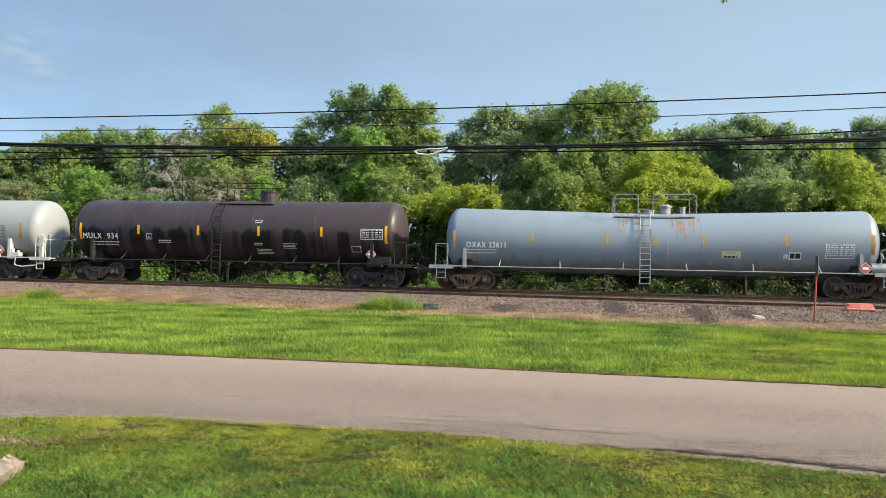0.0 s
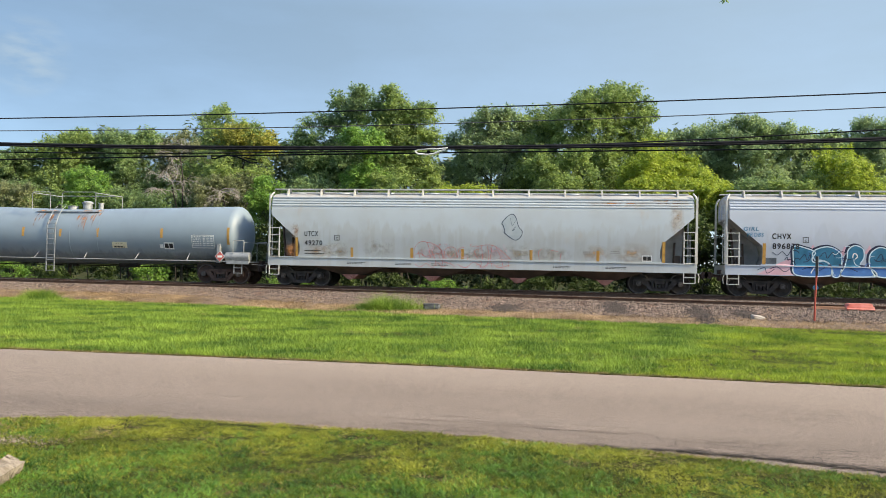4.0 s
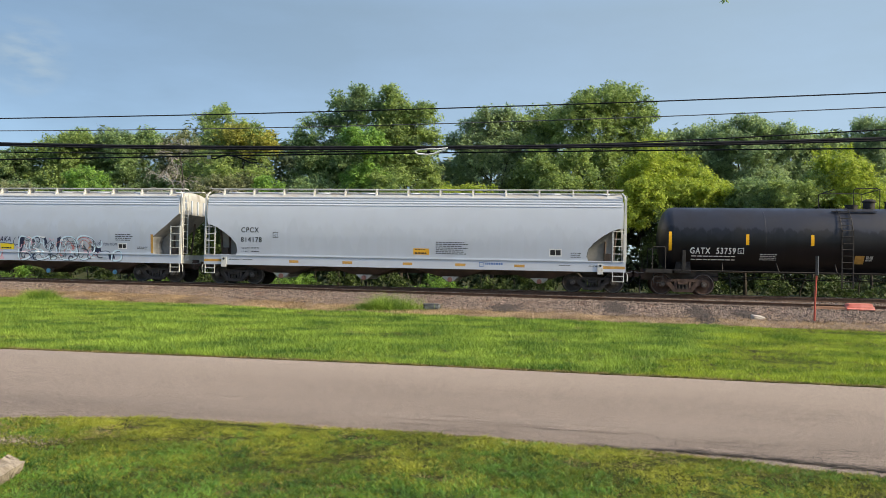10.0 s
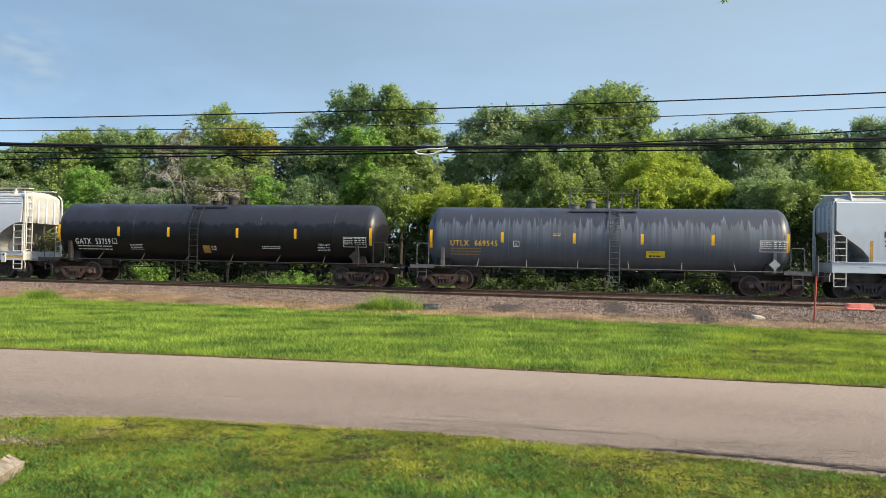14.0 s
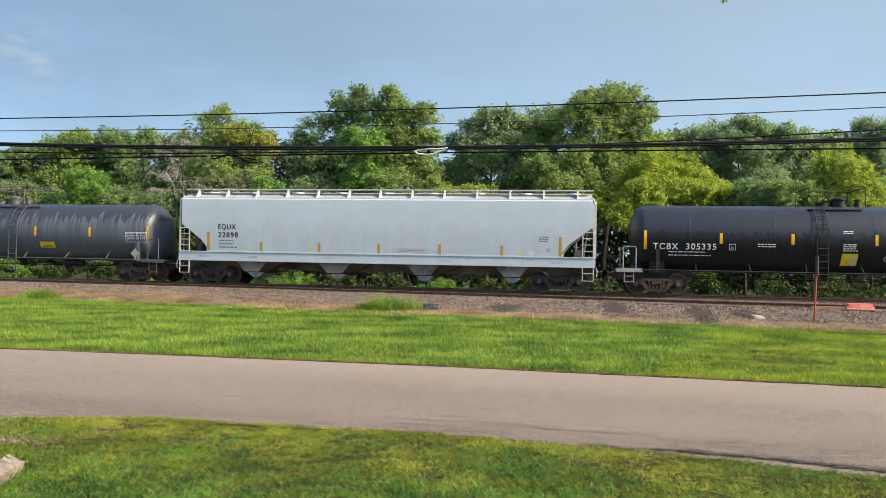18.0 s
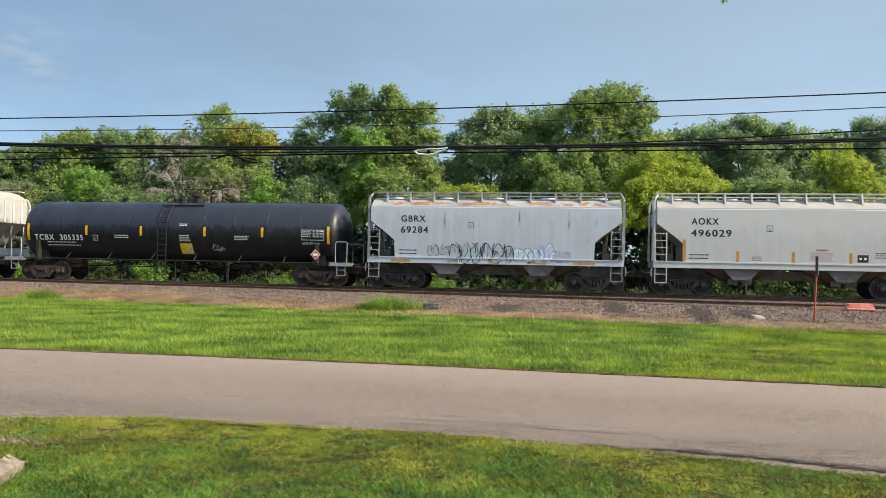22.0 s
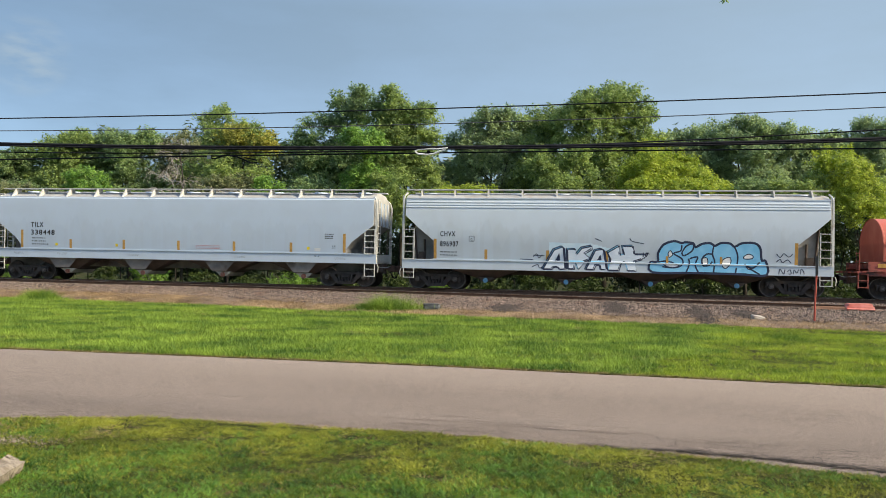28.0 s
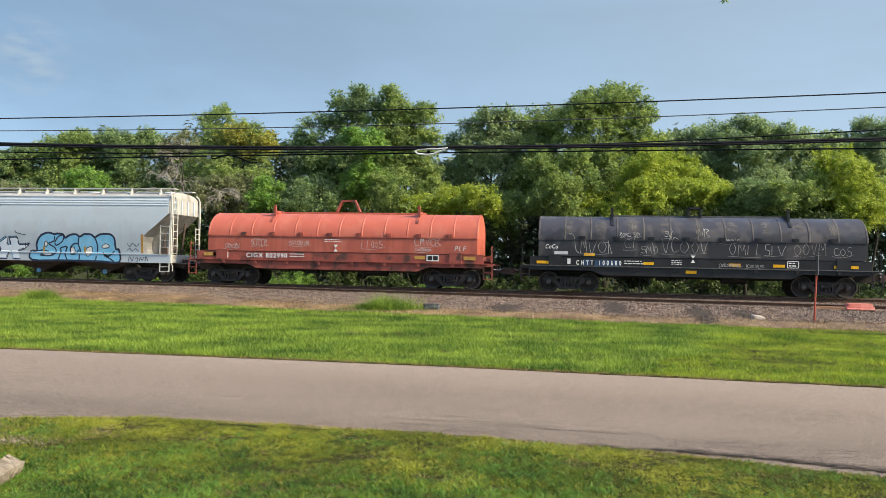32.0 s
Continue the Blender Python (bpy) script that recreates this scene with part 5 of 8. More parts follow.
def smooth_line(pts, n=6, closed=False):
    """Points along a smooth curve through pts."""
    P = [Vector(p) for p in pts]
    k = len(P)
    out = []
    for i in range(k if closed else k - 1):
        if closed:
            a, b, c, d = P[(i - 1) % k], P[i], P[(i + 1) % k], P[(i + 2) % k]
        else:
            a, b, c, d = P[max(0, i - 1)], P[i], P[i + 1], P[min(k - 1, i + 2)]
        for j in range(n):
            t = j / n
            out.append(tuple(0.5 * ((2 * b) + (c - a) * t + (2 * a - 5 * b + 4 * c - d) * t * t + (3 * b - 3 * c + d - a) * t ** 3)))
    out.append(out[0] if closed else tuple(P[-1]))
    return out


def placard(side, x, z, w=0.33, holder="grey_steel", red=True, post=None):
    """Diamond hazard placard on a small holder."""
    y = -max(side.half(z), 1.47) - 0.03
    if post:
        part("placard_post", M().box(x - 0.03, x + 0.03, y, y + 0.03, post, z), holder, side.car)
    m = M().prism([(x - w * 0.78, z), (x, z - w * 0.78), (x + w * 0.78, z), (x, z + w * 0.78)], y - 0.012, y)
    pl = part("placard", m, "white_paint" if red else holder, side.car, "diamond hazard placard" if red else "empty diamond placard holder")
    if red:
        k = 0.68
        part("placard_face", M().prism([(x - w * k, z), (x, z - w * k), (x + w * k, z), (x, z + w * k)], y - 0.016, y - 0.012), "placard_red", pl)
        part("placard_band", M().box(x - w * 0.36, x + w * 0.36, y - 0.02, y - 0.016, z - 0.05, z + 0.05), "lettering_white", pl)


surf("placard_red", (0.5, 0.08, 0.07), (0.6, 0.14, 0.12), 6, 0.5)


def new_car(name, P, label, category):
    car = thing(name, pose(P, YC, ZR), label, category, "cars of the freight train")
    CARS.append((car, P))
    return car


def tank_car(name, P, label, paint, R, zc, half, tr, tone, metal, dome="single", seam_x=(), ladder_x=0.0, plat=(-0.9, 1.3), strip="reflective_yellow", strips=(), rail_mat="steel_dark", striker=None, platform_mat=None, fittings=True, sag=0.0):
    """Tank car: shell with domed heads, saddles, walkway pipes, ladder, top platform and fittings."""
    car = new_car(name, P, label, "tank car")
    striker = striker or half + 0.55
    head = 0.62
    n = 72
    prof = [(-half, 0.02)]
    for i in range(1, 9):
        t = math.pi / 2 * i / 8
        prof.append((-half + head * (1 - math.cos(t)), R * math.sin(t)))
    prof += [(-half + head + 0.02, R + 0.004)]
    full = prof + [(-x, r) for x, r in reversed(prof)]
    if sag:
        prof += [(-half * 0.6, R + 0.004), (-half * 0.3, R + 0.004), (-half * 0.08, R + 0.004)]
        full = prof + [(-x, r) for x, r in reversed(prof)]

    def drop(x):
        return sag * (1 - abs(x) / half)
    m = M().loft([[(x, r * math.cos(6.2832 * i / n), zc - drop(x) + r * math.sin(6.2832 * i / n)) for i in range(n)] for x, r in full])
    part("tank", m, paint, car)
    for sx in seam_x:
        part("seam", M().loft([[(sx + dx, (R + h) * math.cos(6.2832 * i / n), zc - drop(sx) + (R + h) * math.sin(6.2832 * i / n)) for i in range(n)] for dx, h in ((-0.03, 0.0), (-0.02, 0.008), (0.02, 0.008), (0.03, 0.0))], caps=False), paint, car)
    side = Side(car, lambda z: math.sqrt(max(0.05, (R + 0.005) ** 2 - (z - zc) ** 2)))
    side.drop, side.curved = drop, True
    # stub sills, saddles and end platforms
    pm = platform_mat or metal
    for s in (-1, 1):
        part("stub_sill", M().box(min(s * (tr - 1.6), s * striker), max(s * (tr - 1.6), s * striker), -0.3, 0.3, 0.62, 1.05), "steel_dark" if tone != "truck_rust" else "under_brown", car)
        sm = M().prism([(s * tr - 0.35, 0.95), (s * tr + 0.35, 0.95), (s * tr + 0.28, zc - R * 0.55), (s * tr - 0.28, zc - R * 0.55)], -R * 0.72, R * 0.72)
        part("saddle", sm, "steel_dark", car)
        wing = M().box(s * tr - 0.07, s * tr + 0.07, -R - 0.02, -R + 0.25, 1.0, zc - R * 0.35)
        part("saddle_bracket", wing, metal, car)
        xe = sorted((s * (half - 0.55), s * (striker + 0.02)))
        part("end_platform", M().box(xe[0], xe[1], -1.5, 1.5, 1.03, 1.09), pm, car, "end walkway platform")
        part("edge_beam", M().box(xe[0], xe[1], -1.54, -1.48, 0.95, 1.12), pm, car)
        hx = s * (half + 0.28)
        for yy in (-1.46, 1.46):
            part("handrail", M().tube([(hx - s * 0.55, yy, 1.09), (hx - s * 0.55, yy, 2.0), (hx - s * 0.5, yy, 2.08), (hx - s * 0.02, yy, 2.08), (hx, yy, 2.0), (hx, yy, 1.09)], 0.022, 6), pm, car)
        part("end_rail", M().tube([(hx, -1.46, 2.0), (hx, 1.46, 2.0)], 0.02, 6), pm, car)
        st = s * (half + 0.02)
        m2 = M()
        for dx in (-0.2, 0.2):
            m2.box(st + dx - 0.018, st + dx + 0.018, -1.5, -1.47, 0.5, 1.05)
        for zz in (0.51, 0.76):
            m2.box(st - 0.2, st + 0.2, -1.51, -1.46, zz, zz + 0.03)
        part("step", m2, pm, car, "stirrup step")
        coupler(car, s * striker, s)
        truck(car, s * tr, tone)
    # walkway pipe along the side with hangers
    for yy in (-R - 0.06, R + 0.06):
        part("side_pipe", M().cyl((-half + 0.5, yy, 1.07), (half - 0.5, yy, 1.07), 0.024, 8), metal, car)
    nh = 6
    for i in range(nh):
        hx = -tr + 1.6 + (2 * tr - 3.2) * i / (nh - 1)
        z2 = 1.45
        part("hanger", M().tube([(hx, -R - 0.05, 1.07), (hx - 0.04 * (1 if i % 2 else -1), -side.half(z2) - 0.02, z2)], 0.024, 5), metal, car)
    # bottom outlet and brake gear
    part("outlet_valve", M().cyl((0, 0, zc - R - 0.32), (0, 0, zc - R + 0.1), 0.16, 12).box(-0.22, 0.22, -0.22, 0.22, zc - R - 0.2, zc - R - 0.14), "steel_dark", car)
    part("brake_rod", M().cyl((-tr + 0.6, -0.35, 0.82), (tr - 0.6, -0.35, 0.82), 0.02, 6).cyl((-tr + 0.6, 0.3, 0.74), (tr - 0.6, 0.3, 0.74), 0.025, 6), "steel_dark", car)
    part("brake_reservoir", M().cyl((2.6, -0.2, 0.84), (3.6, -0.2, 0.84), 0.16, 12), "steel_dark", car)
    # top platform, rails, manway, ladder
    a, b = plat
    ztop = zc + R - sag * 0.92
    zp = ztop - 0.02
    for s in (-1, 1):
        part("top_walkway", M().box(a, b, s * 0.8 - 0.06, s * 0.8 + 0.06, zp - 0.17, zp - 0.145), metal, car)
        rails = []
        x0, x1 = a, b
        gapx = ladder_x
        if s < 0:
            segs = [(x0, gapx - 0.32), (gapx + 0.32, x1)]
        else:
            segs = [(x0, x1)]
        for u, w in segs:
            if w - u > 0.35:
                rm_ = M().tube([(u, s * 1.18, zp - 0.08), (u, s * 1.18, zp + 0.72), (u + 0.08, s * 1.18, zp + 0.8), (w - 0.08, s * 1.18, zp + 0.8), (w, s * 1.18, zp + 0.72), (w, s * 1.18, zp - 0.08)], 0.019, 6)
                part("safety_rail", rm_, metal, car)
    for u in (a, b):
        part("safety_rail", M().tube([(u, -1.18, zp + 0.76), (u, 1.18, zp + 0.76)], 0.022, 6), metal, car)
    dx = 0.55 if dome != "left" else -0.55
    mw = M()
    prof2 = [(0.0, 0.23), (0.28, 0.23), (0.3, 0.27), (0.37, 0.27), (0.39, 0.23), (0.44, 0.16)]
    mw.loft([[(dx + r * math.cos(6.2832 * i / 20), r * math.sin(6.2832 * i / 20), zp + h) for i in range(20)] for h, r in prof2])
    if fittings:
        part("manway", mw, metal, car, "round manway cover on top")
    part("vent_valve", M().cyl((dx + 0.75, 0, zp - 0.02), (dx + 0.75, 0, zp + 0.3), 0.12, 12).cyl((dx + 0.75, 0, zp + 0.3), (dx + 0.75, 0, zp + 0.34), 0.15, 12), metal, car)
    if fittings:
        part("hatch", M().cyl((dx - 0.75, -0.1, zp - 0.02), (dx - 0.75, -0.1, zp + 0.14), 0.25, 16).cyl((dx - 0.75, -0.1, zp + 0.14), (dx - 0.75, -0.1, zp + 0.18), 0.28, 16), metal, car)
    # ladder follows the shell at the top
    ys = -R - 0.1
    ladder(car, ladder_x - 0.22, ladder_x + 0.22, ys, 0.42, zc + 0.45, 10, metal)
    top = M()
    for ddx in (-0.22, 0.22):
        pts = [(ladder_x + ddx, -math.cos(t) * (R + 0.09), zc + math.sin(t) * (R + 0.09)) for t in [0.25 + 0.2 * k for k in range(5)]]
        top.tube(pts, 0.022, 5)
    lt = part("ladder_top", top, metal, car)
    for k in range(4):
        t = 0.42 + 0.24 * k
        part("rung", M().cyl((ladder_x - 0.22, -math.cos(t) * (R + 0.1), zc + math.sin(t) * (R + 0.1)), (ladder_x + 0.22, -math.cos(t) * (R + 0.1), zc + math.sin(t) * (R + 0.1)), 0.018, 5), metal, lt)
    # reflective strips
    for i, sx in enumerate(strips):
        ends = i in (0, len(strips) - 1)
        side.plate(sx, zc - (0.12 if ends else 0.02), 0.13, 0.82 if ends else 0.46, strip, "reflector", "upright yellow reflective strip")
    return car, side


def hopper_car(name, P, label, levels, half, tr, paint, tone, bays, gate, metal, roof_z, sill, walk_posts, post_top, reflect=(), reflect_mat="reflective_faded", under="under_brown", sill_reflect=(), groove=(), ladder_z=2.75, inset=1.3, gate_z=0.42, sill_half=None, eave=(4.24, 1.3), shear=False, roof_mat="roof_dusty_dimmed"):
    """Covered hopper: levels are (z, half width, end inset), from the sill up to the roof's ridge."""
    car = new_car(name, P, label, "hopper car")
    zs, ws, ins = zip(*levels)
    side = Side(car, lambda z: float(np.interp(z, zs, ws)) if z > sill[1] + 0.01 else float((sill_half or 1.5) + 0.012))
    e = half - 0.14
    m = M()
    loops = [[(-(e - i_), -w, z), (e - i_, -w, z), (e - i_, w, z), (-(e - i_), w, z)] for z, w, i_ in levels]
    m.v = [p for lp in loops for p in lp]
    slopes = (M(), M())
    ends = (M(), M())
    roof = M()
    top_k = max(k for k in range(len(levels)) if levels[k][1] > 1.43)
    for k in range(len(loops) - 1):
        q = 4 * k
        if k >= top_k:
            for a, b in ((0, 1), (2, 3)):
                roof.add([m.v[q + a], m.v[q + b], m.v[q + b + 4], m.v[q + a + 4]], [(0, 1, 2, 3)])
        else:
            m.f += [(q, q + 1, q + 5, q + 4), (q + 2, q + 3, q + 7, q + 6)]
        for j, (u, w_) in enumerate(((3, 0), (1, 2))):
            (slopes if levels[k][2] > 0.1 else ends)[j].add([m.v[q + u], m.v[q + w_], m.v[q + w_ + 4], m.v[q + u + 4]], [(0, 1, 2, 3)])
    m.f.append((0, 3, 2, 1))
    roof.add(m.v[-4:], [(0, 1, 2, 3)])
    part("body", m, paint, car)
    # roof gets a darker tone than the sides to hold back top light
    part("roof", roof, roof_mat, car, "dusty roof sheet toned down against the light from above")
    for em in ends:
        part("end_wall", em, "end_dusty_dimmed", car, "flat end wall")
    for s in (-1, 1):
        for yy in (-0.95, -0.32, 0.32, 0.95):
            part("end_stiffener", M().box(min(s * e, s * (e + 0.06)), max(s * e, s * (e + 0.06)), yy - 0.05, yy + 0.05, min(z for z, w, i_ in levels if i_ < 0.1) + 0.03, levels[top_k][0] - 0.12), paint, car)
    ez, ew = levels[top_k][0], levels[top_k][1]
    for s in (-1, 1):
        part("eave_lip", M().box(-e, e, min(s * ew, s * (ew + 0.035)), max(s * ew, s * (ew + 0.035)), ez - 0.035, ez + 0.01), paint, car)
    for sm in slopes:
        part("slope_sheet", sm, "slope_shade_grey", car, "sloping end sheet in a grey darkened for shade")
    if shear:
        for s in (-1, 1):
            edge = [(s * (e - i_ + 0.02), z) for z, w, i_ in levels if i_ > 0.3]
            part("shear_plate", M().prism(edge + [(s * (half - 0.42), levels[6][0]), (s * (half - 0.42), sill[1])], -0.5, -0.47), "slope_shade_grey", car, "grey shear plate under the slope sheet")
    # weld seams on the side sheets
    nse = int(half * 2 / 2.45)
    zb = sill[1]
    ze = levels[-3][0]
    for i in range(nse):
        sx = -half + (i + 1) * 2 * half / (nse + 1)
        sm = M()
        zz = np.linspace(zb + 0.02, ze - 0.05, 8)
        sm.loft([[(sx - 0.012, -side.half(z) - 0.001, z), (sx, -side.half(z) - 0.0025, z), (sx + 0.012, -side.half(z) - 0.001, z)] for z in zz], caps=False, closed=False)
        part("seam", sm, paint, car)
    for gz in groove:
        part("rib", M().loft([[(x, -side.half(gz + d) - h, gz + d) for d, h in ((-0.035, 0.0), (-0.02, 0.022), (0.02, 0.022), (0.035, 0.0))] for x in (-e + 0.03, e - 0.03)], caps=False, closed=False), paint, car, "pressed rib under the eave")
    # side sills, centre sill
    sh = sill_half or 1.5
    for s in (-1, 1):
        yo, yi, yf, z0, z1 = s * (sh + 0.012), s * sh, s * (sh - 0.12), sill[0] - 0.004, sill[1] + 0.004
        ring = [(yo, z0), (yo, z1), (yf, z1), (yf, z1 - 0.034), (yi, z1 - 0.034), (yi, z0 + 0.034), (yf, z0 + 0.034), (yf, z0)]
        part("side_sill", M().loft([[(x, y_, z_) for y_, z_ in (ring if s < 0 else ring[::-1])] for x in (-half, half)]), paint, car)
        part("sill_lip", M().box(-half + 0.6, half - 0.6, min(s * (sh + 0.045), s * (sh + 0.014)), max(s * (sh + 0.045), s * (sh + 0.014)), z1 - 0.045, z1 - 0.005), paint, car)
    part("centre_sill", M().box(-half, half, -0.32, 0.32, 0.7, 1.1), under, car)
    # discharge bays
    nb = len(bays)
    for bx_, bw in bays:
        hb = M().loft([[(bx_ - bw, -1.35, sill[0] + 0.25), (bx_ + bw, -1.35, sill[0] + 0.25), (bx_ + bw, 1.35, sill[0] + 0.25), (bx_ - bw, 1.35, sill[0] + 0.25)],
                       [(bx_ - bw * 0.96, -1.33, sill[0] + 0.02), (bx_ + bw * 0.96, -1.33, sill[0] + 0.02), (bx_ + bw * 0.96, 1.33, sill[0] + 0.02), (bx_ - bw * 0.96, 1.33, sill[0] + 0.02)],
                       [(bx_ - 0.42, -0.75, gate_z + 0.12), (bx_ + 0.42, -0.75, gate_z + 0.12), (bx_ + 0.42, 0.75, gate_z + 0.12), (bx_ - 0.42, 0.75, gate_z + 0.12)]])
        # dirty underside brown, deepened to paint in the shade below the car
        bay = part("discharge_bay", hb, "under_brown", car, "sloping discharge hopper")
        if under == "under_grey":
            zt, zl = sill[0] + 0.02, gate_z + 0.2
            part("bay_front", M().prism([(bx_ - 0.8, zt), (bx_ + 0.8, zt), (bx_ + 0.36, zl), (bx_ - 0.36, zl)], -1.37, -1.34), under, bay, "grey front sheet of the hopper")
        g = M().prism([(bx_ - 0.4, gate_z + 0.16), (bx_ + 0.4, gate_z + 0.16), (bx_ + 0.14, gate_z - 0.06), (bx_ - 0.14, gate_z - 0.06)], -0.9, 0.9)
        part("outlet_gate", g, "under_grey" if gate == "steel_dark" else gate if paint == "paint_hopper_dirty" else "under_brown" if gate == "gate_blue" and under == "under_brown" else "white_steel", bay)
        part("outlet_cap", M().cyl((bx_, -0.98, gate_z + 0.02), (bx_, -0.88, gate_z + 0.02), 0.11, 14).cyl((bx_, -1.02, gate_z + 0.02), (bx_, -0.98, gate_z + 0.02), 0.05, 8), gate, bay, "round coloured outlet cap")
    # ends: posts, platforms, ladders, steps, couplers, trucks
    for s in (-1, 1):
        xe = s * (half - 0.03)
        for yy in (-sh + 0.03, sh - 0.03):
            pm = M().box(xe - 0.04, xe + 0.04, yy - 0.03, yy + 0.03, sill[0], post_top - 0.28)
            pm.tube([(xe, yy, post_top - 0.3), (xe - s * 0.05, yy * 0.97, post_top - 0.12), (xe - s * 0.14, yy * 0.9, post_top)], 0.04, 6)
            part("corner_post", pm, metal, car)
        part("end_platform", M().box(min(s * (half - inset), s * half), max(s * (half - inset), s * half), -sh, sh, sill[0] + 0.08, sill[0] + 0.13), metal, car)
        part("end_sill", M().box(min(xe, xe - s * 0.1), max(xe, xe - s * 0.1), -sh, sh, sill[0], sill[1] - 0.02), metal, car)
        # support frame under the slope sheet
        for yy in (-0.55, 0.55):
            fr = M()
            fr.cyl((s * (half - 0.55), yy, sill[0] + 0.12), (s * (half - 0.35), yy, ladder_z + 0.2), 0.05, 6)
            fr.cyl((s * (half - 0.9), yy, sill[0] + 0.12), (s * (half - 0.85), yy, ladder_z - 0.45), 0.05, 6)
            part("slope_support", fr, under, car)
        part("brake_gear", M().cyl((s * (half - 0.75), -0.5, sill[1] + 0.2), (s * (half - 0.75), 0.4, sill[1] + 0.2), 0.17, 12).box(s * (half - 0.75) - 0.14, s * (half - 0.75) + 0.14, -0.75, -0.55, sill[1], sill[1] + 0.35), under, car)
        u, w = sorted((s * (half - 0.07), s * (half - 0.55)))
        ladder(car, u, w, -sh - 0.035, sill[1] - 0.04, ladder_z, 5, metal)
        end_ladder(car, s * (half + 0.03), -sh + 0.12, -sh + 0.55, sill[1], post_top - 0.1, 9, metal)
        end_ladder(car, s * (half + 0.03), sh - 0.55, sh - 0.12, sill[1], ladder_z, 6, metal)
        stp = M()
        for xx in (u, w):
            stp.box(xx - 0.018, xx + 0.018, -sh - 0.02, -sh + 0.015, 0.5, sill[0])
        for zz in (0.5, 0.5 + (sill[0] - 0.5) * 0.55):
            stp.box(u, w, -sh - 0.03, -sh + 0.02, zz, zz + 0.03)
        part("step", stp, metal, car, "stirrup step")
        part("cut_lever", M().tube([(s * (half + 0.05), -sh, sill[0] - 0.02), (s * (half + 0.1), -sh + 0.02, sill[0] - 0.15), (s * (half + 0.08), -sh + 0.03, sill[0] - 0.4)], 0.02, 5), metal, car)
        coupler(car, s * (half - 0.05), s)
        truck(car, s * tr, tone)
    # roof: running boards on brackets, hatches between them
    L = half - 0.1
    for s in (-1, 1):
        part("running_board", M().box(-L, L, s * 0.92 - 0.2, s * 0.92 + 0.2, roof_z, roof_z + 0.04), metal, car, "roof walkway")
    zr_, wr_ = eave
    bmesh_ = M().add([(dx, y, z) for dx in (-0.032, 0.032) for y, z in ((-wr_, zr_), (-1.12, roof_z + 0.02), (-0.75, roof_z + 0.02), (-0.75, roof_z - 0.14), (-wr_ + 0.15, zr_ - 0.02))],
                     [(0, 1, 2, 3, 4), (9, 8, 7, 6, 5), (0, 5, 6, 1), (1, 6, 7, 2), (2, 7, 8, 3), (3, 8, 9, 4), (4, 9, 5, 0)]).mesh("bracket", metal)
    for px_ in walk_posts:
        part("bracket", bmesh_, None, car, at=pose(px_, 0, 0))
        part("bracket", bmesh_, None, car, at=pose(px_, 0, 0, 0, 0, 180))
    nh = max(4, int(half * 2 / 2.0))
    for i in range(nh):
        hx = -half + 1.0 + (2 * half - 2.0) * i / (nh - 1)
        part("roof_hatch", M().cyl((hx, 0, levels[-1][0] - 0.02), (hx, 0, levels[-1][0] + 0.05), 0.32, 16), paint, car)
    for rx_, rh_ in reflect:
        side.plate(rx_, sill[1] + rh_ / 2 + 0.03, 0.13, rh_, reflect_mat, "reflector", "upright yellow reflective strip", lift=0.009, tilt=0.0)
    for rx_, rw_ in sill_reflect:
        side.plate(rx_, (sill[0] + sill[1]) / 2 - 0.04, rw_, 0.12, "reflective_faded", "reflector", "level yellow reflective strip", lift=0.009)
    return car, side

# ------------------------------------------------------------------ the cars of this train, front to back
streaked("paint_silver", (0.29, 0.32, 0.325), (0.26, 0.29, 0.295), (0.28, 0.29, 0.3), 1.4, 2.2, 3.0, 0.35, 0.4)
streaked("paint_brown", (0.056, 0.043, 0.048), (0.048, 0.037, 0.042), (0.004, 0.004, 0.005), 1.7, 2.95, 1.0, 1.0, 0.42, spec=0.35, rust=(0.085, 0.06, 0.06), rust_thr=(0.6, 0.9))
streaked("paint_blue_grey", (0.22, 0.28, 0.33), (0.17, 0.215, 0.26), (0.14, 0.165, 0.19), 0.9, 1.7, 2.5, 0.3, 0.45, rust=(0.25, 0.2, 0.17), rust_thr=(0.7, 0.9), spec=0.5)
streaked("paint_hopper_dirty", (0.47, 0.525, 0.56), (0.45, 0.495, 0.52), (0.33, 0.3, 0.26), 1.4, 3.4, 1.2, 0.25, 0.5, rust=(0.455, 0.325, 0.214), rust_thr=(0.66, 0.95))
streaked("paint_hopper_grey", (0.475, 0.528, 0.610), (0.446, 0.497, 0.578), (0.38, 0.39, 0.4), 1.4, 3.4, 1.0, 0.2, 0.48)
streaked("paint_hopper_white", (0.525, 0.563, 0.626), (0.495, 0.533, 0.594), (0.426, 0.447, 0.482), 1.4, 3.4, 1.0, 0.2, 0.45)
streaked("paint_hopper_blue", (0.5, 0.585, 0.68), (0.48, 0.565, 0.66), (0.42, 0.47, 0.52), 1.6, 3.4, 1.0, 0.2, 0.4)
streaked("paint_hopper_pale", (0.525, 0.599, 0.663), (0.495, 0.568, 0.631), (0.4, 0.42, 0.42), 1.6, 3.4, 1.0, 0.2, 0.45)
streaked("paint_hopper_stained", (0.515, 0.558, 0.626), (0.495, 0.543, 0.610), (0.4, 0.42, 0.42), 2.2, 3.9, 2.2, 0.35, 0.5, rust=(0.416, 0.254, 0.182), rust_thr=(0.66, 0.9))
streaked("paint_hopper_cream", (0.554, 0.568, 0.556), (0.535, 0.548, 0.535), (0.416, 0.416, 0.396), 1.4, 3.4, 1.2, 0.22, 0.48)
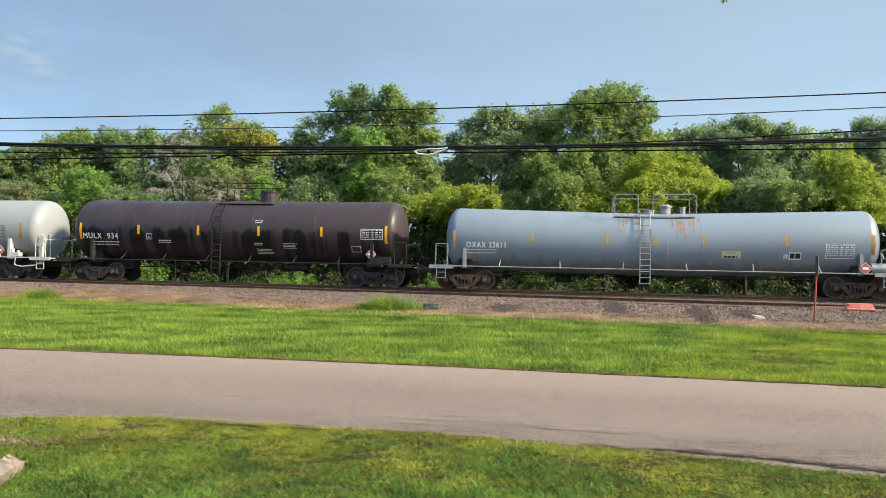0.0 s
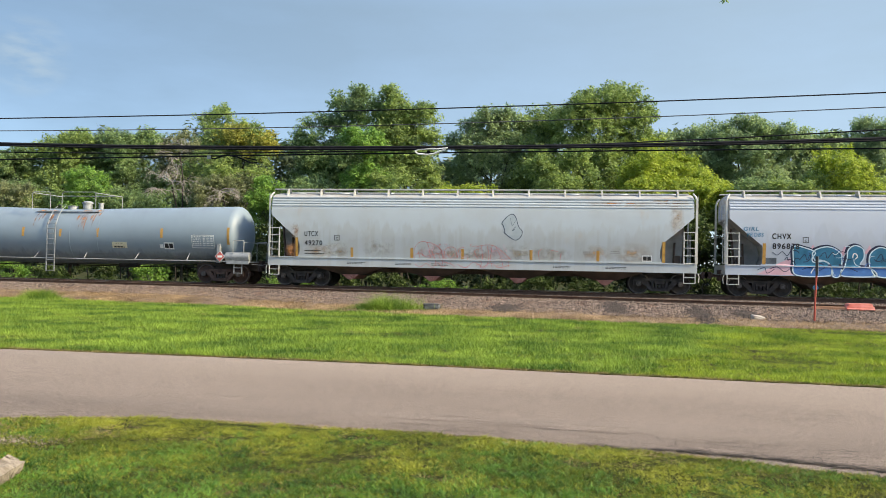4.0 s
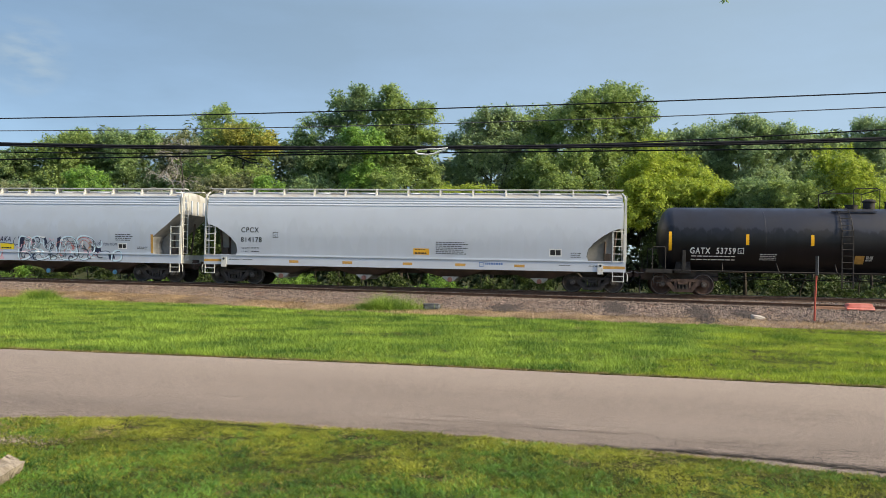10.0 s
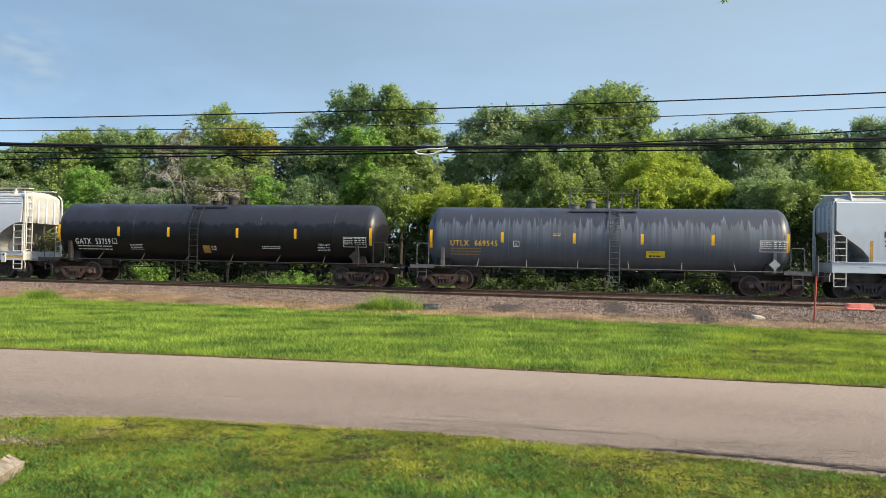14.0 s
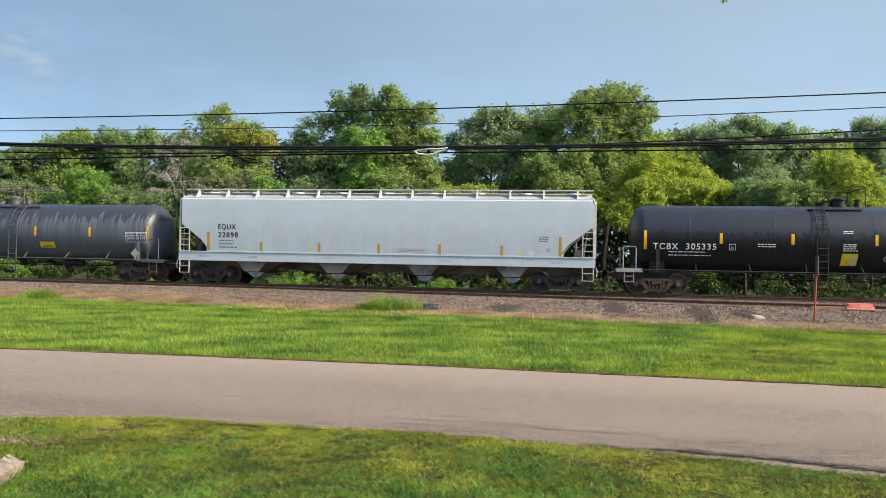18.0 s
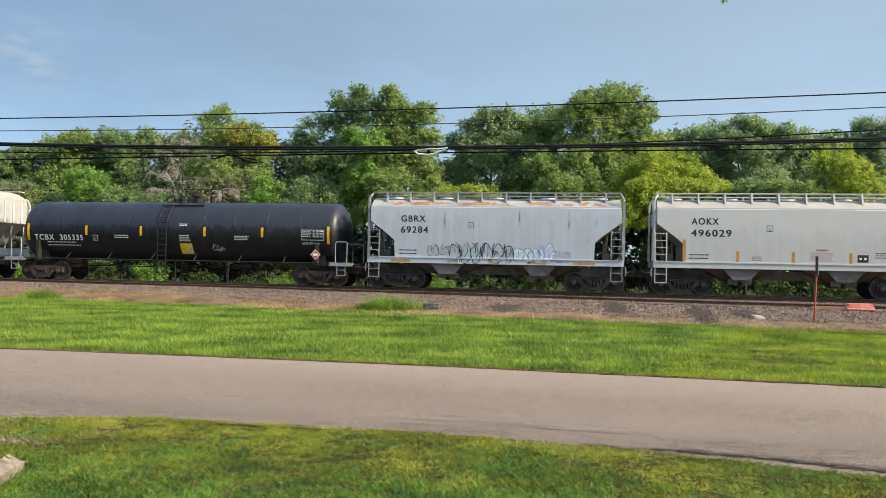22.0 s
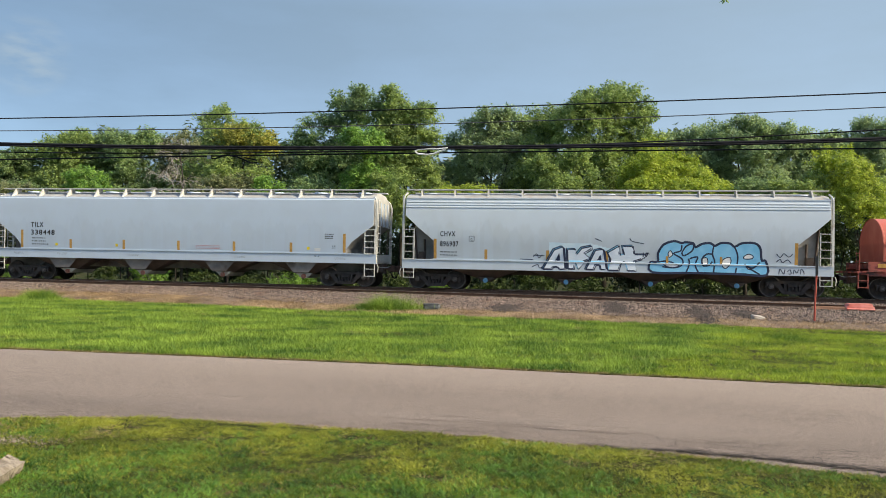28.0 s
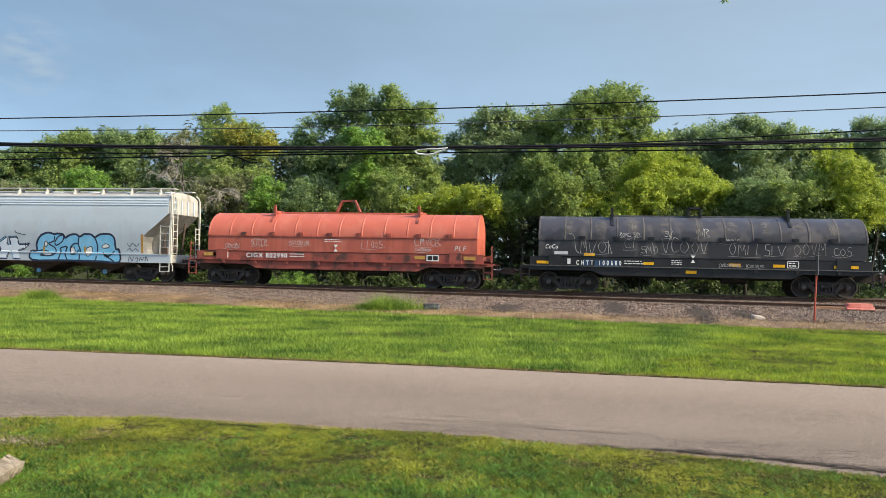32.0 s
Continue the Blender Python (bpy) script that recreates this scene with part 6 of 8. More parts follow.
# both blacks: bluish upper tone paints the sky's sheen into the colour
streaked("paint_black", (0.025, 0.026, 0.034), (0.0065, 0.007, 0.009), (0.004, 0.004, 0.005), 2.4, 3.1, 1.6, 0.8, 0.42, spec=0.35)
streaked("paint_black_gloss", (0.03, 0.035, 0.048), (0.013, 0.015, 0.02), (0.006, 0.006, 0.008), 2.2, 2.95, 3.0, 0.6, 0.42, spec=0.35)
streaked("paint_worn_grey", (0.042, 0.047, 0.062), (0.115, 0.132, 0.165), (0.035, 0.04, 0.05), 2.7, 3.45, 6.5, 0.5, 0.42, spec=0.35)
streaked("paint_red", (0.52, 0.128, 0.085), (0.48, 0.118, 0.08), (0.3, 0.07, 0.05), 1.6, 2.6, 1.8, 0.4, 0.5, rust=(0.58, 0.2, 0.14), rust_thr=(0.5, 0.8))
# paler upper tone imitates sky reflected on the cover's curve
streaked("paint_coil_black", (0.055, 0.055, 0.066), (0.03, 0.03, 0.035), (0.018, 0.017, 0.019), 2.2, 3.0, 1.4, 0.4, 0.42, spec=0.45, rust=(0.1, 0.09, 0.088), rust_thr=(0.52, 0.62))
surf("coil_dust", (0.05, 0.047, 0.052), (0.1, 0.09, 0.09), 2, 0.7, 0.0, 0.05)
surf("band_blue", (0.02, 0.045, 0.1), (0.035, 0.075, 0.15), 3, 0.5, 0.0, 0.02)
surf("red_sill", (0.25, 0.06, 0.045), (0.37, 0.092, 0.068), 2, 0.65, 0.0, 0.15, c3=(0.085, 0.04, 0.034), thr=(0.5, 0.66), scale3=2.2)
surf("graffiti_teal", (0.018, 0.13, 0.22), (0.035, 0.2, 0.33), 2.5, 0.55, 0.0, 0.03)
surf("graffiti_blue", (0.04, 0.13, 0.36), (0.065, 0.2, 0.48), 2.5, 0.55, 0.0, 0.03)
surf("graffiti_sky", (0.16, 0.48, 0.72), (0.24, 0.56, 0.78), 2.5, 0.55, 0.0, 0.03)
surf("graffiti_navy", (0.012, 0.02, 0.05), (0.025, 0.035, 0.075), 2.5, 0.55, 0.0, 0.0)
surf("graffiti_pink", (0.6, 0.36, 0.42), (0.68, 0.45, 0.5), 2.5, 0.55, 0.0, 0.0)
surf("graffiti_pale_blue", (0.5, 0.66, 0.74), (0.62, 0.74, 0.8), 2.5, 0.55, 0.0, 0.0)
surf("graffiti_red", (0.5, 0.14, 0.13), (0.58, 0.22, 0.2), 2.5, 0.6, 0.0, 0.0)
surf("red_faint", (0.5, 0.3, 0.29), (0.58, 0.38, 0.37), 2.5, 0.6, 0.0, 0.0)
surf("graffiti_silver", (0.5, 0.51, 0.55), (0.62, 0.63, 0.66), 2.5, 0.45, 0.1, 0.0)
surf("graffiti_chalk", (0.42, 0.39, 0.38), (0.6, 0.57, 0.55), 6, 0.7, 0.0, 0.0)
surf("graffiti_thin", (0.22, 0.215, 0.21), (0.5, 0.49, 0.48), 3, 0.7, 0.0, 0.0)
surf("graffiti_pale", (0.64, 0.72, 0.8), (0.74, 0.8, 0.86), 2.5, 0.5, 0.0, 0.0)
surf("graffiti_ice", (0.36, 0.42, 0.45), (0.44, 0.49, 0.51), 2.5, 0.6, 0.0, 0.0)
surf("graffiti_white", (0.7, 0.7, 0.68), (0.8, 0.8, 0.78), 2.5, 0.55, 0.0, 0.0)
surf("graffiti_violet", (0.36, 0.36, 0.56), (0.44, 0.44, 0.64), 2.5, 0.55, 0.0, 0.0)
surf("graffiti_grey", (0.06, 0.075, 0.09), (0.12, 0.14, 0.16), 2.5, 0.55, 0.0, 0.0)
surf("graffiti_grey_wash", (0.38, 0.4, 0.44), (0.5, 0.52, 0.56), 2.0, 0.55, 0.0, 0.0, c3=(0.3, 0.36, 0.42), thr=(0.5, 0.6))
stain("red_bloom", (0.55, 0.25, 0.24), 0.4)
surf("label_cream", (0.6, 0.55, 0.38), (0.68, 0.63, 0.46), 5, 0.5, 0.0, 0.0)
surf("label_orange", (0.75, 0.36, 0.03), (0.82, 0.44, 0.05), 5, 0.5, 0.0, 0.0)
surf("label_yellow", (0.78, 0.58, 0.03), (0.85, 0.66, 0.05), 5, 0.5, 0.0, 0.0)


def data_table(side, x, z, w, h, mat="lettering_white"):
    """The tank data stencil: a ruled frame full of small print."""
    side.frame_box(x, z, w, h, 0.022, mat, "data_table")
    side.bars(x + 0.05, z + h - 0.05, w * 0.4, max(3, int(h / 0.1)), mat, 0.045, 0.04, 3)
    for k in range(3):
        side.bars(x + w * (0.5 + 0.17 * k), z + h - 0.05, w * 0.13, max(3, int(h / 0.1)), mat, 0.045, 0.04, 5 + k, n=1)


def mark_box(side, x, z, s_, mat):
    side.frame_box(x, z, s_, s_, 0.022, mat, "stencil_box")
    side.text("C", x + s_ * 0.32, z + s_ * 0.18, s_ * 0.38, mat, name="stencil_letter")


def light_box(side, x, z, w, h, frame_mat="white_paint"):
    side.plate(x + w / 2, z + h / 2, w, h, frame_mat, "stencil_panel", "white-edged black service stencil", lift=0.007)
    dark = frame_mat == "lettering_black"
    for k in (0.28, 0.72):
        side.plate(x + w * k, z + h * 0.5, w * (0.2 if dark else 0.38), h * (0.3 if dark else 0.66), "lettering_white" if dark else "lettering_black", "stencil_field", lift=0.011)


# -- silver tank car, leading
car, side = tank_car("tank_car", -35.3, "white-silver tank car with white end railings", "paint_silver", 1.5, 2.53, 8.58, 6.85, "truck_black", "white_steel", strip="reflective_faded", strips=(-7.8, -4.6, 4.6, 7.45), plat=(-1.2, 1.2), platform_mat="white_steel")
data_table(side, 5.3, 2.1, 1.3, 0.55, "lettering_black")
placard(side, 6.35, 1.42, 0.33, "white_steel", True, 1.05)
part("hand_brake", M().cyl((8.35, -1.2, 1.9), (8.35, -1.15, 1.9), 0.28, 18).box(8.25, 8.45, -1.16, -0.95, 1.3, 2.1), "white_steel", car, "white hand-brake wheel and housing")
for yy in (-1.3, -0.75):
    part("end_post", M().tube([(8.62, yy, 1.1), (8.62, yy, 2.2), (8.5, yy, 2.3)], 0.03, 6), "white_steel", car)
part("brake_chain_guide", M().box(8.5, 8.62, -1.42, -1.3, 0.75, 1.75).cyl((8.55, -1.44, 1.75), (8.55, -1.2, 1.75), 0.12, 12), "white_steel", car)
part("piping", M().tube([(7.2, -1.48, 1.12), (7.2, -1.5, 0.7), (7.6, -1.5, 0.62), (8.3, -1.45, 0.7), (8.6, -1.4, 0.9)], 0.03, 6), "white_steel", car)
part("air_valve", M().box(6.9, 7.4, -1.5, -1.2, 1.12, 1.32).cyl((7.0, -1.4, 1.3), (7.0, -1.4, 1.5), 0.09, 10).cyl((7.3, -1.4, 1.3), (7.3, -1.4, 1.42), 0.07, 10), "white_steel", car)

# -- brown tank car
car, side = tank_car("tank_car", -16.8, "dark brown tank car with black run-down stains", "paint_brown", 1.50, 2.56, 8.45, 7.11, "truck_black", "steel_dark", seam_x=(-4.9, -1.9, 1.2, 4.3), ladder_x=-0.53, plat=(-0.9, 2.0), fittings=False, strips=(-7.72, -4.63, -1.52, 1.55, 4.66, 7.77))
side.text("MULX  934", -7.6, 2.08, 0.28, "lettering_white", 1.87)
side.bars(-7.2, 1.95, 1.75, 2, "lettering_white", 0.06, 0.07, 2, n=6)
mark_box(side, -4.23, 2.08, 0.28, "lettering_white")
data_table(side, 6.56, 2.2, 1.06, 0.5)
side.frame_box(6.09, 1.62, 0.45, 0.28, 0.02, "lettering_white")
side.bars(-3.6, 2.05, 0.75, 2, "lettering_white", 0.05, 0.04, 4)
side.bars(1.35, 3.05, 0.45, 2, "lettering_white", 0.04, 0.04, 4, n=2)
side.bars(1.3, 1.98, 0.5, 2, "lettering_white", 0.04, 0.04, 5, n=2)
side.bars(1.4, 1.7, 0.85, 4, "lettering_white", 0.035, 0.035, 7)
side.bars(2.75, 1.98, 0.7, 4, "lettering_white", 0.035, 0.035, 8)
placard(side, 7.08, 1.53, 0.33, "grey_steel", True, 1.1)
part("brake_box", M().box(7.2, 8.0, -1.52, -1.25, 1.12, 1.42), "steel_dark", car)
part("dome_cover", M().cyl((1.45, 0, 4.0), (1.45, 0, 4.5), 0.42, 18).cyl((1.45, 0, 4.5), (1.45, 0, 4.56), 0.46, 18), "paint_brown", car, "tall brown manway dome")

# -- blue-grey tank car
car, side = tank_car("tank_car", 3.05, "long pale blue-grey tank car with light steel rails", "paint_blue_grey", 1.41, 2.40, 9.45, 8.42, "truck_rust", "grey_steel", seam_x=(-0.4, 0.5, 2.0), ladder_x=-0.42, plat=(-1.75, 1.75), sag=0.22, strip="reflective_faded", strips=(-8.88, -5.35, -2.05, 0.01, 2.03, 5.45, 8.89))
side.text("OXAX 23611", -8.34, 1.93, 0.25, "lettering_white", 1.79, bold=0.026)
side.bars(-8.34, 1.85, 1.6, 2, "lettering_white", 0.055, 0.08, 2, n=6)
for sx, sw in ((-1.5, 0.5), (-0.9, 0.7), (0.2, 0.9), (0.9, 0.8), (1.6, 0.6)):
    side.plate(sx, 3.5, sw, 0.16, "rust_bloom", "rust_stain", "orange rust along the top platform", lift=0.007)
for sx, sw, sh_ in ((-1.55, 0.1, 0.9), (-1.35, 0.07, 0.7), (0.95, 0.09, 1.1), (1.25, 0.08, 1.2), (1.65, 0.1, 1.0), (0.5, 0.06, 0.9), (-1.2, 0.14, 0.5), (-0.7, 0.2, 0.7), (-0.2, 0.14, 0.45), (0.3, 0.25, 0.8), (0.75, 0.16, 0.6), (1.1, 0.3, 0.9), (1.5, 0.16, 0.6), (1.85, 0.12, 0.4)):
    side.plate(sx, 3.5 - sh_ / 2, sw, sh_, "rust_bloom", "rust_stain", "orange rust run under the top platform", lift=0.006)
side.plate(3.2, 1.78, 0.79, 0.3, "label_cream", "notice_plate", "cream notice plate")
side.bars(2.9, 1.73, 0.62, 1, "lettering_black", 0.1, 0.04, 3, n=3)
side.bars(2.95, 1.88, 0.5, 1, "lettering_black", 0.04, 0.04, 3)
light_box(side, 5.55, 1.61, 0.51, 0.33)
side.plate(5.42, 1.75, 0.18, 0.18, "white_paint", "notice_plate")
data_table(side, 7.02, 1.69, 1.15, 0.63)
placard(side, 8.55, 1.3, 0.34, "grey_steel", True, 1.07)
part("air_tank", M().cyl((8.8, -1.3, 1.3), (10.0, -1.3, 1.3), 0.22, 16).cyl((8.72, -1.3, 1.3), (8.8, -1.3, 1.3), 0.12, 12), "grey_steel", car, "grey cylindrical air reservoir")
for sx in (-8.5, 8.35):
    part("lift_eye", M().tube([(sx - 0.18, -side.half(1.75) - 0.02, 1.7), (sx - 0.1, -side.half(1.85) - 0.02, 1.84), (sx + 0.1, -side.half(1.85) - 0.02, 1.84), (sx + 0.18, -side.half(1.75) - 0.02, 1.7)], 0.02, 5), "grey_steel", car)

# strokes and curls that crowd a piece
def curls(side, n, x0, x1, z0, z1, mats, seed, k=(0.02, 0.06), lift=0.0165):
    r = random.Random(seed)
    for i in range(n):
        x, z, a, q = r.uniform(x0, x1), r.uniform(z0, z1), r.uniform(0, 6.283), r.uniform(0.08, 0.26)
        b = r.choice((-1, 1)) * r.uniform(0.5, 1.6)
        pts = []
        for _ in range(5):
            pts.append((x, min(z1, max(z0, z))))
            x, z, a = x + math.cos(a) * q * 0.6, z + math.sin(a) * q * 0.6, a + b * 0.6
        part("graffiti_stroke", side.stroke(M(), smooth_line(pts, 3), r.uniform(*k), lift + 0.0006 * i), r.choice(mats), side.car)


# -- covered hoppers with rounded sides
CURVE = [(3.75, 1.53, 0.0), (4.16, 1.44, 0.0), (4.31, 1.18, 0.02), (4.42, 0.6, 0.05), (4.44, 0.05, 0.06)]
ROUND = [(1.30, 1.47, 1.22), (1.42, 1.485, 1.34), (1.6, 1.505, 1.41), (1.92, 1.535, 1.42), (2.2, 1.56, 1.33), (2.5, 1.58, 0.97), (2.8, 1.58, 0.6), (3.02, 1.575, 0.36), (3.34, 1.56, 0.0)] + CURVE
ROUND_LOW = [(1.30, 1.47, 1.35), (1.42, 1.485, 1.48), (1.6, 1.505, 1.55), (1.92, 1.535, 1.48), (2.2, 1.56, 1.24), (2.5, 1.58, 0.85), (2.7, 1.58, 0.52), (2.8, 1.58, 0.26), (2.84, 1.579, 0.05), (3.2, 1.57, 0.0)] + CURVE
SLOPED = [(1.55, 1.5, 1.3), (1.75, 1.52, 1.3), (2.1, 1.535, 1.02), (2.87, 1.56, 0.0), (3.8, 1.56, 0.0), (4.04, 1.545, 0.0), (4.12, 1.46, 0.0), (4.4, 0.75, 0.03), (4.46, 0.05, 0.05)]
SHORT = [(1.42, 1.5, 1.15), (2.2, 1.53, 1.12), (2.45, 1.54, 0.85), (3.05, 1.55, 0.05), (3.1, 1.55, 0.0), (3.72, 1.55, 0.0), (3.78, 1.5, 0.0), (4.08, 1.1, 0.02), (4.2, 0.6, 0.04), (4.24, 0.05, 0.05)]


def posts(half, n):
    return [-half + 0.8 + (2 * half - 1.6) * i / (n - 1) for i in range(n)]


car, side = hopper_car("hopper_car", 23.8, "dirty off-white covered hopper car with rust stains and faded red graffiti", ROUND, 9.77, 8.25, "paint_hopper_dirty", "truck_black", [(-5.9, 1.9), (-2.0, 1.9), (2.0, 1.9), (5.9, 1.9)], "gate_red", "white_steel", 4.56, (0.95, 1.36), posts(9.77, 12), 4.4,
                       reflect=((-8.35, 0.88), (-5.67, 0.44), (-2.83, 0.47), (-0.48, 0.46), (2.62, 0.45), (5.56, 0.45), (8.37, 0.9)), groove=(3.78, 3.9, 4.02), shear=True)
side.text("UTCX", -7.97, 2.34, 0.23, "lettering_black", 0.67)
side.text("49270", -7.96, 1.91, 0.23, "lettering_black", 0.86)
side.bars(-7.97, 1.68, 0.95, 2, "lettering_black", 0.05, 0.09, 2, n=5)
mark_box(side, -6.52, 2.15, 0.25, "lettering_black")
light_box(side, 7.46, 1.42, 0.41, 0.27)
for bx_ in (-5.9, -3.6, -1.9, 3.6, 5.9):
    side.bars(bx_, 1.16, 0.9, 2, "lettering_black", 0.035, 0.03, 3, n=6)
side.bars(4.9, 1.85, 0.4, 3, "under_brown", 0.03, 0.045, 4, n=5)
side.bars(6.1, 1.85, 0.45, 2, "under_brown", 0.03, 0.05, 4, n=5)
for pts in ([(-2.73, 1.39), (-2.7, 1.84), (-2.46, 2.12), (-2.17, 2.14), (-2.02, 1.85), (-1.96, 1.4)], [(-2.17, 2.12), (-1.88, 2.08), (-1.49, 1.82), (-1.38, 1.41), (-1.42, 0.98)], [(-2.36, 1.85), (-2.25, 1.49), (-1.48, 1.64), (-1.33, 1.37)], [(-1.28, 1.41), (-1.29, 1.77), (-1.11, 1.91), (-0.82, 1.87), (-0.71, 1.42)], [(-0.71, 1.42), (-0.63, 1.83), (-0.39, 1.92)],
            [(0.13, 1.93), (0.41, 2.02), (0.88, 2.03), (1.26, 1.81), (1.74, 1.38)], [(0.39, 1.98), (0.43, 1.44), (0.35, 1.0)], [(0.65, 2.0), (0.73, 1.54), (0.63, 1.09)], [(0.88, 2.03), (0.8, 1.45), (0.89, 1.01)], [(1.03, 1.99), (1.27, 1.46), (1.38, 1.06)], [(-2.67, 1.12), (-2.43, 0.99), (-2.14, 1.15), (-1.85, 0.98), (-1.66, 1.23), (-1.37, 1.01), (-1.09, 1.19), (-0.79, 0.99)],
            [(-0.7, 1.15), (-0.32, 1.0), (0.05, 1.26), (0.44, 1.04), (0.81, 1.23), (1.19, 1.03), (1.66, 1.15)], [(-1.92, 1.76), (-1.76, 1.41), (-1.66, 1.05)], [(-1.19, 1.6), (-1.0, 1.42), (-0.86, 1.65)], [(-2.55, 1.76), (-2.44, 1.39)], [(1.17, 1.72), (1.46, 1.46), (1.7, 1.42)], [(0.04, 1.79), (0.19, 1.44)], [(3.0, 1.4), (2.95, 1.75), (3.1, 1.9)], [(3.5, 1.85), (3.8, 1.8)], [(3.9, 1.4), (3.95, 1.75)]):
    part("graffiti_line", side.stroke(M(), smooth_line(pts), 0.02), "graffiti_red", car, "faded red sprayed line")
curls(side, 44, -2.7, 1.6, 1.0, 2.05, ("graffiti_red", "graffiti_pink", "red_faint"), 15, (0.008, 0.02), 0.006)
side.plate(0.75, 1.7, 1.9, 0.75, "red_bloom", "spray_haze", "thin red overspray", lift=0.005)
side.plate(-1.7, 1.75, 2.2, 0.75, "red_bloom", "spray_haze", "thin red overspray", lift=0.005)
g, gf = M(), M()
blob = smooth_line([(1.3, 3.05), (1.56, 3.35), (1.78, 3.44), (1.93, 3.26), (2.05, 2.88), (2.21, 2.68), (2.15, 2.43), (1.88, 2.28), (1.42, 2.59), (1.44, 2.67), (1.36, 2.91)], 6, True)
part("graffiti_fill", side.fill(gf, blob), "graffiti_ice", car)
side.stroke(g, blob, 0.03, 0.014)
side.stroke(g, smooth_line([(1.68, 3.26), (1.76, 2.93), (1.91, 3.16)]), 0.014, 0.014)
side.stroke(g, smooth_line([(1.87, 2.76), (1.76, 2.69), (1.92, 2.88)]), 0.02, 0.014)
part("graffiti_outline", g, "graffiti_navy", car, "dark blue sprayed blob outline")
for sx, sz, w, h, kind in ((8.9, 3.3, 0.7, 1.6, "peach_bloom"), (8.6, 4.0, 1.8, 0.5, "rust_bloom"), (6.4, 3.95, 3.0, 0.4, "rust_bloom"), (-8.45, 2.6, 0.45, 0.8, "rust_bloom"), (-8.6, 1.7, 0.7, 0.9, "rust_bloom"), (-4.4, 1.8, 1.6, 0.9, "dirt_bloom"), (-6.3, 1.7, 1.2, 0.8, "dirt_bloom"),
                         (2.0, 1.7, 1.4, 0.8, "dirt_bloom"), (5.4, 1.7, 1.6, 0.9, "peach_bloom"), (7.0, 1.75, 2.0, 1.0, "peach_bloom"), (3.4, 1.65, 2.4, 0.7, "dirt_bloom"), (-0.4, 1.6, 3.0, 0.6, "dirt_bloom"), (-7.2, 1.65, 1.6, 0.7, "peach_bloom"), (-2.2, 4.0, 4.0, 0.35, "dirt_bloom")):
    side.plate(sx, sz, w, h, kind, "rust_stain" if kind == "rust_bloom" else "dirt_stain", lift=0.0045)

# -- grey hopper with teal graffiti
car, side = hopper_car("hopper_car", 44.05, "pale grey covered hopper car with teal and blue graffiti", ROUND, 9.30, 7.76, "paint_hopper_grey", "truck_black", [(-5.5, 1.7), (-1.85, 1.8), (1.85, 1.8), (5.5, 1.7)], "gate_blue", "white_steel", 4.56, (0.93, 1.36), posts(9.3, 12), 4.4,
                       reflect=((-7.73, 0.9), (-4.67, 0.45), (-1.68, 0.45), (1.34, 0.46), (4.49, 0.5), (7.78, 0.92)), groove=(3.78, 3.9, 4.02), shear=True)
side.text("CHVX", -7.42, 2.48, 0.24, "lettering_black", 0.77)
side.text("896838", -7.4, 2.06, 0.24, "lettering_black", 1.08)
mark_box(side, -6.19, 2.33, 0.24, "lettering_black")
light_box(side, 5.98, 1.58, 0.48, 0.28)
side.bars(5.85, 2.3, 0.95, 4, "lettering_black", 0.05, 0.04, 3, n=5)
side.bars(7.0, 1.7, 0.6, 2, "lettering_black", 0.04, 0.04, 3)
side.plate(-0.08, 1.62, 0.77, 0.29, "label_yellow", "notice_plate", "yellow notice plate")
side.bars(-0.4, 1.58, 0.64, 1, "lettering_black", 0.09, 0.04, 3, n=3)
side.plate(-7.45, 1.55, 0.45, 0.25, "graffiti_grey", "painted_patch", lift=0.008)


def scale_pts(pts, ox, oz, kx, kz):
    return [(ox + a * kx, oz + b * kz) for a, b in pts]


def piece(side, shapes, ox, oz, kx, kz, fill_mat, line_mat, line_w, low_mat=None, split=None, lift=0.012, curve=5):
    """A row of balloon letters: filled shapes with heavy outlines; the part on the sill may have another colour."""
    for sh in shapes:
        top, low, ln = M(), M(), M()
        pts = smooth_line(scale_pts(sh, ox, oz, kx, kz), curve, True)
        if low_mat:
            up = [(a, max(b, split)) for a, b in pts]
            dn = [(a, min(b, split)) for a, b in pts]
            side.fill(top, up, lift)
            side.fill(low, dn, lift)
        else:
            side.fill(top, pts, lift)
        side.stroke(ln, pts, line_w, lift + 0.004)
        letter = part("graffiti_letter", top, fill_mat, side.car)
        if low_mat and low.f:
            part("graffiti_base", low, low_mat, letter)
        part("graffiti_outline", ln, line_mat, letter)


def lines(side, strokes, w, mat, name, label="", lift=0.018, closed=False):
    """Sprayed lines, one part for each."""
    for pts in strokes:
        part(name, side.stroke(M(), smooth_line(pts, 5, closed), w, lift), mat, side.car, label)


for tri in ([(-8.0, 0.98), (-6.5, 0.96), (-6.55, 1.75)], [(-6.0, 1.9), (-5.6, 1.9), (-5.78, 2.28)], [(-4.75, 1.8), (-4.3, 1.8), (-4.52, 2.25)], [(-3.8, 1.9), (-3.4, 1.9), (-3.55, 2.28)], [(-2.75, 1.9), (-2.4, 2.1), (-2.65, 2.33)], [(-1.5, 1.3), (-1.0, 1.3), (-1.2, 2.1)], [(-0.75, 0.98), (-0.2, 0.98), (-0.6, 1.65)]):
    part("graffiti_spike", side.fill(M(), tri, 0.009), "graffiti_pink", car, "pink sprayed spike behind the letters")
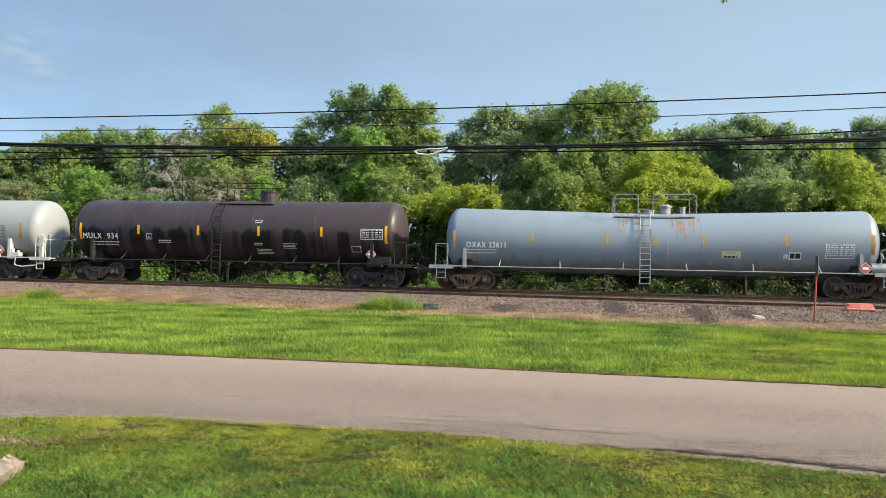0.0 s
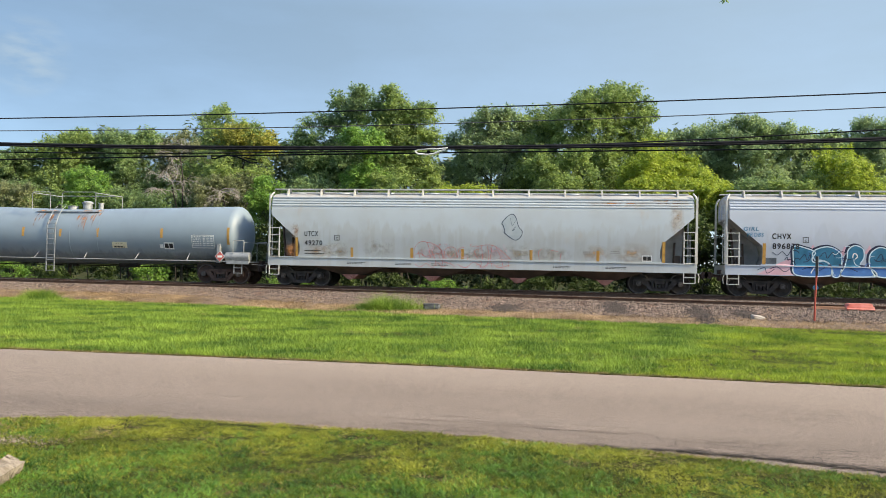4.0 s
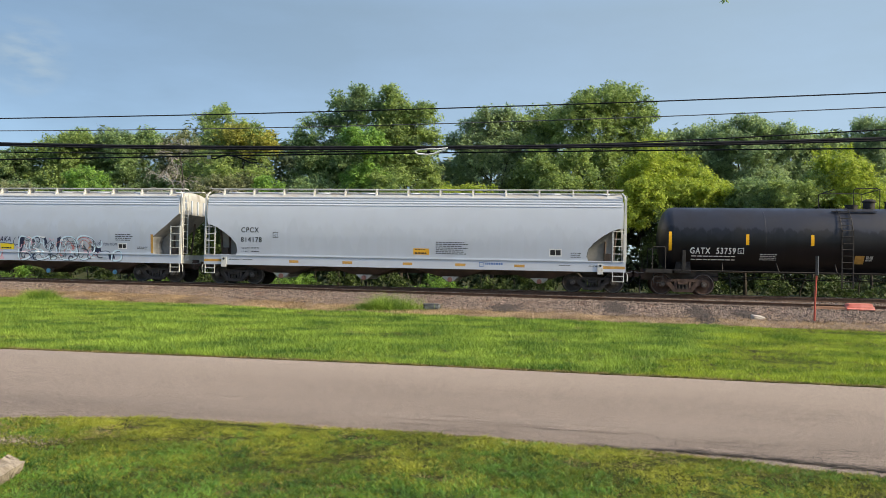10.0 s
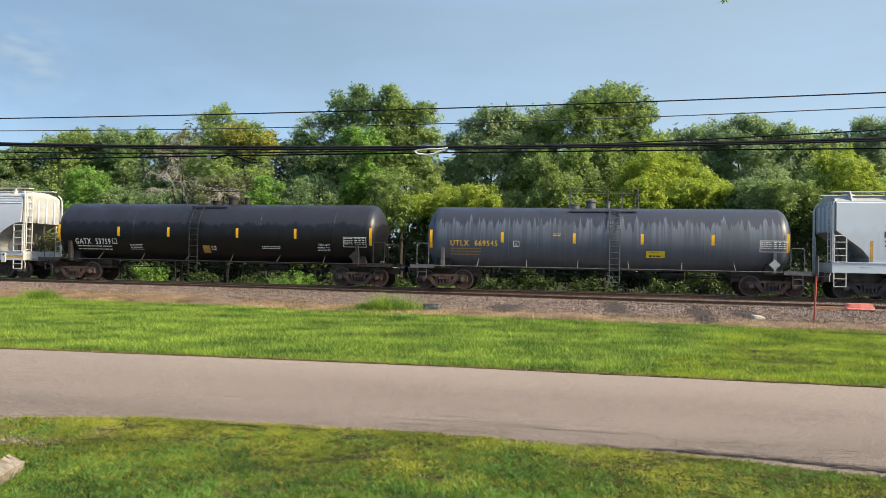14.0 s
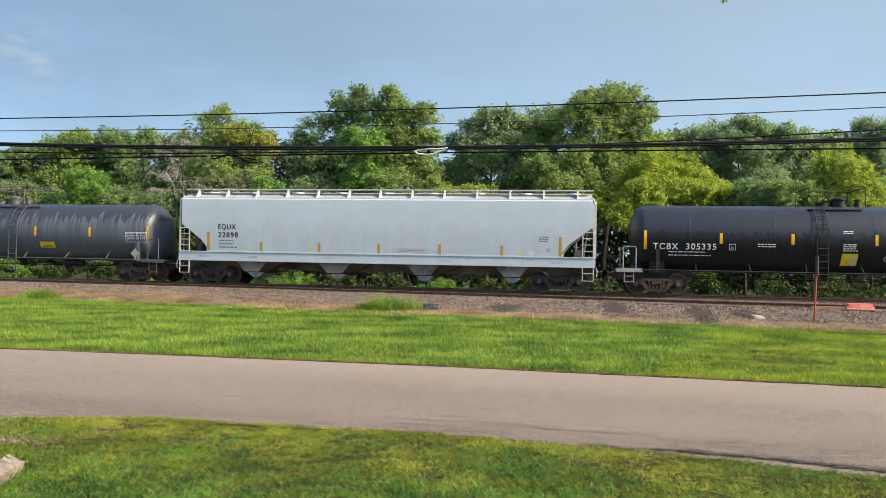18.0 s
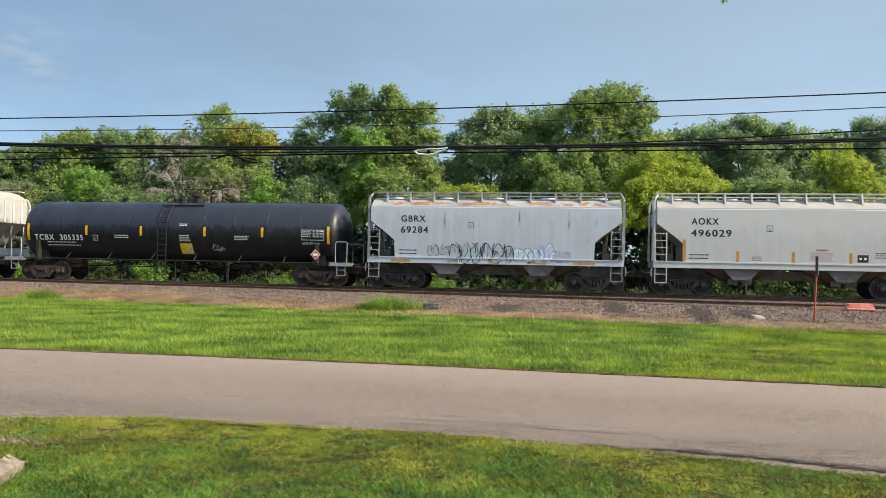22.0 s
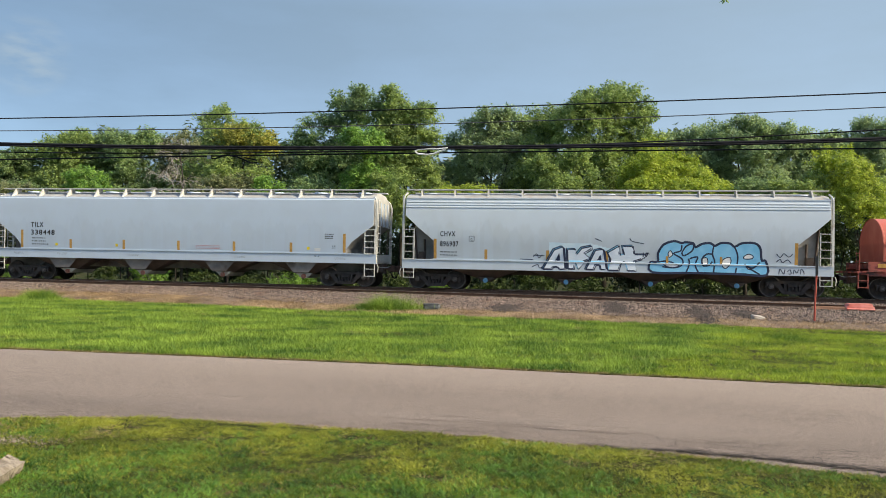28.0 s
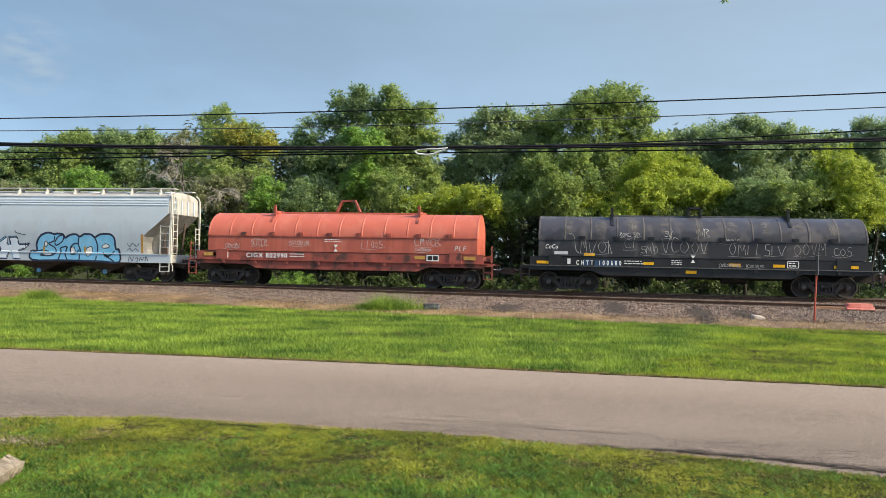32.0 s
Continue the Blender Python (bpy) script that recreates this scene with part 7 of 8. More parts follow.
FLAG = [(-6.53, 2.17), (-6.06, 2.11), (-5.68, 1.94), (-5.8, 1.68), (-5.71, 1.52), (-5.29, 1.58), (-5.05, 1.35), (-5.1, 0.97), (-6.43, 0.97), (-6.54, 1.55)]
CURL = [(-5.67, 1.6), (-5.79, 1.89), (-5.61, 2.08), (-5.17, 2.18), (-4.77, 2.01), (-4.62, 1.73), (-4.7, 0.97), (-5.0, 0.97), (-5.05, 1.4), (-5.43, 1.61)]
STEM = [(-4.42, 1.75), (-4.38, 2.08), (-4.12, 2.25), (-3.81, 2.11), (-3.76, 1.76), (-3.88, 1.52), (-3.84, 1.37), (-3.47, 1.29), (-3.31, 0.98), (-4.6, 0.97), (-4.5, 1.35)]
BOWL = [(-3.56, 1.68), (-3.47, 1.98), (-3.16, 2.18), (-2.79, 2.05), (-2.65, 1.7), (-2.68, 1.0), (-3.26, 0.98), (-3.49, 1.3)]
HOOP = [(-2.73, 1.78), (-2.55, 2.28), (-2.13, 2.44), (-1.71, 2.34), (-1.5, 1.95), (-1.51, 1.53), (-2.0, 1.37), (-2.27, 1.0), (-2.66, 1.0)]
FOOT = [(-2.31, 0.98), (-2.19, 1.23), (-1.68, 1.39), (-1.0, 1.44), (-0.61, 1.53), (-0.56, 1.0)]
DROP = [(-1.13, 1.72), (-1.18, 1.94), (-1.01, 2.11), (-0.79, 2.02), (-0.76, 1.81), (-0.96, 1.59)]
FIRST = [FLAG, CURL, STEM, BOWL, HOOP, FOOT, DROP]
lines(side, [[(a - 0.05, b + 0.03) for a, b in sh] for sh in FIRST], 0.12, "graffiti_navy", "graffiti_shadow", lift=0.0105, closed=True)
piece(side, FIRST, 0, 0, 1, 1, "graffiti_teal", "graffiti_pale_blue", 0.048, "graffiti_blue", 1.36)
lines(side, [[(-6.3, 1.6), (-6.1, 1.85), (-6.0, 1.6), (-5.9, 1.85)], [(-5.5, 1.75), (-5.3, 1.95), (-5.2, 1.7), (-5.0, 1.95), (-4.9, 1.75)], [(-6.2, 1.2), (-5.9, 1.3), (-5.6, 1.15), (-5.3, 1.3)], [(-3.3, 1.6), (-3.1, 1.9), (-2.95, 1.6), (-2.85, 1.8)], [(-4.3, 1.3), (-4.0, 1.15)],
              [(-2.4, 1.75), (-2.2, 2.05), (-2.05, 1.8), (-1.85, 2.1), (-1.7, 1.8)], [(-7.5, 1.2), (-7.2, 1.3), (-6.9, 1.1), (-6.65, 1.25)], [(-8.0, 1.15), (-7.7, 1.25), (-7.6, 1.02), (-7.3, 1.2)], [(-7.4, 1.92), (-7.2, 1.8), (-7.0, 1.95), (-6.8, 1.78), (-6.64, 2.05)], [(-6.9, 1.6), (-6.8, 1.72), (-6.75, 1.55)]], 0.028, "graffiti_navy", "graffiti_scribble")
lines(side, [[(-4.2, 1.72), (-4.18, 1.88), (-4.08, 1.9), (-4.02, 1.78), (-4.1, 1.68)], [(-2.35, 1.6), (-2.2, 1.78), (-2.08, 1.65), (-2.25, 1.52)], [(-2.2, 1.4), (-2.1, 1.58), (-1.95, 1.42)], [(-5.85, 1.05), (-5.7, 1.28), (-5.55, 1.1)], [(-1.85, 1.02), (-1.8, 1.22), (-1.68, 1.05)], [(-1.6, 1.05), (-1.5, 1.24), (-1.42, 1.05)], [(-1.35, 1.05), (-1.3, 1.25), (-1.2, 1.1)], [(-1.1, 1.06), (-1.05, 1.24), (-0.95, 1.1)], [(-0.98, 1.95), (-0.9, 1.85)]], 0.045, "graffiti_white", "graffiti_highlight", lift=0.02)
curls(side, 34, -6.5, -1.0, 1.0, 2.2, ("graffiti_navy", "graffiti_navy", "graffiti_pale_blue", "graffiti_blue"), 5, (0.015, 0.035))
# the second, washed-out piece
part("graffiti_field", side.fill(M(), [(0.5, 0.98), (0.55, 2.08), (1.5, 2.0), (2.2, 1.6), (2.9, 2.1), (4.6, 2.05), (4.9, 1.3), (5.6, 1.05)], 0.009), "graffiti_grey_wash", car, "washed-out pale sprayed field")
for blob_ in ([(1.06, 2.05), (1.18, 2.14), (1.35, 2.06), (1.52, 1.85), (1.19, 1.76)], [(1.93, 2.11), (2.08, 2.07), (2.18, 1.78), (1.94, 1.73)], [(2.71, 2.08), (2.9, 2.14), (2.88, 1.75), (2.64, 1.45)], [(0.55, 2.09), (0.93, 2.11), (0.85, 1.75), (0.61, 1.08)], [(4.55, 1.69), (5.04, 1.66), (5.08, 1.45), (4.6, 1.36)], [(5.48, 1.3), (5.8, 1.26), (5.84, 1.1), (5.52, 1.05)], [(2.2, 1.2), (2.35, 1.55), (2.3, 1.0)], [(3.72, 1.2), (3.82, 1.75), (3.9, 1.15)]):
    part("graffiti_shadow", side.fill(M(), blob_, 0.0115), "graffiti_navy", car)
SECOND = [[(0.62, 1.04), (0.58, 1.83), (0.72, 2.13), (1.18, 1.97), (1.27, 1.64), (1.53, 1.43), (1.07, 1.04)], [(1.19, 1.51), (1.27, 1.97), (1.6, 2.14), (1.93, 2.02), (1.98, 1.65), (2.27, 1.44), (2.19, 1.11), (1.53, 1.01)], [(2.28, 1.07), (2.35, 1.4), (2.27, 1.61), (2.47, 1.82), (2.64, 1.58), (2.61, 1.08)]]
SECOND += [[(2.89, 1.08), (2.9, 1.91), (3.16, 2.13), (3.57, 2.09), (3.74, 1.72), (3.71, 1.1)], [(3.74, 1.8), (3.9, 2.14), (4.3, 2.18), (4.67, 1.98), (4.72, 1.53), (4.4, 1.11), (3.91, 1.1)], [(5.69, 1.01), (5.72, 1.38), (5.96, 1.51), (6.16, 1.35), (6.12, 1.06)]]
lines(side, SECOND, 0.075, "graffiti_pale_blue", "graffiti_outline", "pale blue sprayed letter outline", 0.014, True)
lines(side, [[(a * 1.0 + 0.05, b - 0.05) for a, b in sh] for sh in SECOND], 0.022, "graffiti_navy", "graffiti_scribble", lift=0.017, closed=True)
lines(side, [[(3.09, 1.38), (3.17, 1.83), (3.41, 1.88), (3.54, 1.59), (3.38, 1.38)], [(3.91, 1.6), (3.98, 1.89), (4.22, 1.98), (4.43, 1.77), (4.35, 1.52), (4.15, 1.48), (4.08, 1.68), (4.21, 1.77)], [(3.82, 1.97), (4.06, 2.1), (4.38, 2.06), (4.59, 1.82)], [(-0.52, 1.01), (-0.32, 1.31), (-0.57, 1.6), (-0.45, 1.99)]], 0.03, "graffiti_red", "graffiti_scribble")
lines(side, [[(0.69, 1.75), (1.02, 1.67), (1.19, 1.34), (1.53, 1.22), (1.94, 1.31)], [(1.35, 1.85), (1.6, 1.89), (1.77, 1.73), (1.61, 1.56)], [(2.18, 1.78), (2.34, 1.95), (2.39, 1.65), (2.51, 1.87)], [(3.01, 1.75), (3.66, 1.8), (3.99, 1.68)], [(3.83, 1.35), (3.99, 1.1), (4.19, 1.3)], [(4.72, 1.28), (5.12, 1.45), (5.52, 1.42), (5.6, 1.13)], [(-0.49, 1.82), (0.52, 1.71)], [(1.53, 1.1), (1.69, 1.25), (1.95, 1.06), (2.36, 1.26), (2.85, 1.08), (3.18, 1.23)], [(0.39, 2.08), (0.27, 1.83), (0.39, 1.66)]], 0.026, "graffiti_navy", "graffiti_scribble")
curls(side, 70, 0.55, 5.2, 1.0, 2.1, ("graffiti_pale_blue", "graffiti_pale_blue", "graffiti_navy", "graffiti_grey", "graffiti_white", "graffiti_pink", "graffiti_red"), 8, (0.02, 0.07))
side.text("LOVE YOU MOM", 4.75, 1.74, 0.13, "graffiti_navy", 1.15, "graffiti_word", "thin dark sprayed words", 0.018, 0.004, 0.2)
side.text("AKA", -0.5, 1.86, 0.25, "graffiti_navy", 0.62, "graffiti_word", "dark sprayed word", 0.018, 0.012, 0.3)
side.text("GIRL", -8.6, 2.82, 0.17, "graffiti_teal", 0.62, "graffiti_word", "thin blue sprayed word", 0.014, 0.006, 0.2)
side.text("PROBS", -8.44, 2.57, 0.17, "graffiti_teal", 0.66, "graffiti_word", "thin blue sprayed word", 0.014, 0.006, 0.1)

# -- clean light grey hopper
car, side = hopper_car("hopper_car", 64.42, "clean light grey covered hopper car with yellow sill strips", ROUND_LOW, 9.88, 8.48, "paint_hopper_white", "truck_black", [(-6.2, 1.9), (-2.1, 1.9), (2.0, 1.9), (6.1, 1.9)], "gate_red", "white_steel", 4.56, (0.93, 1.40), posts(9.88, 13), 4.4,
                       groove=(3.8, 3.92, 4.04), shear=True, sill_reflect=((-9.4, 0.93), (-5.36, 0.46), (-2.75, 0.47), (0.11, 0.45), (2.56, 0.48), (5.24, 0.46), (9.38, 0.95)))
side.text("CPCX", -7.98, 2.47, 0.24, "lettering_black", 0.88)
side.text("814178", -8.0, 2.01, 0.24, "lettering_black", 1.04)
for row, word in enumerate(("LD LMT", "LT WT")):
    side.text(word, -7.97, 1.69 - 0.17 * row, 0.085, "lettering_black", 0.4 - 0.06 * row)
    side.bars(-7.48, 1.76 - 0.17 * row, 0.4, 1, "lettering_black", 0.06, 0.09, 2, n=2)
mark_box(side, -6.4, 2.23, 0.26, "lettering_black")
side.plate(0.74, 1.7, 0.74, 0.28, "label_orange", "notice_plate", "orange notice plate")
side.bars(0.44, 1.66, 0.62, 1, "lettering_black", 0.09, 0.04, 3, n=3)
side.bars(0.46, 1.8, 0.5, 1, "lettering_black", 0.04, 0.04, 3)
side.bars(1.42, 2.15, 1.5, 7, "lettering_black", 0.05, 0.036, 3, n=7)
light_box(side, 6.55, 1.57, 0.56, 0.35)
side.bars(7.5, 1.75, 0.5, 3, "lettering_black", 0.04, 0.05, 3)
side.frame_box(3.42, 1.06, 0.2, 0.2, 0.02, "lettering_blue")
side.bars(3.7, 1.24, 0.83, 1, "lettering_blue", 0.11, 0.04, 4, n=7)
for bx_ in (-8.6, -7.9, 7.0, 8.3):
    side.bars(bx_, 1.2, 0.55, 1, "lettering_black", 0.05, 0.04, 3, n=4)
for sx in (-8.85, 8.8):
    part("jacking_lug", M().box(sx - 0.12, sx + 0.12, -1.56, -1.5, 0.82, 1.3), "white_steel", car)
    part("lug_hole", M().cyl((sx, -1.57, 1.2), (sx, -1.56, 1.2), 0.055, 12), "black_paint", car)

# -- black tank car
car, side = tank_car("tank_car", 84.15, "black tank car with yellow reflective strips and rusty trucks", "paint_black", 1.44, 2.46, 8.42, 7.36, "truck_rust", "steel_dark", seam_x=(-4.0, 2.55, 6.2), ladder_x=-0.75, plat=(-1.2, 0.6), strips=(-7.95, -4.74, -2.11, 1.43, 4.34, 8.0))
side.text("GATX  53759", -7.1, 1.81, 0.27, "lettering_white", 1.89)
side.bars(-7.05, 1.73, 1.9, 2, "lettering_white", 0.055, 0.09, 2, n=6)
mark_box(side, -5.12, 1.83, 0.25, "lettering_white")
side.plate(-0.2, 1.65, 0.37, 0.35, "reflective_faded", "notice_plate", "yellow-brown square notice")
side.text("FRA AIP", 5.48, 1.88, 0.1, "lettering_white", 0.55)
side.bars(5.42, 1.82, 0.6, 3, "lettering_white", 0.03, 0.035, 3)
data_table(side, 6.68, 1.85, 1.11, 0.47)
side.bars(-4.2, 1.83, 0.75, 4, "lettering_white", 0.035, 0.04, 4)
side.bars(2.65, 1.83, 0.95, 2, "lettering_white", 0.05, 0.03, 4, n=6)
side.bars(0.05, 1.8, 0.3, 3, "lettering_white", 0.04, 0.04, 4, n=2)
placard(side, 7.25, 1.42, 0.3, "steel_dark", False, 1.05)

# -- worn grey tank car
car, side = tank_car("tank_car", 102.75, "weathered grey tank car with yellow lettering and peeling black top", "paint_worn_grey", 1.42, 2.42, 8.1, 7.2, "truck_rust", "mid_steel", seam_x=(-4.2, -2.9, 4.3), ladder_x=0.5, plat=(-1.5, 1.5), dome="left", strips=(-7.74, -4.47, -1.26, 1.68, 4.66, 7.74))
side.text("UTLX  669545", -6.84, 2.0, 0.25, "lettering_yellow", 2.15)
side.bars(-6.84, 1.9, 1.6, 3, "reflective_faded", 0.05, 0.08, 2, n=6)
mark_box(side, -3.97, 1.98, 0.27, "lettering_white")
side.plate(2.26, 1.74, 0.81, 0.29, "label_yellow", "notice_plate", "bright yellow notice plate")
side.bars(1.98, 1.7, 0.6, 1, "lettering_black", 0.08, 0.04, 3, n=3)
side.bars(2.0, 1.83, 0.5, 1, "lettering_black", 0.04, 0.04, 3)
data_table(side, 6.59, 1.92, 1.14, 0.49)
side.bars(-2.2, 2.6, 0.4, 2, "label_orange", 0.04, 0.03, 4, n=2)
placard(side, 7.18, 1.38, 0.3, "grey_steel", False, 1.05)

# -- pale hopper, four bays, straight sides
EQ_STRIPS = ((-8.35, 0.88), (-5.68, 0.44), (-2.82, 0.45), (0.05, 0.45), (2.9, 0.45), (5.75, 0.44), (8.35, 0.88))


def long_hopper(P, label, mark, number, w1, w2, gate, paint):
    car, side = hopper_car("hopper_car", P, label, SLOPED, 9.88, 8.3, paint, "truck_black", [(-6.2, 1.75), (-2.1, 1.85), (2.1, 1.85), (6.2, 1.75)], gate, "white_steel", 4.54, (1.10, 1.55), posts(9.88, 13), 4.2,
                           reflect=EQ_STRIPS, reflect_mat="reflective_faded", under="under_grey", ladder_z=2.7, inset=1.4, eave=(4.1, 1.48))
    side.text(mark, -7.86, 2.6, 0.25, "lettering_black", w1)
    side.text(number, -7.86, 2.22, 0.25, "lettering_black", w2)
    side.bars(-7.8, 2.08, 0.9, 3, "lettering_black", 0.06, 0.09, 2, n=8)
    side.plate(7.05, 1.7, 0.29, 0.15, "white_paint", "notice_plate", lift=0.009)
    side.bars(6.9, 1.42, 0.3, 1, "lettering_black", 0.05, 0.04, 2, n=3)
    side.bars(7.4, 2.45, 0.5, 3, "lettering_black", 0.05, 0.05, 3, n=3)
    side.bars(7.75, 1.9, 0.2, 2, "lettering_black", 0.05, 0.04, 3, n=2)
    for bx_ in (-8.8, -6.4, -2.6, 2.9, 7.9):
        side.bars(bx_, 1.34, 0.6, 2, "under_grey", 0.022, 0.03, 3, n=8)
    for sx in (-6.45, -3.2, 6.6):
        side.plate(sx, 1.76, 0.13, 0.13, "label_yellow", "dot_label", lift=0.009)
    side.bars(0.95, 1.82, 1.35, 3, "lettering_red", 0.03, 0.035, 5, n=14)
    return car, side


long_hopper(122.1, "pale grey four-bay covered hopper car with blue outlet caps", "EQUX", "22898", 0.9, 1.01, "gate_blue", "paint_hopper_pale")

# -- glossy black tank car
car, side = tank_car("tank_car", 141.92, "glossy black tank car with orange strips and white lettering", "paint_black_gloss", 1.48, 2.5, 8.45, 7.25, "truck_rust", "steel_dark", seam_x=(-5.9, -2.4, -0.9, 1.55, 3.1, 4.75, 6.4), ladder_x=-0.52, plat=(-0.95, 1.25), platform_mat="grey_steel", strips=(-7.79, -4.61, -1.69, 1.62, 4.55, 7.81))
side.text("TCBX  305335", -7.46, 1.98, 0.27, "lettering_white", 2.65)
side.bars(-6.8, 1.9, 1.8, 2, "lettering_white", 0.055, 0.09, 2, n=6)
mark_box(side, -4.27, 1.98, 0.27, "lettering_white")
side.bars(-3.11, 2.27, 0.82, 2, "lettering_white", 0.05, 0.05, 4, n=5)
side.plate(0.62, 1.65, 0.64, 0.51, "label_yellow", "notice_plate", "yellow square notice plate")
side.plate(0.76, 1.6, 0.28, 0.3, "label_cream", "notice_patch", lift=0.011)
side.bars(0.32, 2.3, 0.6, 4, "lettering_white", 0.05, 0.035, 4, n=3)
side.bars(0.32, 2.85, 0.5, 2, "lettering_white", 0.04, 0.03, 4, n=2)
side.bars(3.15, 2.3, 0.8, 3, "lettering_white", 0.045, 0.035, 4, n=4)
data_table(side, 6.51, 2.14, 1.1, 0.49)
side.text("AAR ST-464", 6.53, 1.94, 0.1, "lettering_white", 0.84)
placard(side, 7.22, 1.47, 0.31, "grey_steel", True, 1.05)
g = M()
for pts in ([(1.95, 1.65), (2.1, 1.9), (2.2, 1.7), (2.3, 1.85)], [(2.2, 1.62), (2.35, 1.55), (2.45, 1.75), (2.55, 1.6)], [(2.0, 1.6), (2.6, 1.68)]):
    side.stroke(g, smooth_line(pts), 0.02)
part("chalk_scribble", g, "graffiti_white", car)


# -- two short hoppers
def short_hopper(P, label, mark, number, w1, w2, paint, metal, tone, **kw):
    car, side = hopper_car("hopper_car", P, label, SHORT, 5.8, 4.53, paint, tone, [(-2.1, 1.85), (2.1, 1.85)], "steel_dark", metal, 4.43, (1.18, 1.45), posts(5.8, 10), 4.36, under="under_grey", ladder_z=2.7, inset=1.0, gate_z=0.5, eave=(4.0, 1.25), **kw)
    side.text(mark, -4.22, 3.06, 0.29, "lettering_black", w1)
    side.text(number, -4.23, 2.55, 0.3, "lettering_black", w2)
    side.bars(-4.3, 1.78, 0.95, 2, "lettering_black", 0.06, 0.09, 2, n=4)
    mark_box(side, -1.13, 2.79, 0.26, "lettering_black")
    for s in (-1, 1):
        sg = M()
        for xx in (-0.25, 0.25):
            sg.cyl((s * 2.1 + xx, -1.0, 0.62), (s * 2.1 + xx, -0.9, 0.62), 0.1, 10)
        part("gate_drive", sg.box(s * 2.1 - 0.5, s * 2.1 + 0.5, -0.98, -0.9, 0.5, 0.75), "under_grey", car)
    return car, side


car, side = short_hopper(157.46, "short white two-bay hopper car with rust streaks and silver graffiti", "GBRX", "69284", 1.13, 1.27, "paint_hopper_stained", "grey_steel", "truck_black", sill_reflect=((-4.23, 0.93), (-1.76, 0.6), (0.07, 0.47), (2.0, 0.81), (4.09, 0.97)))
light_box(side, 2.41, 1.56, 0.42, 0.26, "lettering_black")


def wild(side, x, z, w, h, seed, fill_mat, line_mat, k, inner):
    """One tangled sprayed letter: an angular filled form, a heavy broken outline and inner strokes."""
    r = random.Random(seed)
    n = 9
    ring = [(x + w * (0.5 + 0.56 * r.uniform(0.75, 1.15) * math.cos(6.283 * i / n)), z + max(0.0, h * (0.5 + 0.52 * r.uniform(0.7, 1.15) * math.sin(6.283 * i / n)))) for i in range(n)]
    letter = part("graffiti_letter", side.fill(M(), ring, 0.009), fill_mat, side.car, "tangled sprayed letter")
    for a in (r.randint(0, 4), r.randint(4, 8)):
        part("graffiti_outline", side.stroke(M(), smooth_line([ring[(a + j) % n] for j in range(5)], 4), k, 0.014), line_mat, letter)
    for _ in range(inner):
        u, v, a = x + w * r.uniform(0.1, 0.9), z + h * r.uniform(0.1, 0.6), r.uniform(0.6, 2.4)
        pts = [(u, v)]
        for _j in range(3):
            a += r.uniform(-0.9, 0.9)
            pts.append((pts[-1][0] + math.cos(a) * w * 0.22, min(z + h * 1.05, pts[-1][1] + math.sin(a) * h * 0.26)))
        part("graffiti_stroke", side.stroke(M(), smooth_line(pts, 3), k * r.uniform(0.5, 1.3), 0.018), line_mat, letter)


for n_, (x, z, w, h, fm, mat, k, lp, inner) in enumerate(((-3.0, 1.5, 1.1, 0.5, "graffiti_ice", "graffiti_grey", 0.02, 4, 2), (-1.95, 1.22, 2.9, 0.85, "graffiti_ice", "graffiti_navy", 0.032, 6, 4), (0.95, 1.25, 0.9, 0.7, "graffiti_pale_blue", "graffiti_grey", 0.024, 2, 2), (1.85, 1.25, 0.9, 0.85, "graffiti_pale_blue", "graffiti_violet", 0.06, 2, 5), (2.8, 1.3, 0.7, 0.5, "graffiti_ice", "graffiti_violet", 0.03, 2, 2))):
    for i in range(lp):
        wild(side, x + w * i / lp, z, w / lp, h, 300 + 20 * n_ + i, fm, mat, k, inner)
curls(side, 12, -1.9, 0.8, 1.2, 1.6, ("graffiti_sky", "graffiti_pale_blue"), 41, (0.02, 0.05))
for sx, sz, w, h, kind in ((-4.4, 3.9, 1.3, 0.3, "rust_bloom"), (-3.6, 3.86, 1.0, 0.22, "rust_bloom"), (-1.4, 3.86, 1.2, 0.22, "rust_bloom"), (0.6, 3.86, 1.0, 0.22, "rust_bloom"), (3.3, 3.86, 1.2, 0.22, "rust_bloom"), (5.0, 3.9, 0.9, 0.3, "rust_bloom"), (-3.0, 3.93, 2.4, 0.35, "rust_bloom"), (-0.5, 3.93, 2.6, 0.35, "rust_bloom"), (2.2, 3.93, 2.4, 0.35, "rust_bloom"), (4.3, 3.93, 1.6, 0.35, "rust_bloom"), (1.2, 3.3, 0.12, 0.9, "soot_bloom"), (3.4, 3.2, 0.14, 1.2, "soot_bloom"), (-2.2, 3.1, 0.12, 1.0, "soot_bloom"), (4.6, 3.1, 0.12, 1.0, "soot_bloom")):
    side.plate(sx, sz, w, h, kind, "rust_stain" if kind == "rust_bloom" else "soot_streak", lift=0.005)
car, side = short_hopper(170.32, "short cream-white two-bay hopper car with yellow reflectors", "AOKX", "496029", 1.13, 1.67, "paint_hopper_cream", "white_steel", "truck_black", roof_mat="roof_cream", reflect=((-4.51, 0.93), (-2.29, 0.45), (-0.04, 0.45), (2.24, 0.45), (4.49, 0.97)))
light_box(side, 2.5, 1.54, 0.43, 0.31, "lettering_black")
side.text("WARNING", 0.86, 1.99, 0.085, "lettering_red", 0.48)
side.bars(0.65, 1.92, 0.95, 5, "lettering_red", 0.035, 0.045, 4, n=8)
side.bars(-1.7, 1.72, 0.45, 3, "lettering_black", 0.035, 0.04, 4)
side.bars(3.2, 1.95, 0.6, 3, "lettering_black", 0.045, 0.05, 4, n=3)

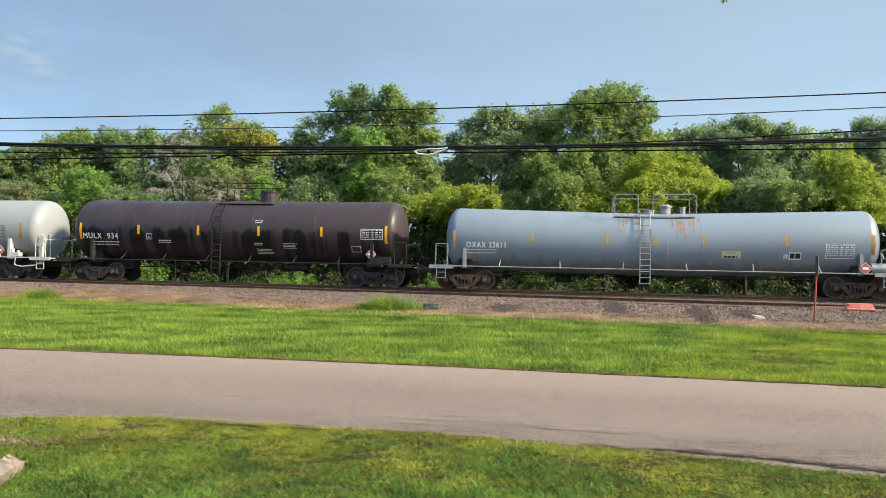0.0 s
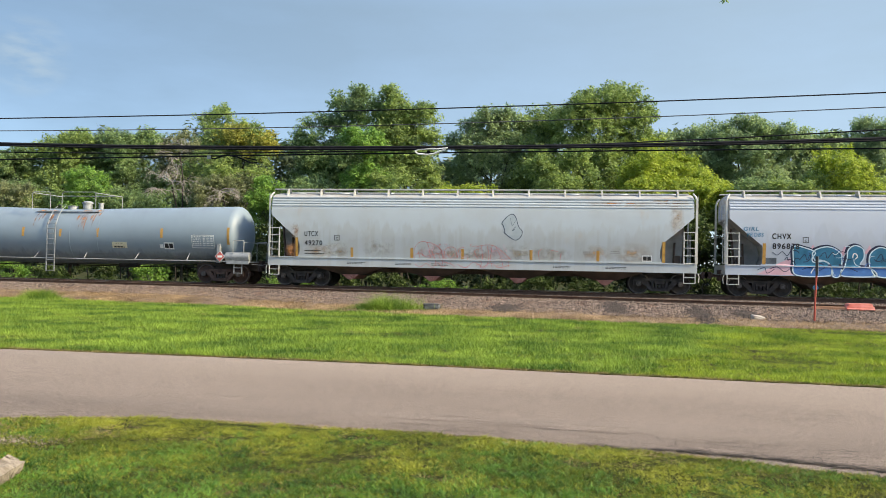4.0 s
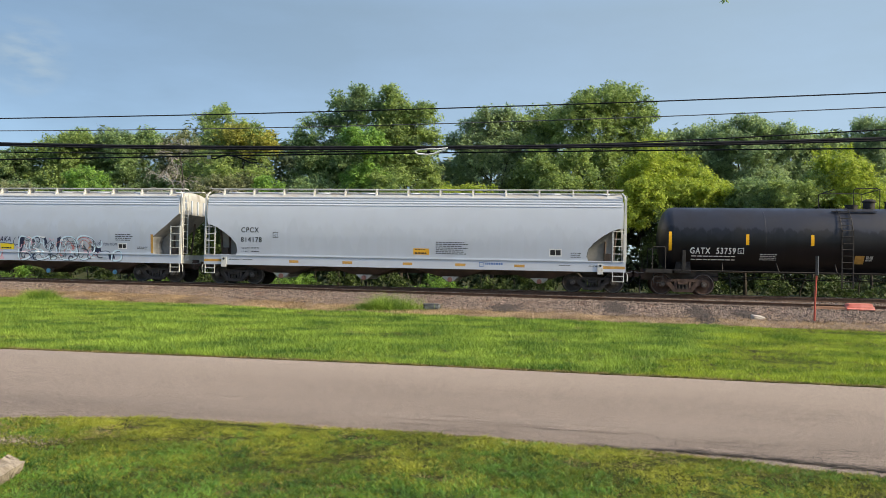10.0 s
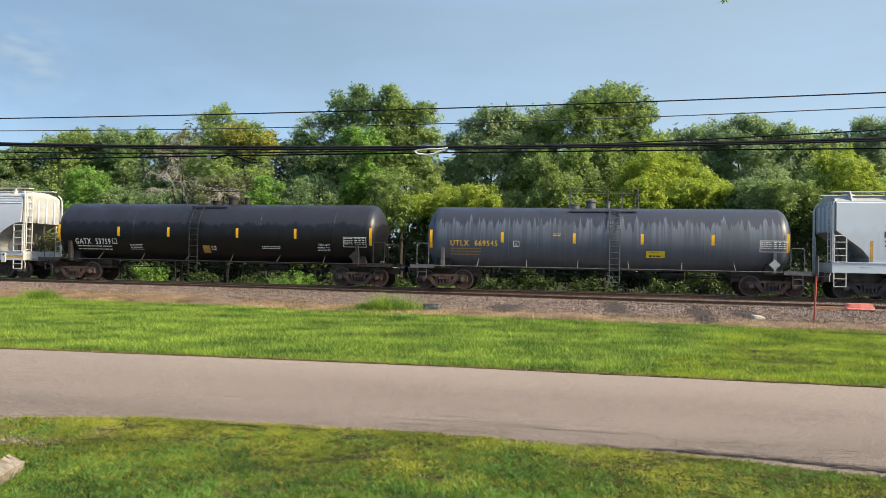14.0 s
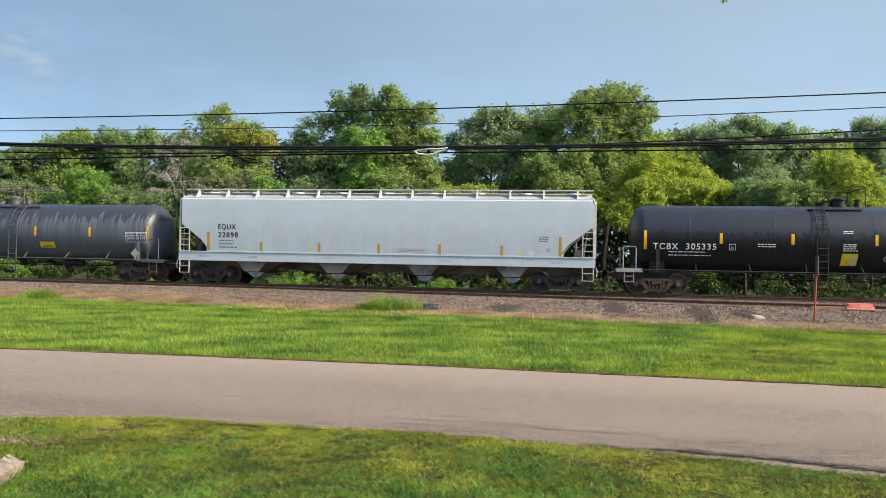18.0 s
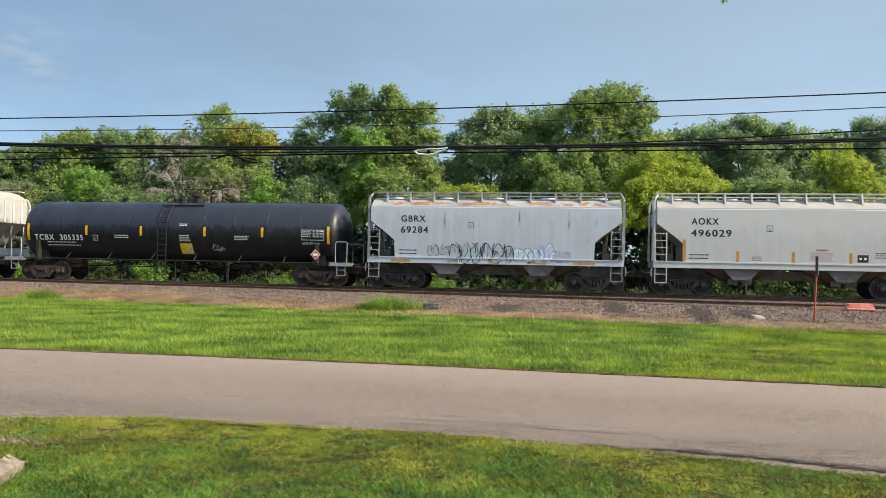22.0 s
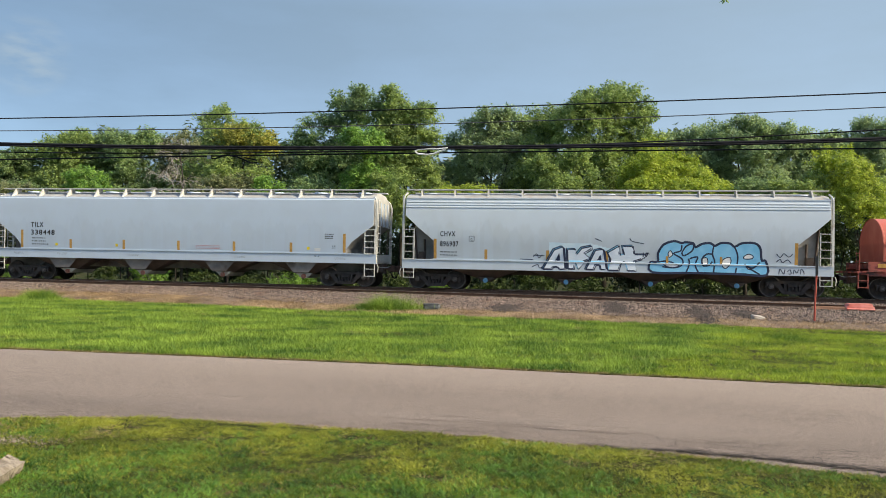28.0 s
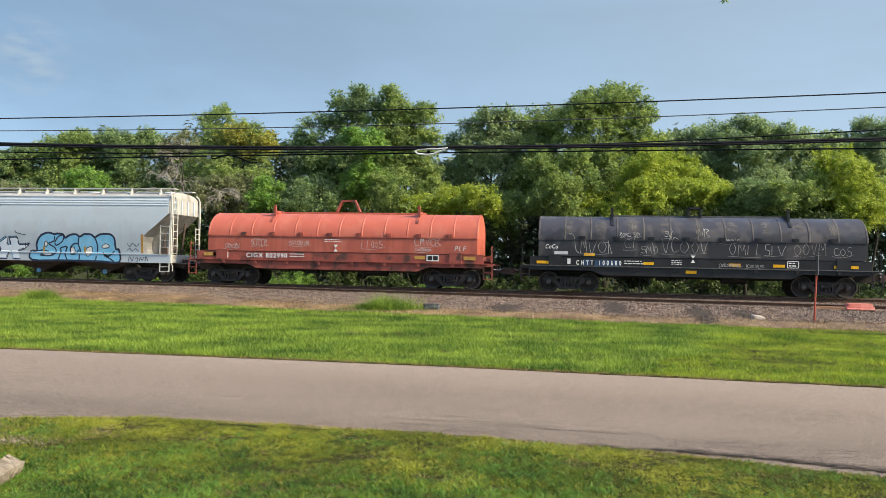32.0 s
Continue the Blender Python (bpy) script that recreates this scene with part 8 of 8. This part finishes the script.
# -- second long hopper, and the one with the sky-blue letters
long_hopper(187.25, "pale blue-grey four-bay covered hopper car with red outlet caps", "TILX", "338448", 0.68, 1.3, "gate_red", "paint_hopper_blue")
car, side = hopper_car("hopper_car", 207.66, "pale covered hopper car with sky-blue and silver graffiti", ROUND, 9.30, 7.78, "paint_hopper_pale", "truck_black", [(-5.5, 1.7), (-1.85, 1.8), (1.85, 1.8), (5.5, 1.7)], "gate_blue", "white_steel", 4.56, (0.93, 1.36), posts(9.3, 12), 4.4,
                       reflect=((-7.76, 0.9), (-5.43, 0.45), (-2.67, 0.45), (-0.08, 0.45), (2.57, 0.45), (5.34, 0.5), (7.8, 0.92)), groove=(3.74, 3.86, 3.98), shear=True)
side.text("CHVX", -7.53, 2.41, 0.23, "lettering_black", 0.7)
side.text("896907", -7.53, 1.95, 0.24, "lettering_black", 0.84)
side.bars(-7.53, 1.72, 0.8, 2, "lettering_black", 0.05, 0.09, 2, n=5)
mark_box(side, -6.21, 2.19, 0.25, "lettering_black")
g = M()
side.fill(g, [(-2.6, 1.6), (-2.6, 2.2), (-0.6, 2.15), (0.3, 1.9), (0.3, 1.5)], 0.008)
part("graffiti_fill", g, "graffiti_pale_blue", car, "thin pale blue overspray")
AK = [[(0.0, 0.02), (0.11, 0.8), (0.19, 0.92), (0.21, 0.86), (0.23, 0.05), (0.17, 0.02), (0.15, 0.12), (0.11, 0.11), (0.09, 0.02)], [(0.25, 0.05), (0.24, 0.83), (0.32, 0.83), (0.33, 0.63), (0.38, 0.88), (0.48, 0.97), (0.48, 0.83), (0.41, 0.66), (0.47, 0.46), (0.41, 0.36), (0.35, 0.05), (0.32, 0.32), (0.31, 0.05)], [(0.42, 0.04), (0.51, 0.8), (0.57, 0.85), (0.6, 0.8), (0.63, 0.05), (0.57, 0.05), (0.56, 0.22), (0.52, 0.22), (0.5, 0.04)], [(0.64, 0.02), (0.66, 0.46), (0.63, 0.73), (0.74, 0.99), (0.75, 0.63), (0.79, 0.66), (0.77, 0.97), (0.87, 0.99), (0.89, 0.66), (1.0, 0.66), (0.95, 0.46), (0.89, 0.39), (0.9, 0.02), (0.83, 0.02), (0.8, 0.36), (0.76, 0.32), (0.74, 0.02)]]
sub_holes = [[(0.12, 0.36), (0.16, 0.68), (0.17, 0.39)], [(0.53, 0.43), (0.56, 0.63), (0.57, 0.43)]]
piece(side, [[(a - 0.012, b + 0.03) for a, b in sh] for sh in AK], -2.87, 0.96, 4.5, 1.15, "graffiti_sky", "graffiti_navy", 0.05, lift=0.009, curve=1)
piece(side, AK, -2.87, 0.97, 4.5, 1.12, "graffiti_pale", "graffiti_navy", 0.055, curve=1)
piece(side, sub_holes, -2.87, 0.97, 4.5, 1.12, "graffiti_navy", "graffiti_navy", 0.02, curve=1, lift=0.015)
WHOLE = [(0.0, 0.01), (-0.02, 0.32), (0.05, 0.35), (0.05, 0.61), (0.1, 0.89), (0.19, 1.0), (0.26, 0.94), (0.29, 0.97), (0.36, 0.94), (0.38, 0.82), (0.44, 0.93), (0.51, 0.95), (0.55, 0.87), (0.6, 0.96), (0.68, 0.95), (0.72, 0.85), (0.78, 0.96), (0.89, 0.97), (0.94, 0.82), (0.95, 0.55), (0.96, 0.43), (0.99, 0.42), (1.0, -0.01), (0.8, 0.0), (0.56, 0.01), (0.31, 0.01)]
piece(side, [WHOLE], 1.87, 0.95, 4.75, 1.38, "graffiti_sky", "graffiti_navy", 0.1, curve=3)
EYES = [[(0.62, 0.43), (0.68, 0.52), (0.69, 0.35), (0.65, 0.18), (0.62, 0.23)], [(0.8, 0.54), (0.84, 0.63), (0.88, 0.57), (0.87, 0.49), (0.81, 0.48)], [(0.14, 0.61), (0.16, 0.7), (0.18, 0.58), (0.15, 0.49)], [(0.1, 0.26), (0.17, 0.3), (0.24, 0.23), (0.17, 0.17)], [(0.44, 0.45), (0.48, 0.49), (0.49, 0.32), (0.45, 0.23)], [(0.82, 0.27), (0.87, 0.21), (0.91, 0.27), (0.85, 0.15)]]
piece(side, EYES, 1.87, 0.95, 4.75, 1.38, "graffiti_white", "graffiti_navy", 0.04, lift=0.017)
DIVIDERS = [[(0.26, 0.88), (0.25, 0.7), (0.19, 0.61), (0.26, 0.46), (0.27, 0.29), (0.21, 0.17), (0.09, 0.19)], [(0.3, 0.02), (0.33, 0.3), (0.32, 0.46)], [(0.26, 0.64), (0.3, 0.85), (0.36, 0.91), (0.35, 0.7), (0.28, 0.55), (0.26, 0.64)], [(0.33, 0.46), (0.4, 0.51), (0.38, 0.26), (0.41, 0.02)], [(0.53, 0.61), (0.48, 0.61), (0.44, 0.46), (0.45, 0.26), (0.5, 0.26), (0.53, 0.38)], [(0.54, 0.87), (0.53, 0.61), (0.55, 0.38), (0.54, 0.02)], [(0.72, 0.85), (0.75, 0.52), (0.73, 0.02)], [(0.81, 0.32), (0.87, 0.18), (0.94, 0.38)], [(0.85, 0.19), (0.94, 0.0)], [(0.05, 0.33), (0.12, 0.37), (0.19, 0.32)]]
lines(side, [scale_pts(p, 1.87, 0.95, 4.75, 1.38) for p in DIVIDERS], 0.065, "graffiti_navy", "graffiti_outline", lift=0.022)
side.text("17", 1.46, 1.62, 0.2, "graffiti_navy", 0.26, "graffiti_word", "thin dark sprayed number", 0.016, 0.012)
for x_, z_ in ((2.5, 1.5), (4.75, 1.5)):
    side.plate(x_, z_, 0.1, 0.34, "reflective_faded", "reflector", lift=0.03)
g2 = M()
for pts in ([(-3.3, 1.55), (-3.15, 1.68), (-3.05, 1.5), (-2.9, 1.65)], [(-3.35, 1.1), (-3.1, 1.2), (-3.0, 1.05), (-2.8, 1.18)], [(-3.3, 1.62), (-2.8, 1.6)], [(7.0, 1.85), (7.15, 1.7), (7.3, 1.86), (7.5, 1.72), (7.65, 1.86)], [(7.0, 1.5), (7.15, 1.62), (7.25, 1.48), (7.45, 1.6), (7.6, 1.46)], [(7.1, 0.98), (7.15, 1.2), (7.3, 1.0), (7.35, 1.2)], [(7.45, 1.1), (7.55, 1.18), (7.6, 1.02), (7.5, 1.0)],
            [(7.68, 1.0), (7.72, 1.18), (7.82, 1.05), (7.9, 1.2)], [(7.98, 1.0), (8.0, 1.22), (8.1, 1.1), (8.12, 1.0)], [(1.55, 1.55), (1.6, 1.75), (1.75, 1.75)], [(-0.6, 2.4), (-0.3, 2.28)], [(0.9, 2.45), (1.0, 2.3), (1.5, 2.2)], [(-3.3, 1.42), (-3.9, 1.44)]):
    side.stroke(g2, smooth_line(pts), 0.035, 0.014)
part("graffiti_outline", g2, "graffiti_navy", car, "small dark sprayed tags")


# -- coil cars with rounded covers
def coil_car(P, label, cover_half, cx, hl, tr, cover, sill_mat, metal, top, R):
    car = new_car("coil_car", P, label, "coil car")
    zb = 1.60
    w = 1.5
    n = 14
    prof = [(-w, zb), (-w, top - R * 0.72)] + [(-w * math.cos(math.pi * k / n) ** 1.0, top - R * 0.72 + R * 0.72 * math.sin(math.pi * k / n)) for k in range(1, n)] + [(w, top - R * 0.72), (w, zb)]
    cm = M().loft([[(x, y, z) for y, z in prof] for x in (-cover_half, cover_half)])
    cov = part("cover", cm, cover, car, "rounded removable coil cover", at=pose(cx, 0, 0))
    nr = 12
    for i in range(nr + 1):
        x = -cover_half + 0.02 + (2 * cover_half - 0.04) * i / nr
        part("cover_rib", M().loft([[(x + dx, y * (1 + h), zb + (z - zb) * (1 + h * 0.7)) for y, z in prof[1:-1]] for dx, h in ((-0.04, 0.0), (-0.025, 0.007), (0.025, 0.007), (0.04, 0.0))], caps=False, closed=False), cover if cover == "paint_red" else "coil_dust", cov)
    part("cover_rail", M().box(-cover_half, cover_half, -w - 0.035, -w, top - R * 0.72 - 0.03, top - R * 0.72 + 0.03), cover, cov)
    part("top_beam", M().box(-cover_half * 0.53, cover_half * 0.56, -0.12, 0.12, top, top + 0.07), cover if cover == "paint_red" else metal, cov)
    for x in (-cover_half * 0.53, cover_half * 0.56):
        strap = [(-(w + 0.03) * math.cos(t), top - R * 0.72 + (R * 0.72 + 0.03) * math.sin(t)) for t in (0.62, 0.8, 1.0, 1.2, 1.4, 1.5708)]
        lb = M().loft([[(x + dx, y, z), (x - dx, y, z), (x - dx, y * 0.9, z - 0.05), (x + dx, y * 0.9, z - 0.05)] for y, z in strap for dx in (0.06,)])
        lb.prism([(x - 0.06, top - 0.3), (x + 0.06, top - 0.3), (x + 0.05, top + 0.36), (x - 0.05, top + 0.36)], -0.85, -0.72)
        lb.box(x - 0.07, x + 0.07, -0.75, 0.75, top - 0.02, top + 0.1)
        part("lift_bracket", lb, "red_sill" if cover == "paint_red" else "black_paint", cov)
    lx = 0.0
    part("lift_yoke", M().prism([(lx - 0.62, top + 0.1), (lx - 0.52, top + 0.1), (lx - 0.28, top + 0.6), (lx + 0.28, top + 0.6), (lx + 0.52, top + 0.1), (lx + 0.62, top + 0.1), (lx + 0.34, top + 0.68), (lx - 0.34, top + 0.68)], -0.12, 0.12) if cover == "paint_red" else M().box(-0.3, -0.22, -0.3, 0.3, top, top + 0.42).box(0.22, 0.3, -0.3, 0.3, top, top + 0.42).box(-0.3, 0.3, -0.3, 0.3, top + 0.36, top + 0.44), "red_sill" if cover == "paint_red" else "black_paint", cov)
    for x in np.linspace(-cover_half * 0.72, cover_half * 0.8, 8):
        part("latch", M().box(float(x) - 0.13, float(x) + 0.13, -w - 0.06, -w + 0.02, 2.36, 2.5).box(float(x) - 0.05, float(x) + 0.05, -w - 0.075, -w - 0.06, 2.33, 2.47), "red_sill" if cover == "paint_red" else "black_paint", cov, "small steel latch")
    # frame
    for s in (-1, 1):
        part("side_sill", M().prism([(-hl, 0.98), (-hl, 1.58), (hl, 1.58), (hl, 0.98), (tr - 1.0, 0.98), (tr - 1.5, 0.78), (-tr + 1.5, 0.78), (-tr + 1.0, 0.98)], min(s * 1.48, s * 1.42), max(s * 1.48, s * 1.42)), sill_mat, car)
        part("sill_ledge", M().box(-hl - 0.25, hl + 0.25, min(s * 1.42, s * 1.56), max(s * 1.42, s * 1.56), 1.16, 1.2), metal, car)
        for x in np.linspace(-cover_half * 0.85, cover_half * 0.85, 8):
            part("stake", M().box(float(x) - 0.06, float(x) + 0.06, min(s * 1.48, s * 1.55), max(s * 1.48, s * 1.55), 1.0, 1.17), sill_mat, car)
    part("deck", M().box(-hl, hl, -1.42, 1.42, 1.3, 1.5), sill_mat, car)
    part("centre_sill", M().box(-hl - 0.35, hl + 0.35, -0.35, 0.35, 0.68, 1.2), "under_brown" if cover == "paint_red" else "steel_dark", car)
    for s in (-1, 1):
        part("end_platform", M().box(min(s * hl, s * (hl + 0.45)), max(s * hl, s * (hl + 0.45)), -1.5, 1.5, 1.1, 1.18), sill_mat, car)
        ladder(car, *sorted((s * (hl + 0.02), s * (hl + 0.4))), -1.5, 0.45, 1.1, 3, sill_mat, "step")
        end_ladder(car, s * (hl + 0.35), -1.45, -1.05, 1.2, 2.0, 3, sill_mat)
        part("side_plate", M().box(s * (cover_half - 0.85) - 0.28, s * (cover_half - 0.85) + 0.28, -1.53, -1.48, 1.12, 1.66), sill_mat, car)
        coupler(car, s * (hl + 0.35), s)
        truck(car, s * tr, "truck_black")
    part("brake_reservoir", M().cyl((1.2, -0.6, 0.72), (2.3, -0.6, 0.72), 0.2, 14).box(-1.6, -1.1, -0.9, -0.5, 0.6, 0.85), "steel_dark", car)

    def half(z):
        if z < 1.58:
            return 1.5
        zc = top - R * 0.72
        return w + 0.022 if z < zc else w * math.sqrt(max(0.02, 1 - ((z - zc) / (R * 0.72)) ** 2)) + 0.022
    return car, Side(car, half)


car, side = coil_car(225.25, "red-orange coil car with a rounded ribbed cover", 6.5, 0.14, 6.93, 5.37, "paint_red", "red_sill", "red_sill", 3.48, 1.6)
side.text("CIGX 802990", -4.41, 1.29, 0.22, "lettering_white", 2.04)
side.bars(-2.25, 1.5, 0.85, 2, "lettering_white", 0.05, 0.06, 2, n=4)
light_box(side, 4.31, 1.26, 0.58, 0.29)
for sx, sw in ((-6.2, 0.75), (-5.85, 0.5), (4.0, 0.5), (6.3, 0.55)):
    side.plate(sx, 1.42, sw, 0.16, "reflective_faded", "reflector", "faded yellow reflective strip")
side.plate(-5.4, 1.4, 0.16, 0.28, "white_paint", "notice_plate")
for k in range(2):
    part("arrow_mark", M().prism([(-0.1, 1.95 - k * 0.32), (0.1, 1.95 - k * 0.32), (0, 1.95 - k * 0.32 + (0.14 if k else -0.14))], -1.54, -1.53), "lettering_white", car)
side.bars(-0.55, 2.2, 0.85, 2, "lettering_white", 0.05, 0.04, 4, n=6)


def tag(side, m, x, z, w, h, seed, k=0.03):
    """An unreadable sprayed tag: a row of hooks, loops and bars joined by an underline."""
    r = random.Random(seed)
    u = x
    while u < x + w:
        q = h * r.uniform(0.45, 0.75)
        t, f = z + h * r.uniform(0.8, 1.1), z + h * r.uniform(-0.05, 0.1)
        form = r.choice(([(0, 0), (0.1, 1.0)], [(0.9, 0.9), (0.3, 1.0), (0.0, 0.55), (0.3, 0.05), (0.95, 0.15)], [(0.0, 0.0), (0.1, 1.0), (0.8, 0.85), (0.2, 0.5), (0.9, 0.0)], [(0.9, 0.95), (0.2, 0.9), (0.25, 0.55), (0.8, 0.45), (0.7, 0.05), (0.0, 0.1)],
                         [(0.4, 1.0), (0.0, 0.5), (0.4, 0.0), (0.8, 0.5), (0.42, 1.0)], [(0.0, 1.0), (0.35, 0.0), (0.6, 0.6), (0.9, 1.1)], [(0.0, 0.0), (0.15, 1.0), (0.5, 0.4), (0.7, 1.0), (0.8, 0.0)]))
        side.stroke(m, smooth_line([(u + a * q + r.uniform(-.02, .02), f + b * (t - f)) for a, b in form], 5), k * r.uniform(0.8, 1.3), 0.016)
        u += q * 1.05
    side.stroke(m, smooth_line([(x - 0.05, z - 0.03), (x + w * 0.5, z - 0.07), (x + w * 1.1, z + 0.03)], 4), k * 0.6, 0.016)


for i, (x, z, w, h) in enumerate(((-5.5, 1.72, 0.7, 0.2), (-4.2, 1.85, 0.8, 0.3), (-2.3, 1.9, 1.0, 0.22), (1.25, 1.82, 1.0, 0.34), (3.75, 1.95, 1.1, 0.36), (3.8, 1.72, 0.7, 0.12))):
    g = M()
    tag(side, g, x, z, w, h, 20 + i, 0.018)
    part("graffiti_tag", g, "graffiti_chalk", car, "white sprayed tag on the cover")
side.text("PLF", 5.6, 1.74, 0.24, "graffiti_chalk", 0.5, "graffiti_word", "white sprayed letters", 0.014, 0.006, 0.2)

car, side = coil_car(241.4, "black coil car with white sprayed tags and yellow strips", 6.85, 0.1, 7.13, 5.42, "paint_coil_black", "black_paint", "mid_steel", 3.46, 1.55)
for sx, sw in ((-4.62, 0.3), (-3.75, 1.05)):
    side.plate(sx, 1.33, sw, 0.28, "band_blue", "number_panel", "dark blue painted panel")
side.text("C H T T   1 0 0 6 8 0", -5.08, 1.23, 0.2, "lettering_white", 1.95, bold=0.02, lift=0.03)
side.bars(-3.0, 1.45, 0.9, 2, "lettering_white", 0.05, 0.06, 2, n=4)
for sx, sz, sw in ((-6.36, 1.32, 0.93), (-4.51, 1.69, 0.47), (-1.96, 1.34, 0.46), (-0.17, 1.0, 0.45), (1.63, 1.34, 0.49), (3.43, 1.33, 0.47), (6.11, 1.33, 0.96)):
    side.plate(sx, sz, sw, 0.125, "reflective_yellow", "reflector", "bright yellow reflective strip")
side.text("CoCo", -6.45, 1.93, 0.19, "graffiti_white", 0.55, "graffiti_word", "white sprayed word", 0.016, 0.012, 0.15)
for i in range(1, 10):
    side.plate(-6.93 + 1.386 * i + 0.12, 2.95, 0.5, 0.95, "grey_bloom", "dust_streak", "pale dust streak beside a rib", lift=0.02, tilt=-0.25)
side.frame_box(3.76, 1.25, 0.47, 0.3, 0.025, "lettering_white")
side.bars(3.82, 1.48, 0.36, 2, "lettering_white", 0.06, 0.05, 3, n=2)
side.plate(-5.4, 1.38, 0.14, 0.24, "white_paint", "notice_plate")
side.plate(-5.75, 1.75, 0.6, 0.14, "graffiti_silver", "painted_patch")
for k in range(2):
    part("arrow_mark", M().prism([(-0.2, 1.72 - k * 0.32), (0.0, 1.72 - k * 0.32), (-0.1, 1.72 - k * 0.32 + (0.14 if k else -0.14))], -1.54, -1.53), "lettering_white", car)
side.bars(-1.0, 1.5, 0.45, 3, "lettering_white", 0.04, 0.035, 4, n=3)
for i, (x, z, w, h) in enumerate(((-4.9, 1.75, 1.3, 0.6), (-3.2, 2.5, 0.9, 0.18), (-3.0, 1.95, 0.5, 0.5), (-2.3, 1.75, 0.6, 0.4), (-1.4, 1.8, 1.7, 0.65), (-1.3, 2.5, 0.3, 0.3), (0.0, 2.5, 0.5, 0.35), (1.0, 2.3, 0.8, 0.16), (1.4, 1.75, 2.0, 0.5), (4.0, 1.8, 1.0, 0.55), (5.6, 1.8, 0.7, 0.35), (1.0, 1.25, 0.9, 0.14), (2.1, 1.25, 0.7, 0.12))):
    g = M()
    tag(side, g, x, z, w, h, 60 + i, 0.017)
    part("graffiti_tag", g, "graffiti_thin", car, "white sprayed tag on the cover")
for pts in ([(-5.4, 2.6), (-5.2, 2.5), (-5.1, 1.9), (-4.95, 1.75)], [(-4.0, 2.2), (-3.7, 2.2), (-3.55, 1.75)], [(-1.9, 2.5), (-1.75, 2.0), (-1.7, 1.7)]):
    part("graffiti_tag", side.stroke(M(), smooth_line(pts), 0.02, 0.016), "graffiti_thin", car, "white sprayed line on the cover")

# ------------------------------------------------------------------ a bird that crosses the lawn
surf("feather_dark", (0.015, 0.014, 0.013), (0.035, 0.03, 0.028), 8, 0.7)
bird = thing("bird", pose(-40, 3, 2), "small dark bird flying low over the lawn", "bird")
bm2 = M().loft([[(x * 0.8, r * 1.0 * math.cos(6.283 * i / 8), r * 1.1 * math.sin(6.283 * i / 8)) for i in range(8)] for x, r in ((-0.06, 0.003), (-0.035, 0.015), (0.0, 0.022), (0.035, 0.018), (0.05, 0.014), (0.06, 0.014), (0.072, 0.003))])
part("body", bm2, "feather_dark", bird)
part("tail", M().add([(-0.032, -0.006, 0), (-0.032, 0.006, 0), (-0.07, 0.015, 0.0), (-0.063, 0.0, 0.002), (-0.07, -0.015, 0.0)], [(0, 1, 3), (1, 2, 3), (0, 3, 4)]), "feather_dark", bird)
wings = []
for s in (-1, 1):
    wings.append(part("wing", M().loft([[(0.025 - 0.09 * k * k, s * (0.008 + 0.065 * k), 0.004), (-0.02 - 0.08 * k, s * (0.008 + 0.065 * k), 0.0), (-0.07 * k, s * (0.008 + 0.065 * k), 0.008 * (1 - k))] for k in (0, 0.3, 0.6, 0.85, 1.0)]), "feather_dark", bird))

# ------------------------------------------------------------------ what moves
# distance that the train has gone, second by second
GONE = [(0, 0.0), (1, 7.12), (2, 14.29), (3, 21.5), (4, 28.76), (5, 36.01), (6, 43.27), (7, 50.54), (8, 57.85), (9, 65.17), (10, 72.51), (11, 79.86), (12, 87.17), (13, 94.53), (14, 101.93), (15, 109.33), (16, 116.7), (17, 124.07), (18, 131.5),
        (19, 139.2), (19.5, 142.63), (20, 146.61), (21, 154.07), (22, 161.54), (23, 169.07), (24, 176.58), (24.5, 180.1), (25, 183.86), (26, 191.42), (27, 199.0), (28, 206.6), (29, 214.21), (30, 221.69), (31, 229.17), (32, 236.66)]


def gone(t):
    return float(np.interp(t, [a for a, _ in GONE], [b for _, b in GONE]))


def motions():
    for car, P in CARS:
        walk(car, [(t, pose(P - d, YC, ZR)) for t, d in GONE])
    steps = [k / 15 for k in range(481)]
    turn = [math.degrees(gone(t) / WHEEL_R) for t in steps]
    for w, x in WHEELSETS:
        walk(w, [(t, pose(x, 0, 0, 0, -a % 360, 0)) for t, a in zip(steps, turn)])
    # the bird comes from beside the house, crosses lawn and road and goes off along the train
    track = [(0.0, -60, -40, 6), (11.5, -16, -12, 3.0), (12.8, -5.6, 3.6, 1.1)]
    for t, px_, py_, Y in ((13.0, 186, 762, 6.6), (13.1, 391, 686, 8.6), (13.2, 560, 623, 10.8), (13.3, 712, 573, 13.2)):
        X, Z = sight(px_, py_, Y)
        track.append((t, X, Y, Z))
    track += [(13.5, 2.2, 18.5, 1.3), (14.5, 24, 30, 4), (18, 80, 60, 14), (32.0, 260, 140, 40)]
    walk(bird, [(t, pose(x, y, z, 0, 0, 52)) for t, x, y, z in track])
    for wg, s in zip(wings, (-1, 1)):
        walk(wg, [(k / 15, pose(0, 0, 0, s * 38 * math.sin(k * 1.9), 0, 0)) for k in range(481)])

motions()
